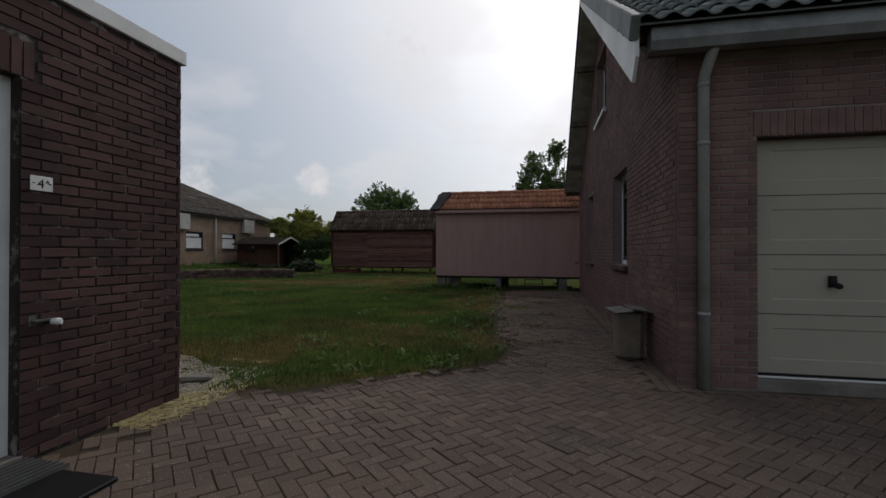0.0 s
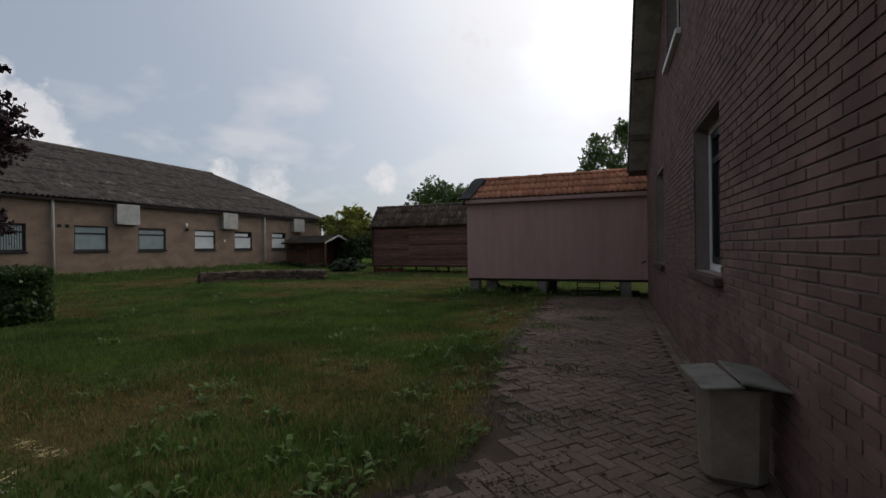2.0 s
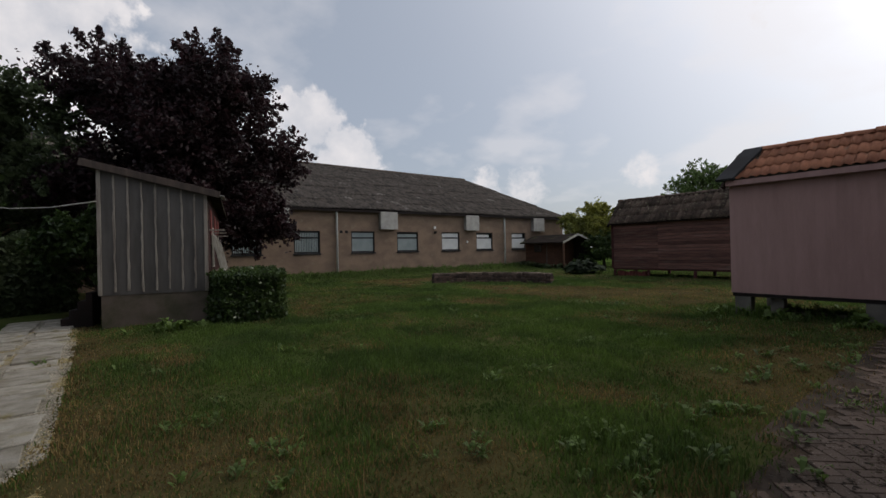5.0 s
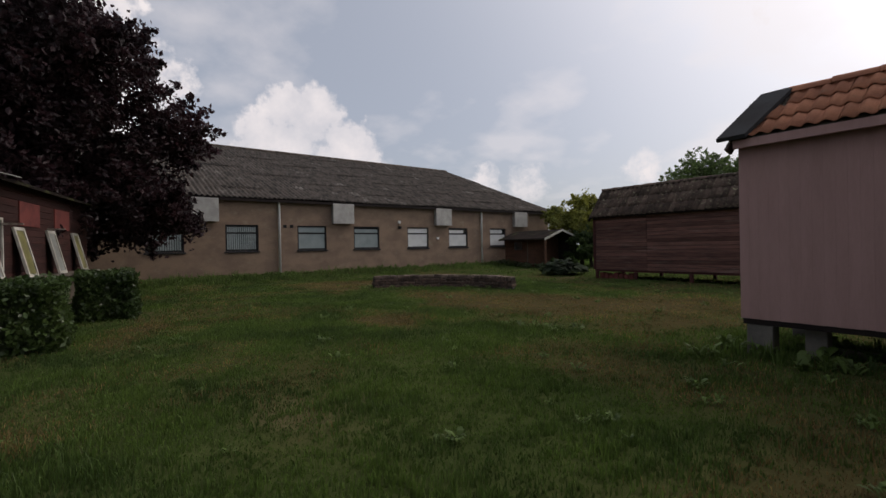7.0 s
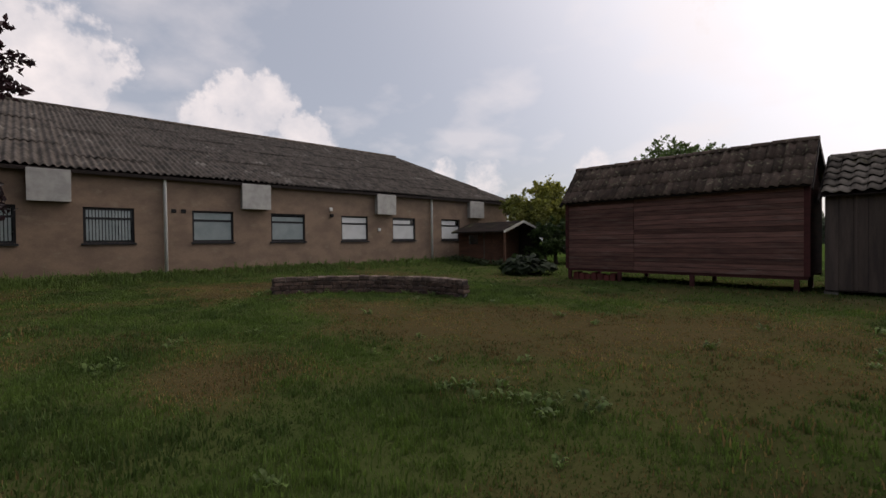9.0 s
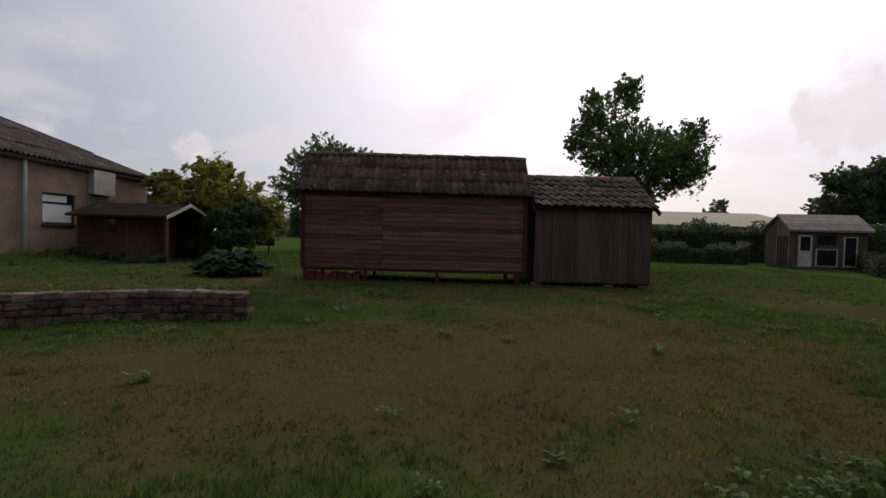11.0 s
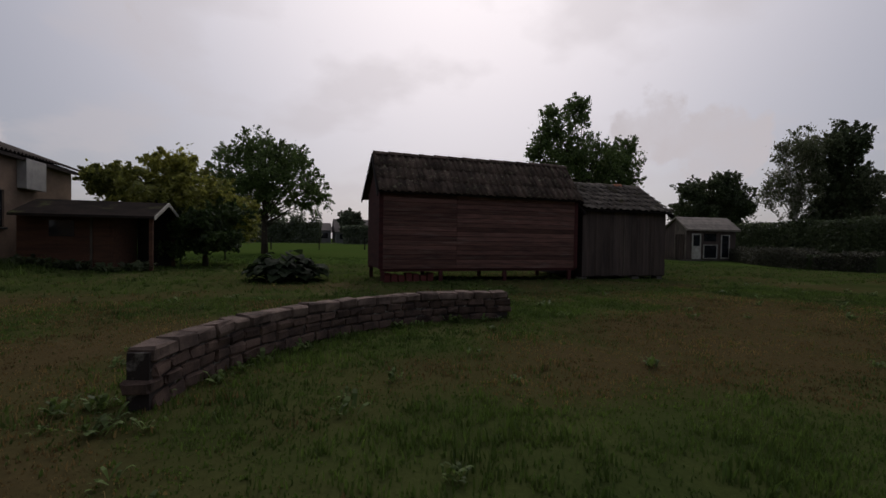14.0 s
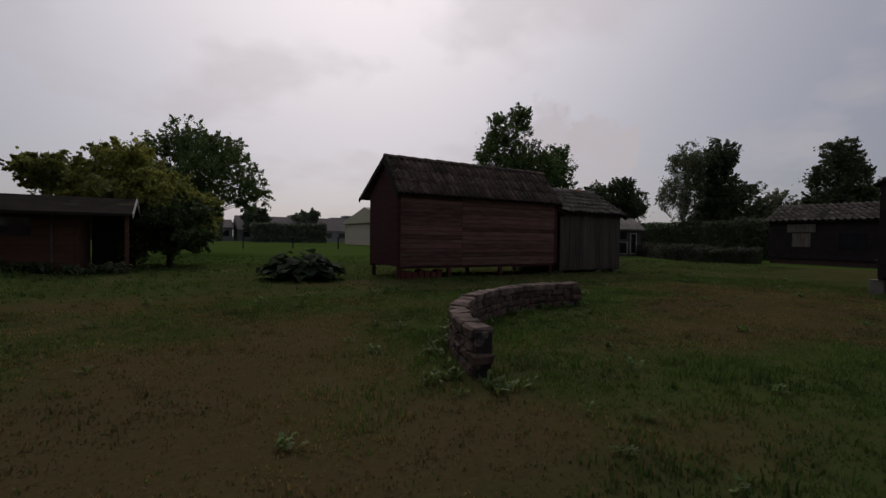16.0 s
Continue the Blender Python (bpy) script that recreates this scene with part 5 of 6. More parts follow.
for a, b, z0, z1, sill, edge in ((0.42, 1.08, 0.12, 1.8, 0.85, 0.085), (2.6, 3.25, 0.15, 1.75, 0.09, 0.06), (1.28, 2.32, 0.15, 1.08, 0.045, 0.045)):
    w = part("door" if z1 > 1.5 else "window", panel(0, b - a, 0, z1 - z0, 0.05, [(edge, b - a - edge, sill, z1 - z0 - edge)]), M_OFFWHITE, wb, "white painted frame", m=pose(a, -0.06, z0))
    part("pane", boxes((edge, b - a - edge, 0.02, 0.03, sill, z1 - z0 - edge)), M_GLASS, w)
part("window", boxes((1.35, 2.25, -0.03, -0.004, 1.3, 1.8), bevel=0.006), M_GLASS, wb)

dark = thing("dark_shed", "long dark timber shed with a grey pantile roof", "shed", pose(13.3, 26.0, 0, 0, 0, -90))
db = part("body", boxes((0, 7.4, 0, 3.4, 0.25, 2.35)), M_BLACKWOOD, dark, "dark boarded walls")
for i in range(18):
    part("board", boxes((0, 7.4, -0.02, -0.001, 0.28 + i * 0.115, 0.28 + (i + 1) * 0.115 - 0.008)), M_BLACKWOOD, db)
part("plinth", boxes((0.05, 7.35, 0.05, 3.35, -0.1, 0.25)), M_BRICK_D, dark)
rs4 = math.degrees(math.atan2(1.0, 1.95))
dark_roof = part("roof", boxes((0, 7.8, 0, 2.2, -0.03, 0.0)), M_BLACKWOOD, dark, "grey pantile roof", m=pose(-0.2, -0.25, 2.32, rs4, 0, 0))
part("roof", boxes((0, 7.8, 0, 2.2, -0.03, 0.03)), M_TILE_G, dark, m=pose(7.6, 3.65, 2.32, rs4, 0, 180))
part("gable", prism([(0, 2.3), (3.4, 2.3), (1.7, 3.2)], 0, 7.4, "x"), M_BLACKWOOD, dark)
for a, z0, b, z1, mm in ((0.9, 1.75, 2.2, 2.2, M_OLDWOOD), (1.15, 0.95, 2.0, 1.7, M_OLDWOOD), (3.2, 0.85, 4.3, 1.7, M_GLASS)):
    w = part("window", boxes((a, b, -0.05, -0.021, z0, z1), bevel=0.008), mm, db)
bench = thing("timber_bench", "low dark timber bench before the shed", "bench", pose(12.6, 21.2, 0, 0, 0, -90))
part("seat", boxes((0, 2.2, 0, 0.4, 0.36, 0.42)), M_OLDWOOD, bench)
for x in (0.1, 2.0):
    part("leg", boxes((x, x + 0.1, 0.05, 0.35, -0.05, 0.36)), M_OLDWOOD, bench)


# ---- plants ----
def tree(label, x, y, height, spread, trunk, mat, seed, leaves=14000, size=0.16, low=0.3, sprays=420, rise=0.35, reach=0.24, name="tree", bark=None, lobes=(), core=0.3):
    """A tapered trunk with thin forked limbs, and a crown of leafy sprays that grow outwards through several lobes."""
    rng = random.Random(seed)
    rs_ = np.random.RandomState(seed)
    t = thing(name, label, "tree", pose(x, y, float(ground_z(x, y))))
    mid, half = height * (low + 1) / 2, height * (1 - low) / 2
    if not lobes:
        lobes = [(0, 0, mid - 0.05 * half, spread * 0.74, half * 0.78)]
        for i in range(9):
            a, h = i * 2.399 + rng.uniform(-0.5, 0.5), rng.uniform(-0.75, 0.8)
            q = spread * 0.62 * math.sqrt(1 - 0.7 * h * h) * rng.uniform(0.75, 1.05)
            k = rng.uniform(0.26, 0.42)
            lobes.append((q * math.cos(a), q * math.sin(a), mid + h * half * 0.75, spread * k, half * k * 0.85))
    lobes = np.array(lobes, float)
    share = lobes[:, 3] ** 1.4 * lobes[:, 4] ** 0.7
    own = rs_.choice(len(lobes), sprays, p=share / share.sum())
    d = rs_.normal(size=(sprays, 3))
    d /= np.linalg.norm(d, axis=1, keepdims=True)
    r = core + (1 - core) * rs_.rand(sprays) ** 0.55
    ext = np.stack([lobes[own, 3], lobes[own, 3], lobes[own, 4]], 1)
    tip = lobes[own, :3] + d * ext * r[:, None]
    way = d * 0.8 + rs_.normal(size=(sprays, 3)) * 0.4 + np.array([0, 0, rise])
    way /= np.linalg.norm(way, axis=1, keepdims=True)
    span_ = spread * reach * (0.5 + 0.9 * rs_.rand(sprays))
    k = rs_.choice(sprays, leaves, p=span_ / span_.sum())
    s = rs_.rand(leaves)
    p = tip[k] + way[k] * (span_[k] * (s - 0.7))[:, None] + rs_.normal(size=(leaves, 3)) * (span_[k] * 0.2 * (1.12 - s))[:, None] - np.array([0, 0, 1]) * (0.12 * span_[k] * s ** 2)[:, None]
    p[:, 2] = np.maximum(p[:, 2], 0.08)
    top = height * 0.7
    bm = bmesh.new()
    line = [(0.1 * math.sin(3 * q + seed) * q, 0.1 * math.sin(2.3 * q + seed) * q, -0.1 + top * q) for q in (0, 0.2, 0.4, 0.6, 0.8, 1.0)]
    tube(bm, line, [trunk * q for q in (1.25, 0.95, 0.8, 0.55, 0.32, 0.1)], 9)
    for i in range(0, sprays, max(1, sprays // 60)):
        c = Vector(tip[i])
        s0 = min(0.9, max(0.25, (c.z / height) * 0.75))
        b0 = Vector((0, 0, top * s0))
        bend = b0.lerp(c, 0.5) + Vector((rng.uniform(-0.1, 0.1), rng.uniform(-0.1, 0.1), 0.05 * height * rng.uniform(0, 1)))
        tube(bm, [b0, bend, c, c + Vector(way[i]) * float(span_[i]) * 0.25], [trunk * 0.2, trunk * 0.12, trunk * 0.05, trunk * 0.02], 5, False)
    part("trunk", bm, bark or M_BARK, t, "tapered trunk with forking limbs")
    a = way[k] * 0.6 + rs_.normal(size=(leaves, 3))
    a /= np.linalg.norm(a, axis=1, keepdims=True)
    b = np.cross(a, rs_.normal(size=(leaves, 3)))
    b /= np.linalg.norm(b, axis=1, keepdims=True)
    n = np.cross(a, b)
    q = size * (0.6 + 0.8 * rs_.rand(leaves))[:, None]
    v = np.stack([p - a * q * 0.5, p + b * q * 0.32 + n * q * 0.12, p + a * q * 0.55, p - b * q * 0.32 + n * q * 0.12], 1).reshape(-1, 3)
    f = np.arange(leaves)[:, None] * 4 + np.array([[0, 1, 2, 3]])
    part("crown", from_arrays("crown", v, np.concatenate([f[:, [0, 1, 2]], f[:, [0, 2, 3]]]), mat), mat, t, "leafy crown with gaps")
    return t


tree("dark purple-leaved cherry plum tree behind the lean-to shed", -16.9, 8.3, 9.4, 4.5, 0.24, L_PURPLE, 3, 130000, 0.135, 0.06, 1300, reach=0.2, core=0.1)
tree("round green orchard tree in the field", -15.2, 45.3, 8.9, 4.3, 0.2, L_GREEN, 5, 36000, 0.15, 0.2, 800, reach=0.17, core=0.25, lobes=((0, 0, 5.0, 3.7, 2.8), (-0.6, 0, 7.2, 1.6, 1.3), (3.1, 0, 4.2, 1.6, 1.5), (-2.9, 0, 4.6, 1.5, 1.5), (1.5, 0.4, 6.6, 1.6, 1.2), (-2.0, 0, 6.4, 1.1, 0.9), (0, -2.4, 4.6, 1.6, 1.5)))
tree("open-crowned tree with upright branches behind the grey shed", 2.0, 34.5, 10.0, 3.4, 0.2, L_GREEN, 8, 30000, 0.14, 0.15, 620, rise=0.7, reach=0.24, lobes=((-1.4, 0, 6.3, 1.9, 2.2), (2.3, 0.3, 5.2, 1.8, 1.7), (-0.4, 0, 8.5, 0.7, 1.0), (-1.9, 0, 8.0, 0.7, 0.8), (0.4, 0, 5.2, 2.3, 2.0), (2.9, 0, 6.7, 0.8, 0.7), (-2.6, 0, 6.4, 0.8, 0.9)))
tree("broad dark tree beyond the playhouse", 28.6, 49.5, 9.6, 5.0, 0.3, L_DARK, 12, 40000, 0.22, 0.08, 700, core=0.15)
tree("tall pale birch behind the hedge", 20.3, 35.3, 11.0, 2.3, 0.16, L_BIRCH, 14, 24000, 0.12, 0.12, 420, rise=-0.3, reach=0.36, bark=M_OFFWHITE)
tree("dense dark tree behind the hedge", 22.6, 34.0, 10.5, 2.5, 0.25, L_DARK, 15, 34000, 0.18, 0.05, 600, core=0.1)
tree("rounded shrubby tree behind the hedge", 25.2, 31.8, 7.0, 4.4, 0.2, L_BIRCH, 16, 40000, 0.16, 0.04, 620, core=0.1)
tree("tall dark tree behind the dark shed", 28.0, 27.3, 9.7, 3.6, 0.28, L_DARK, 17, 34000, 0.18, 0.08, 600, core=0.1)
tree("yellow-green elder beside the barn", -18.2, 33.8, 4.7, 3.0, 0.12, L_YELLOW, 21, 34000, 0.15, 0.08, 420, rise=0.1, reach=0.25, core=0.1, lobes=((0, 0, 2.9, 2.5, 1.4), (1.9, 0.2, 2.0, 1.8, 1.2), (-1.9, 0.3, 3.3, 1.3, 0.6), (0.3, 0, 4.0, 1.2, 0.6)))
tree("dark overhanging shrub round the garden shed porch", -16.5, 32.3, 3.0, 1.8, 0.1, L_HEDGE, 22, 16000, 0.13, 0.02, 240, core=0.05)
tree("dark leafy hedgerow tree behind the annex", -19.5, 2.6, 8.2, 4.6, 0.26, L_DARK, 24, 30000, 0.19, 0.03, 420, core=0.1)
tree("green hedgerow tree behind the annex", -15.5, 1.2, 6.6, 3.4, 0.2, L_GREEN, 25, 24000, 0.17, 0.03, 340, core=0.1)
tree("glossy green shrub beside the brick steps", -12.6, 5.7, 3.1, 1.4, 0.07, L_HEDGE, 26, 12000, 0.12, 0.02, 220, core=0.05)


def hedge_block(name, label, x0, x1, y0, y1, h, mat, count, size, seed, category="hedge", core=0.16):
    """A clipped hedge: dark twiggy core and leaves over its faces."""
    t = thing(name, label, category, pose((x0 + x1) / 2, (y0 + y1) / 2, float(ground_z((x0 + x1) / 2, (y0 + y1) / 2))))
    w, d = (x1 - x0) / 2, (y1 - y0) / 2
    bm = boxes((-w + core, w - core, -d + core, d - core, -0.1, h - core))
    part("core", bm, L_DARK, t, "dark twiggy inside")
    rs_ = np.random.RandomState(seed)
    p = rs_.uniform(-1, 1, (count, 3)) * (w, d, h / 2) + (0, 0, h / 2)
    face = rs_.choice(5, count, p=np.array([d * h, d * h, w * h, w * h, 2 * w * d]) / (2 * d * h + 2 * w * h + 2 * w * d))
    depth = rs_.rand(count) ** 1.6 * (core + 0.05)
    bulge = 0.05 * np.sin(p[:, 0] * 5 + seed) * np.sin(p[:, 1] * 4.3) + 0.04 * np.sin(p[:, 2] * 7)
    for i, (ax, sign, ext) in enumerate(((0, 1, w), (0, -1, w), (1, 1, d), (1, -1, d), (2, 1, h))):
        k = face == i
        p[k, ax] = sign * (ext - depth[k] + bulge[k]) if ax < 2 else h - depth[k] + bulge[k]
    rr = 1 - 0.12 * (np.abs(p[:, 0]) / w) ** 8 * (np.abs(p[:, 1]) / d) ** 8
    p[:, :2] *= rr[:, None]
    p[:, 2] = np.where(p[:, 2] < 0.03, 0.03, p[:, 2])
    a = rs_.normal(size=(count, 3))
    a /= np.linalg.norm(a, axis=1, keepdims=True)
    b = np.cross(a, rs_.normal(size=(count, 3)))
    b /= np.linalg.norm(b, axis=1, keepdims=True)
    s = size * (0.6 + 0.8 * rs_.rand(count))[:, None]
    v = np.stack([p - a * s * 0.5, p + b * s * 0.3, p + a * s * 0.55, p - b * s * 0.3], 1).reshape(-1, 3)
    f = np.arange(count)[:, None] * 4 + np.array([[0, 1, 2, 3]])
    part("leaves", from_arrays("leaves", v, np.concatenate([f[:, [0, 1, 2]], f[:, [0, 2, 3]]]), mat), mat, t)
    return t


hedge_block("hedge", "clipped glossy laurel hedge against the shed", -10.35, -8.7, 7.5, 8.8, 0.95, L_HEDGE, 11000, 0.075, 31)
hedge_block("hedge", "second clipped laurel hedge behind the first", -14.2, -11.8, 8.8, 9.8, 0.9, L_HEDGE, 12000, 0.08, 32)


def hedge_run(name, label, pts, width, h, mat, count, size, seed, uneven=0.12, category="hedge"):
    """A long hedge or shrub belt along a line."""
    t = thing(name, label, category, pose(pts[0][0], pts[0][1], 0))
    rs_ = np.random.RandomState(seed)
    P = np.array(pts, float)
    seg = np.linalg.norm(np.diff(P, axis=0), axis=1)
    cum = np.concatenate([[0], np.cumsum(seg)])
    s = rs_.rand(count) * cum[-1]
    cx_, cy_ = np.interp(s, cum, P[:, 0]), np.interp(s, cum, P[:, 1])
    i = np.clip(np.searchsorted(cum, s) - 1, 0, len(seg) - 1)
    d = np.diff(P, axis=0)[i] / seg[i][:, None]
    hh = h * (1 + uneven * (np.sin(s * 1.3 + seed) * 0.5 + np.sin(s * 3.1) * 0.3 + np.sin(s * 7.7) * 0.3))
    ang = rs_.rand(count) * math.pi
    rad = 1 - 0.25 * rs_.rand(count) ** 2
    off = np.sign(np.cos(ang)) * np.abs(np.cos(ang)) ** 0.45 * width / 2 * rad
    z = np.abs(np.sin(ang)) ** 0.45 * hh * rad
    low = rs_.rand(count) < 0.5
    z = np.where(low, rs_.rand(count) * hh, z)
    off = np.where(low, np.sign(off) * width / 2 * rad, off)
    p = np.stack([cx_ - d[:, 1] * off, cy_ + d[:, 0] * off, z], 1) - np.array([pts[0][0], pts[0][1], 0])
    a = rs_.normal(size=(count, 3))
    a /= np.linalg.norm(a, axis=1, keepdims=True)
    b = np.cross(a, rs_.normal(size=(count, 3)))
    b /= np.linalg.norm(b, axis=1, keepdims=True)
    q = size * (0.6 + 0.8 * rs_.rand(count))[:, None]
    v = np.stack([p - a * q * 0.5, p + b * q * 0.3, p + a * q * 0.55, p - b * q * 0.3], 1).reshape(-1, 3)
    f = np.arange(count)[:, None] * 4 + np.array([[0, 1, 2, 3]])
    part("leaves", from_arrays("leaves", v, np.concatenate([f[:, [0, 1, 2]], f[:, [0, 2, 3]]]), mat), mat, t)
    bm = bmesh.new()
    for (ax, ay), (bx, by) in zip(pts, pts[1:]):
        L = math.hypot(bx - ax, by - ay)
        box(bm, 0, L, -width * 0.32, width * 0.32, -0.1, h * 0.8, pose(ax - pts[0][0], ay - pts[0][1], 0, 0, 0, math.degrees(math.atan2(by - ay, bx - ax))))
    part("core", bm, L_DARK, t, "dark twiggy inside")
    return t


hedge_run("conifer_hedge", "tall dark clipped conifer hedge behind the sheds", [(21.5, 41.5), (17.8, 30), (16.2, 20), (15.5, 8)], 1.4, 2.75, L_DARK, 42000, 0.17, 41, 0.05)
hedge_run("shrub_border", "low greyish shrubs in front of the tall hedge", [(15.4, 35.6), (11.4, 30.4), (10.4, 27.6), (10.8, 25.4)], 1.5, 0.85, L_SHRUB, 16000, 0.11, 42, 0.25, "shrubs")
hedge_run("conifer_hedge", "dark hedge behind the playhouse", [(4, 43), (12, 43.5), (22, 42)], 1.4, 2.5, L_DARK, 16000, 0.18, 43, 0.2)
hedge_run("shrub_border", "tall dry weeds beside the playhouse", [(5, 40.5), (11.0, 39.0)], 1.2, 1.1, L_BIRCH, 7000, 0.12, 44, 0.4, "shrubs")
hedge_run("conifer_hedge", "tall dark hedge at the end of the garden path", [(-13.8, 2.5), (-14.6, 5.2)], 1.2, 2.0, L_DARK, 9000, 0.12, 45, 0.2)
# far hedges and trees: distance haze is painted in by their paler leaves
hedge_run("far_hedge", "dark hedge far across the field", [(-60, 128), (-24, 122), (-8, 118)], 4, 5.5, L_FAR_HAZED, 12000, 0.6, 46, 0.5)
hedge_run("far_hedge", "clipped hedge far across the field", [(-4, 104), (9, 100)], 3, 3.6, L_FAR_HAZED, 6000, 0.5, 47, 0.05)
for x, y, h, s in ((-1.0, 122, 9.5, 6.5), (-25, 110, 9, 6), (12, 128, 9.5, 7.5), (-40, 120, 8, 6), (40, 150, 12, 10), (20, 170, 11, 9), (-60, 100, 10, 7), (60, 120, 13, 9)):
    tree("distant tree beyond the field", x, y, h, s * 0.62, 0.35, L_FAR_HAZED, int(500 + x * 3 + y), 7000, 0.55, 0.03, 160, core=0.1)

# clump of broad dark leaves
rhubarb = thing("rhubarb_plant", "sprawling mound of broad dark leaves on the lawn", "plant", pose(-13.45, 25.6, 0))
rng = random.Random(52)
bm = bmesh.new()
for i in range(190):
    a, q = rng.uniform(0, 2 * math.pi), math.sqrt(rng.random())
    foot = Vector((0.75 * q * math.cos(a), 0.55 * q * math.sin(a), 0.05))
    a += rng.uniform(-0.7, 0.7)
    out, side = Vector((math.cos(a), math.sin(a), 0)), Vector((-math.sin(a), math.cos(a), 0))
    up, size = (0.86 - 0.62 * q) * rng.uniform(0.3, 1.15), rng.uniform(0.24, 0.42)
    c0 = foot + out * 0.12 + Vector((0, 0, up * 0.75))
    twist = rng.uniform(-0.35, 0.35)
    rows_ = []
    for s, w, rise_ in ((0.0, 0.16, 0.0), (0.25, 0.42, 0.09), (0.55, 0.5, 0.07), (0.8, 0.34, -0.06), (1.0, 0.05, -0.22)):
        c = c0 + out * size * s + Vector((0, 0, size * rise_ * rng.uniform(0.8, 1.6)))
        e = side * size * w
        dz = Vector((0, 0, size * w * twist))
        cup = Vector((0, 0, size * 0.1 * rng.uniform(0.4, 1.4)))
        rows_.append([bm.verts.new(c - e - dz + cup), bm.verts.new(c), bm.verts.new(c + e + dz + cup)])
    for r0, r1 in zip(rows_, rows_[1:]):
        for k in (0, 1):
            bm.faces.new((r0[k], r0[k + 1], r1[k + 1], r1[k]))
part("leaves", bm, L_RHUBARB, rhubarb)
bm = bmesh.new()
for i in range(40):
    a, q = rng.uniform(0, 2 * math.pi), rng.uniform(0.2, 1)
    tube(bm, [(0.3 * q * math.cos(a), 0.3 * q * math.sin(a), -0.03), (1.1 * q * math.cos(a), 0.85 * q * math.sin(a), 0.5 * (1.1 - q))], [0.02, 0.012], 5)
part("stalk_clump", bm, L_RHUBARB, rhubarb)

# ---- field fence, sign, far buildings ----
fence = thing("field_fence", "thin wire fence on short dark posts across the field", "fence", pose(-20, 57, 0))
fn = rel(fence, Matrix())
posts = [(-24 + 4.3 * i, 58 - 0.25 * i) for i in range(14)]
for x, y in posts:
    part("post", boxes((x - 0.05, x + 0.05, y - 0.05, y + 0.05, -0.1, 1.15)), M_BLACKWOOD, fence, m=fn)
for z in (0.6, 1.05):
    bm = bmesh.new()
    tube(bm, [(x, y, z) for x, y in posts], [0.008] * len(posts), 4)
    part("wire", bm, M_ZINC, fence, m=fn)
sign = thing("field_sign", "small dark board on a post at the field edge", "sign", pose(-16.4, 36.5, 0))
part("post", boxes((-0.03, 0.03, -0.03, 0.03, -0.1, 0.62)), M_BLACKWOOD, sign)
part("board", boxes((-0.62, 0.32, -0.05, -0.03, 0.5, 1.1), bevel=0.01), M_BLACKWOOD, sign)
for z in (0.68, 0.88):
    part("writing", boxes((-0.54, 0.24, -0.056, -0.0505, z, z + 0.06)), M_OLDWOOD, sign)


def far_block(name, label, x, y, w, d, h, mat, rows, cols, roof=None):
    t = thing(name, label, "building", pose(x, y, 0))
    part("wall", boxes((-w / 2, w / 2, -d / 2, d / 2, -0.5, h)), mat, t)
    for r in range(rows):
        for c in range(cols):
            u = -w / 2 + (c + 0.5) * w / cols
            z = h * (r + 0.35) / rows
            part("window", boxes((u - w / cols * 0.3, u + w / cols * 0.3, -d / 2 - 0.12, -d / 2 - 0.02, z, z + h / rows * 0.45)), M_GLASS, t)
    if roof:
        part("roof", prism([(-d / 2 - 0.4, h), (d / 2 + 0.4, h), (0, h + roof)], -w / 2 - 0.3, w / 2 + 0.3, "x"), M_FARROOF, t)
    return t


far_block("far_building", "low long pale greenhouse building beyond the field", 16, 130, 40, 12, 2.6, M_FARWALL, 1, 9, 3.4)
far_block("far_building", "low long pale building beyond the field", -16, 132, 22, 10, 3.0, M_FARWALL, 1, 6, 2.0)
for x, y, w, h in ((82, 330, 6, 15), (90, 328, 5, 16.5), (98, 324, 10, 15.5), (114, 318, 9, 14)):
    far_block("apartment_building", "pale apartment block on the horizon", x, y, w, 10, h, M_FARWALL, 6, 3)
hall = thing("hall", "pale metal hall behind the open tree", "hall", pose(22, 66, 0))
part("wall", boxes((-14, 16, 0, 20, -0.2, 3.3)), M_HALL, hall)
part("roof", prism([(-1, 3.3), (21, 3.3), (10, 5.6)], -14.5, 16.5, "x"), M_HALL, hall)
part("door", boxes((2, 5.5, -0.06, -0.02, 0, 2.8)), M_VENT, hall)

# ---- garden path of pale slabs and gravel ----
path = tagged(new("path", to_mesh("path", boxes((-12.6, -3.3, 4.24, 5.4, -0.2, -0.02), (-3.3, -2.56, 4.24, 4.85, -0.2, -0.02)), M_PEBBLE)), "pale gravel path with zig-zag concrete slabs", "path", kind="structure")
rng = random.Random(61)
for i in range(24):
    for row, y in enumerate((4.42, 4.98)):
        x = -3.3 - i * 0.42 - 0.4 * row
        if x < -12.3 or rng.random() < 0.12 and i < 4:
            continue
        part("slab", boxes((-0.19, 0.19, -0.24, 0.24, -0.06, 0.012), bevel=0.007), M_SLAB, path, m=pose(x + rng.uniform(-0.03, 0.03), y + 0.1 + rng.uniform(-0.03, 0.03), rng.uniform(-0.012, 0.01), rng.uniform(-2, 2), rng.uniform(-2.5, 2.5), rng.uniform(-5, 5)))


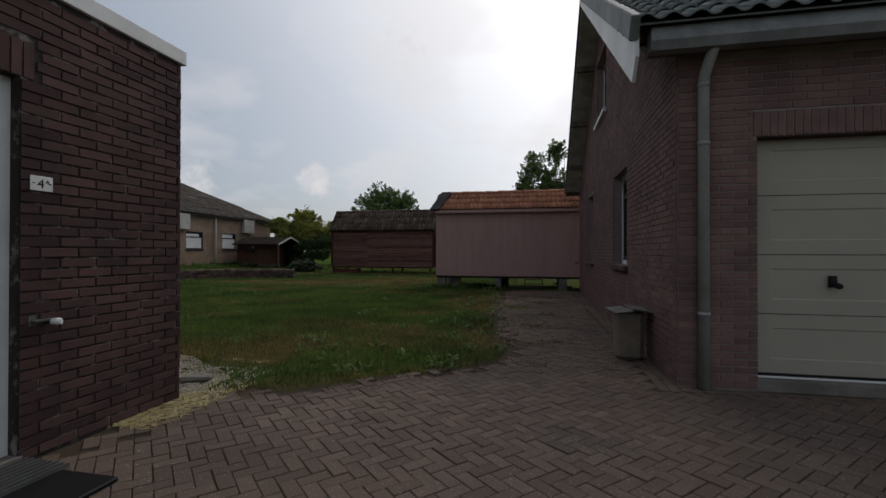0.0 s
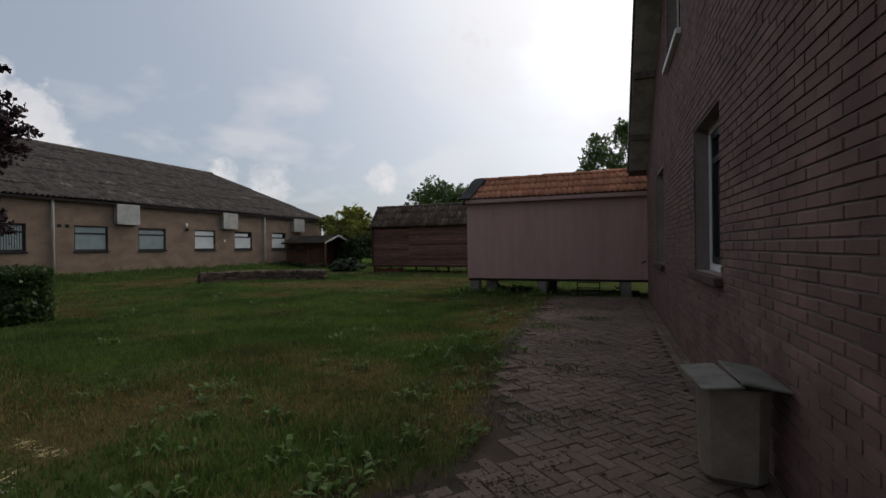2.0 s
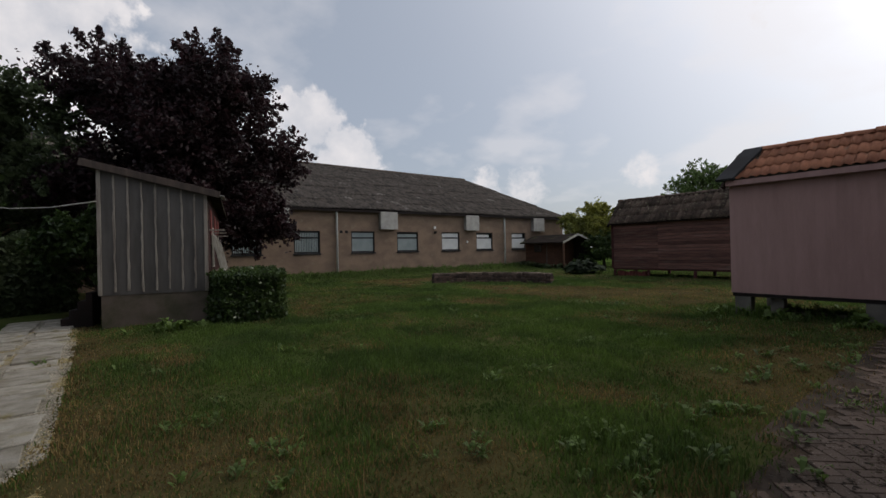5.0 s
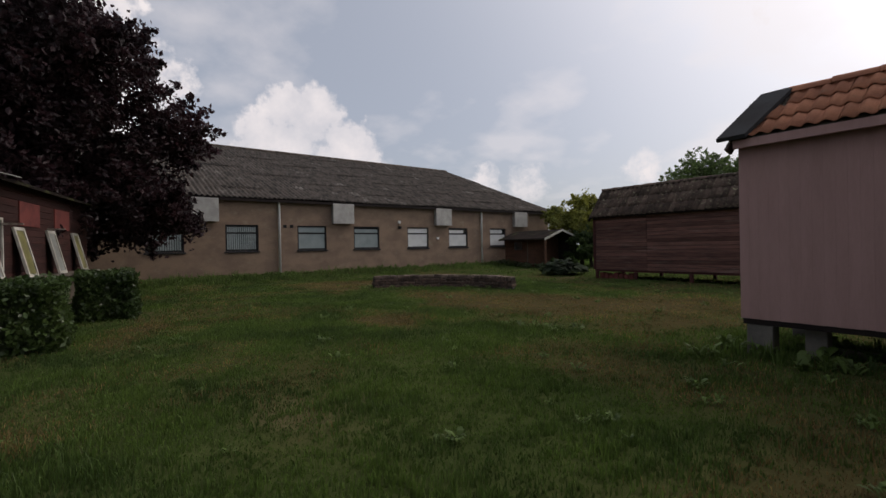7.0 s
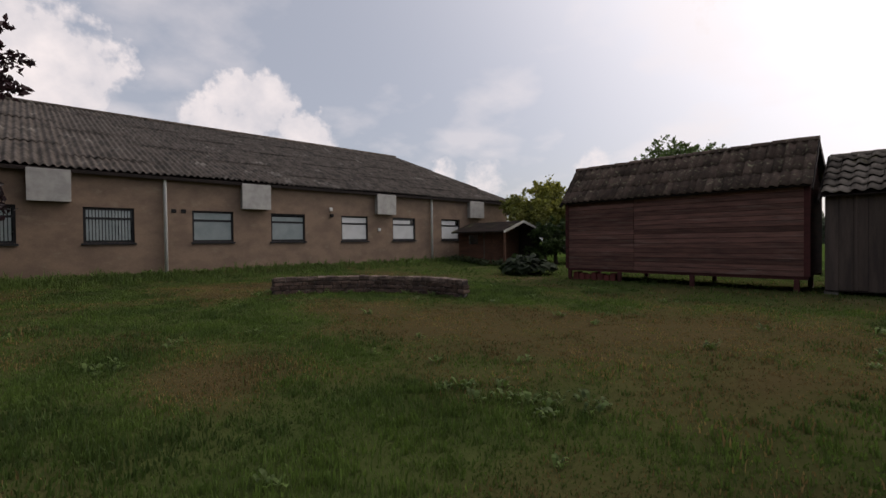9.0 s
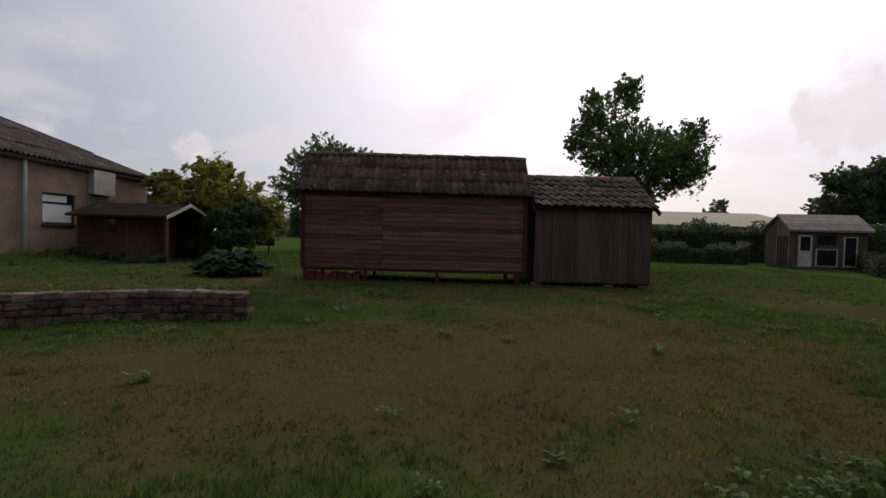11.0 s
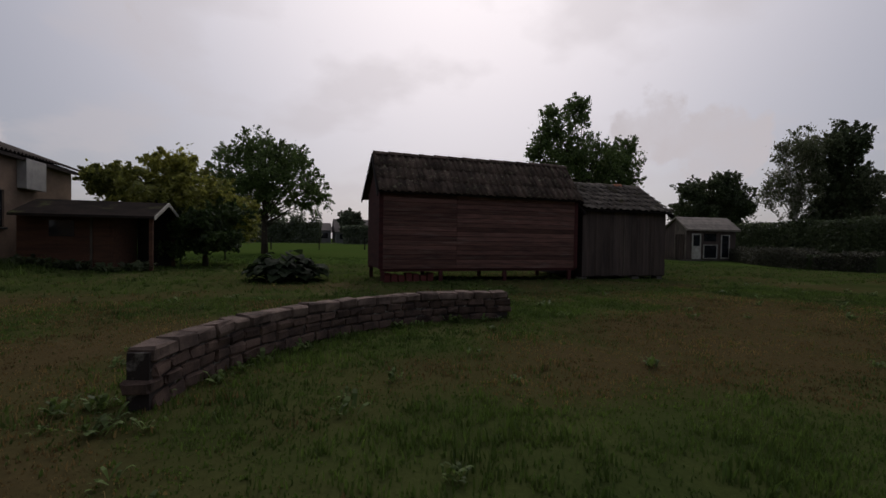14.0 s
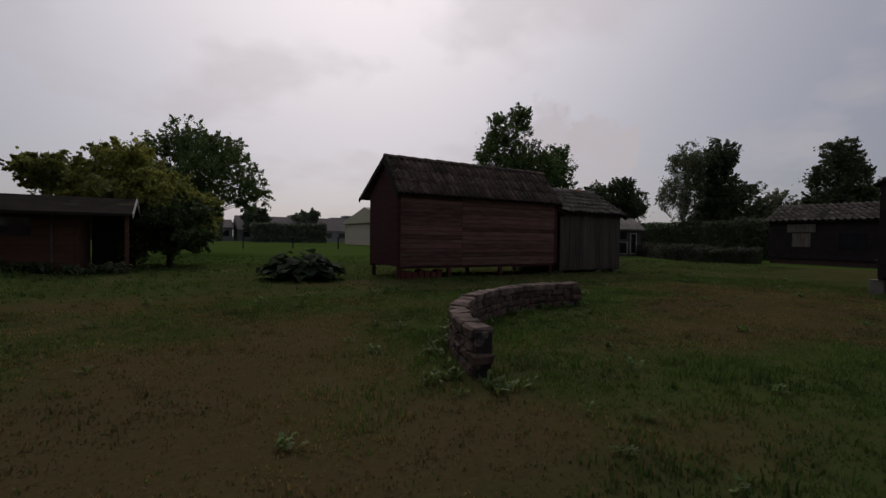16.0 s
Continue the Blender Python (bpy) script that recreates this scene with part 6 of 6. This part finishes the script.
def strew(name, count, area, size, mat, seed, label, flat=0.6, test=None, long_=1.0):
    """Small irregular lumps lying on the ground as one mesh."""
    rs_ = np.random.RandomState(seed)
    x = rs_.uniform(area[0], area[1], count)
    y = rs_.uniform(area[2], area[3], count)
    if test is not None:
        k = test(x, y)
        x, y = x[k], y[k]
    n = len(x)
    s = size * (0.4 + 0.9 * rs_.rand(n))
    a = rs_.rand(n) * 2 * math.pi
    oct_ = np.array([(1, 0, 0), (0, 1, 0), (-1, 0, 0), (0, -1, 0), (0, 0, 1), (0, 0, -1)], float)
    v = oct_[None] * (s[:, None, None] * np.array([long_, 1, flat])) * (0.75 + 0.5 * rs_.rand(n, 6, 1))
    c, sn = np.cos(a)[:, None], np.sin(a)[:, None]
    vx = v[:, :, 0] * c - v[:, :, 1] * sn + x[:, None]
    vy = v[:, :, 0] * sn + v[:, :, 1] * c + y[:, None]
    z0 = np.where(paved(x, y), 0.0, np.where(slabbed(x, y), -0.004, ground_z(x, y)))
    v = np.stack([vx, vy, v[:, :, 2] + z0[:, None] + (s * flat * 0.4)[:, None]], 2).reshape(-1, 3)
    f = np.array([(0, 1, 4), (1, 2, 4), (2, 3, 4), (3, 0, 4), (1, 0, 5), (2, 1, 5), (3, 2, 5), (0, 3, 5)])
    f = (f[None] + 6 * np.arange(n)[:, None, None]).reshape(-1, 3)
    return tagged(new(name, from_arrays(name, v, f, mat)), label, "gravel", kind="stuff")


strew("gravel", 26000, (-9.4, -2.5, 4.25, 5.45), 0.0085, M_PEBBLE, 71, "pale pebbles round the path slabs", 0.6, lambda x, y: slabbed(x, y) & (lattice(x, y, 0.45, 21) > 0.42))
strew("gravel", 900, (-3.4, -2.3, 4.3, 5.1), 0.014, M_PEBBLE, 72, "pale pebbles spilling from the path end")
strew("dry_litter", 1500, (-2.6, -2.2, 3.6, 4.7), 0.004, M_STRAW, 73, "dry straw swept against the annex corner", 0.5, lambda x, y: np.random.RandomState(5).rand(len(x)) < 1.2 - (x + 2.55) * 2.2, 14.0)
strew("leaf_litter", 900, (-0.6, 1.4, 5.5, 15), 0.016, M_BARK, 74, "dead leaves scattered over the paving", 0.25)
flat_stone = thing("flat_stone", "flat pale stone at the end of the path", "stone", pose(-2.76, 4.62, 0, 0, 0, 20))
part("stone", stone_piece(0.26, 0.15, 0.05, 77), M_CONC, flat_stone)

# things under the mauve shed
frame_ = thing("metal_frame", "rusty metal frame lying under the shed", "metal frame", pose(0.2, 15.8, 0))
for a, b in (((-0.35, 0, 0.02), (-0.35, 0, 0.3)), ((0.2, 0, 0.02), (0.2, 0, 0.3)), ((-0.35, 0, 0.28), (0.2, 0, 0.28)), ((-0.35, 0, 0.14), (0.2, 0, 0.14)), ((0.45, 0.1, 0.03), (0.75, 0, 0.22)), ((0.55, 0, 0.2), (0.8, 0.1, 0.03))):
    bm = bmesh.new()
    tube(bm, [a, b], [0.013, 0.013], 6)
    part("rod", bm, M_BLACKWOOD, frame_)
for x, y, w, r in ((-0.3, 15.75, 1.5, 3), (-1.9, 15.85, 1.2, -5), (0.5, 16.1, 1.7, 1)):
    pl = thing("old_plank", "weathered plank lying under the shed", "plank", pose(x, y, 0.03, 0, 0, r))
    part("plank", boxes((-w / 2, w / 2, -0.09, 0.09, -0.03, 0.03), bevel=0.006), M_OLDWOOD, pl)


# ---- lawn ----
def on_lawn(x, y):
    ok = ~(slabbed(x, y) & (y < 5.42 - 0.5 * np.clip(lattice(x, y, 0.5, 7) - 0.35, 0, 1))) & ~((x > HX - 0.02) & (y < 14.7) & (y > 5.3)) & ~((x < AX + 0.02) & (y < AY + 0.05)) & (x > BX + 0.15)
    return ok


def blades(name, label, count, area, height, width, seed, mat, clear=None, lean_=0.5, parch=True):
    rs_ = np.random.RandomState(seed)
    knots = max(1, count // 16)
    own = rs_.randint(0, knots, count)
    loose = rs_.rand(count) < 0.35
    kx, ky, kh = rs_.uniform(area[0], area[1], knots), rs_.uniform(area[2], area[3], knots), rs_.rand(knots)
    x = np.where(loose, rs_.uniform(area[0], area[1], count), kx[own] + rs_.normal(0, 0.035, count))
    y = np.where(loose, rs_.uniform(area[2], area[3], count), ky[own] + rs_.normal(0, 0.035, count))
    lift = np.where(loose, 0.6, 0.55 + 0.9 * kh[own] ** 2)
    k = on_lawn(x, y)
    if clear is not None:
        k &= clear(x, y, rs_)
    d = dryness(x, y)
    if parch:
        k &= rs_.rand(count) < 1 - 0.2 * smooth(0.4, 1.0, d)
    x, y, lift, d = x[k], y[k], lift[k], d[k]
    n = len(x)
    brown = rs_.rand(n) < 0.78 * smooth(0.12, 0.95, d) if parch else np.zeros(n, bool)
    if parch:
        lift = lift * (1.08 - 0.5 * d)
    tuft = 0.5 + 0.5 * np.sin(x * 2.3 + 1.7 * np.sin(y * 1.1)) * np.sin(y * 2.9 + 1.3 * np.sin(x * 0.9))
    h = height * (0.35 + 0.65 * rs_.rand(n)) * (0.55 + 0.75 * tuft) * lift
    a = rs_.rand(n) * 2 * math.pi
    ln = lean_ * h * rs_.rand(n)
    la = rs_.rand(n) * 2 * math.pi
    w = width * (0.6 + 0.8 * rs_.rand(n)) / 2
    z = np.where(paved(x, y), -0.02, ground_z(x, y)) - 0.005
    p0 = np.stack([x - w * np.cos(a), y - w * np.sin(a), z], 1)
    p1 = np.stack([x + w * np.cos(a), y + w * np.sin(a), z], 1)
    m0 = np.stack([x + 0.35 * ln * np.cos(la), y + 0.35 * ln * np.sin(la), z + 0.6 * h], 1)
    t0 = np.stack([x + ln * np.cos(la), y + ln * np.sin(la), z + h * 0.97], 1)
    wv = np.stack([w * 0.8 * np.cos(a), w * 0.8 * np.sin(a), np.zeros(n)], 1)
    v = np.stack([p0, p1, m0 + wv, m0 - wv, t0], 1).reshape(-1, 3)
    v = v.reshape(-1, 5, 3)

    def sheaf(name_, pick, mat_, label_):
        w_ = v[pick].reshape(-1, 3)
        i = 5 * np.arange(len(w_) // 5)[:, None]
        f = np.concatenate([i + np.array([[0, 1, 2]]), i + np.array([[0, 2, 3]]), i + np.array([[3, 2, 4]])])
        tagged(new(name_, from_arrays(name_, w_, f, mat_)), label_, "grass", kind="stuff")

    sheaf(name, ~brown, mat, label)
    if brown.any():
        sheaf("dry_grass", brown, L_GRASS_DRY, "short parched brown grass between the green")


def edge_gap(x, y):
    return x - np.interp(y, EDGE_Y, EDGE_X)


def moss(x, y):
    """Patches where grass has grown over the paving along the house."""
    s = np.zeros_like(x)
    for px_, py_, rx_, ry_ in ((0.05, 6.9, 0.3, 0.14), (0.5, 7.1, 0.22, 0.1), (0.15, 8.3, 0.34, 0.2), (-0.1, 9.4, 0.3, 0.3), (0.5, 9.6, 0.25, 0.14), (-0.2, 10.8, 0.3, 0.4), (0.35, 11.6, 0.3, 0.2), (-0.3, 12.6, 0.3, 0.5), (0.7, 12.9, 0.25, 0.2), (0.6, 8.2, 0.16, 0.1), (0.95, 5.9, 0.12, 0.07), (0.25, 5.9, 0.16, 0.08)):
        s = np.maximum(s, 0.55 * np.exp(-(((x - px_) / rx_) ** 2 + ((y - py_) / ry_) ** 2)))
    return s


def lawn_clear(x, y, rs_):
    over_ = edge_gap(x, y)
    inside = paved(x, y)
    keep_ = np.where(inside, rs_.rand(len(x)) < np.maximum(0.3 * np.exp(-np.maximum(over_, 0) / 0.12), moss(x, y)), rs_.rand(len(x)) < 0.35 + 0.65 * smooth(-0.02, -0.3, over_))
    return keep_


blades("grass", "mown lawn grass, green with dry brown patches", 370000, (-11, 0.6, 4.4, 15), 0.078, 0.0085, 81, L_GRASS, lawn_clear)
blades("grass", "mown lawn grass, green with dry brown patches", 270000, (-21.6, -0.5, 13, 22), 0.07, 0.0115, 82, L_GRASS, lambda x, y, r: lawn_clear(x, y, r) & ~((x > -11) & (y < 15)))
blades("grass", "mown lawn grass, green with dry brown patches", 80000, (-21.6, 9, 22, 40), 0.10, 0.016, 83, L_GRASS)
blades("grass", "mown lawn grass, green with dry brown patches", 60000, (-21.6, -11, 5.5, 13), 0.10, 0.013, 84, L_GRASS)
blades("grass", "coarse grass along the barn foot", 16000, (-21.6, -19.6, 6, 34), 0.28, 0.02, 85, L_WEED, parch=False)
blades("grass", "coarse grass round the shed blocks", 5000, (-3.4, 1.3, 14.9, 16.4), 0.2, 0.012, 86, L_GRASS, lambda x, y, r: r.rand(len(x)) < np.where(x > -0.9, 0.25, 1.0), parch=False)


blades("grass", "longer tufted grass near the paving", 75000, (-6.5, -0.1, 5.3, 9.5), 0.12, 0.007, 87, L_GRASS, lambda x, y, r: (edge_gap(x, y) < 0.05) & (r.rand(len(x)) < 0.45 + 0.55 * np.sin(x * 1.9 + np.sin(y * 2.3)) * np.sin(y * 2.1)), 0.8)
strew("soil_crumbs", 60000, (-3, 1.4, 4.3, 15.2), 0.009, M_PAVESAND, 76, "brown soil and moss trodden over the paving edge", 0.35, lambda x, y: paved(x, y) & (np.random.RandomState(6).rand(len(x)) < np.maximum(0.9 * np.exp(-np.maximum(edge_gap(x, y), 0) / 0.3) * (lattice(x, y, 0.3, 9) > 0.4), 1.6 * moss(x, y))), 1.4)
strew("straw", 14000, (-10.5, -2.5, 4.25, 5.45), 0.004, M_STRAW, 75, "dry straw and moss on the path", 0.5, lambda x, y: np.sin(x * 3.1 + 2 * np.sin(y * 4)) * np.sin(y * 7 + x) > 0.15, 12.0)


def weed(name, spots, seed, size, mat, label):
    """Rosettes of pointed broad leaves."""
    rng_ = random.Random(seed)
    vs, fs = [], []
    for x, y in spots:
        z = float(ground_z(x, y)) if not bool(paved(x, y)) else 0.0
        k = rng_.uniform(0.6, 1.3)
        for i in range(rng_.randint(9, 18)):
            a = rng_.uniform(0, 2 * math.pi)
            L, up = size * k * rng_.uniform(0.5, 1.2), rng_.uniform(0.5, 1.7)
            w = L * rng_.uniform(0.16, 0.26)
            c, s = math.cos(a), math.sin(a)
            o = (x + rng_.uniform(-0.06, 0.06) * k, y + rng_.uniform(-0.06, 0.06) * k)
            n0 = len(vs)
            for r_, q, h in ((0, 0.2, 0), (0.45, 1, 0.5 * up), (0.8, 0.7, 0.62 * up), (1.0, 0.05, 0.5 * up)):
                for sd in (-1, 1):
                    vs.append((o[0] + c * L * r_ - s * w * q * sd, o[1] + s * L * r_ + c * w * q * sd, z + L * h + 0.01))
            for j in (0, 2, 4):
                fs.append((n0 + j, n0 + j + 1, n0 + j + 3, n0 + j + 2))
    return tagged(new(name, from_arrays(name, vs, fs, mat)), label, "weeds", kind="stuff")


rng = random.Random(91)
spots = []
while len(spots) < 170:
    x, y = rng.uniform(-18, 0.3), rng.uniform(5, 23)
    if bool(on_lawn(np.array([x]), np.array([y]))[0]) and not (bool(paved(x, y)) and rng.random() < 0.85):
        spots.append((x, y))
weed("weeds", spots, 92, 0.075, L_WEED, "broad-leaved weeds dotted over the lawn")
spots = [(rng.gauss(float(np.interp(y, EDGE_Y, EDGE_X)) - 0.25, 0.3), y) for y in [rng.uniform(5, 15) for _ in range(70)]]
weed("weeds", [(x, y) for x, y in spots if x < 0.9], 93, 0.07, L_WEED, "weeds along the paving edge")
spots = [(rng.uniform(-21.5, -20.9), rng.uniform(9, 30)) for _ in range(70)] + [(rng.uniform(-3.3, -0.6), rng.uniform(14.7, 16.2)) for _ in range(30)] + [(rng.uniform(-9.7, -8.6), rng.uniform(5.7, 7.3)) for _ in range(9)]
weed("weeds", spots, 94, 0.14, L_WEED, "tall weeds against walls and blocks")
spots = [(-14.4 + rng.uniform(-0.3, 0.4), 16.4 + rng.uniform(-0.4, 0.3)) for _ in range(7)] + [(arc_point(rng.random(), -0.25)[0], arc_point(rng.random(), -0.25)[1]) for _ in range(1)]
spots += [arc_point(rng.random(), rng.choice((-0.22, 0.22)))[:2] for _ in range(40)]
weed("weeds", spots, 95, 0.08, L_WEED, "weeds at the foot of the garden wall")

spots = [(cx_ + rng.gauss(0, 0.16), cy_ + rng.gauss(0, 0.16)) for cx_, cy_ in ((-2.6, 6.6), (-1.9, 7.6), (-1.2, 8.1), (-3.6, 6.2), (-2.2, 5.9), (-5.6, 6.3), (-6.1, 14.7), (-5.3, 15.0), (-9.0, 12.6), (-1.3, 9.6)) for _ in range(6)]
weed("weeds", spots, 96, 0.065, L_WEED, "dense clumps of broad-leaved weeds in the lawn")
spots = [(rng.uniform(-21.3, -17.6), rng.uniform(28.9, 29.7)) for _ in range(50)]
weed("weeds", spots, 97, 0.24, L_DARK, "tall weeds before the garden shed")

# ---- roof tiles, bricks and pavers ----
lay_tiles(front_roof, 40, 18, 0.205, 0.32, M_TILE_H, 0.045, 101)
verge = to_mesh("verge_tile", boxes((-0.06, 0.02, 0, 0.36, -0.14, 0.06), bevel=0.01), M_TILE_H)
for j in range(18):
    part("verge_tile", verge, M_TILE_H, front_roof, m=pose(0.0, j * 0.32, 0.012, 2, 0, 0))
lay_tiles(pink_roof, 38, 3, 0.142, 0.335, M_TILE_O, 0.034, 102, skip=lambda i, j: i * 0.142 < 0.13 + 0.08 * j)
ridge_caps(pink_ridge, 5.2, M_TILE_O, 0.075, 0.4)
lay_tiles(red_roof, 32, 3, 0.19, 0.475, M_TILE_D, 0.055, 103, jitter=0.008, lift=0.028)
ridge_caps(red_ridge, 6.1, M_TILE_D, 0.09, 0.42)
lay_tiles(grey_roof, 14, 6, 0.235, 0.31, M_TILE_G, 0.06, 104, jitter=0.014, lift=0.055)
ridge_caps(grey_ridge, 3.3, M_TILE_G, 0.08, 0.36)
part("ridge_tile", boxes((2.2, 2.56, -0.085, 0.085, -0.02, 0.09), bevel=0.03), M_TILE_O, grey_ridge, "orange replacement ridge tile")
lay_tiles(dark_roof, 26, 6, 0.3, 0.36, M_TILE_G, 0.095, 105, jitter=0.012, lift=0.07)

lay_bricks(wall_w, 0, 9.207, 0, 5.9, M_BRICK, west_open, near=(5.6, 9.2, 0.6, 1.7), keep=lambda u, z: z < roof_z(14.6 - u) - 0.22, seed=111)
lintel = [(-0.03 + 0.62, 3.1, 2.15, 2.365)]
lay_bricks(wall_s, 0, 7.5, 0, 2.85, M_BRICK, garage_open + lintel, near=(0, 0.66, 0, 2.85), seed=112)
soldier = to_mesh("brick", boxes((0, 0.05, -0.01, 0.004, 0, 0.21), bevel=0.003), M_BRICK)
for i in range(41):
    part("brick", soldier, M_BRICK, wall_s, m=pose(0.595 + i * 0.0612, 0, 2.152))
lay_bricks(wall_a, 0, 7.19, 0, 2.66, M_BRICK_D, an_solid, near=(6.0, 7.19, 0, 2.66), seed=113)
lay_bricks(wall_b, 0, 6.6, 0, 2.66, M_BRICK_D, (), seed=114)
herringbone()
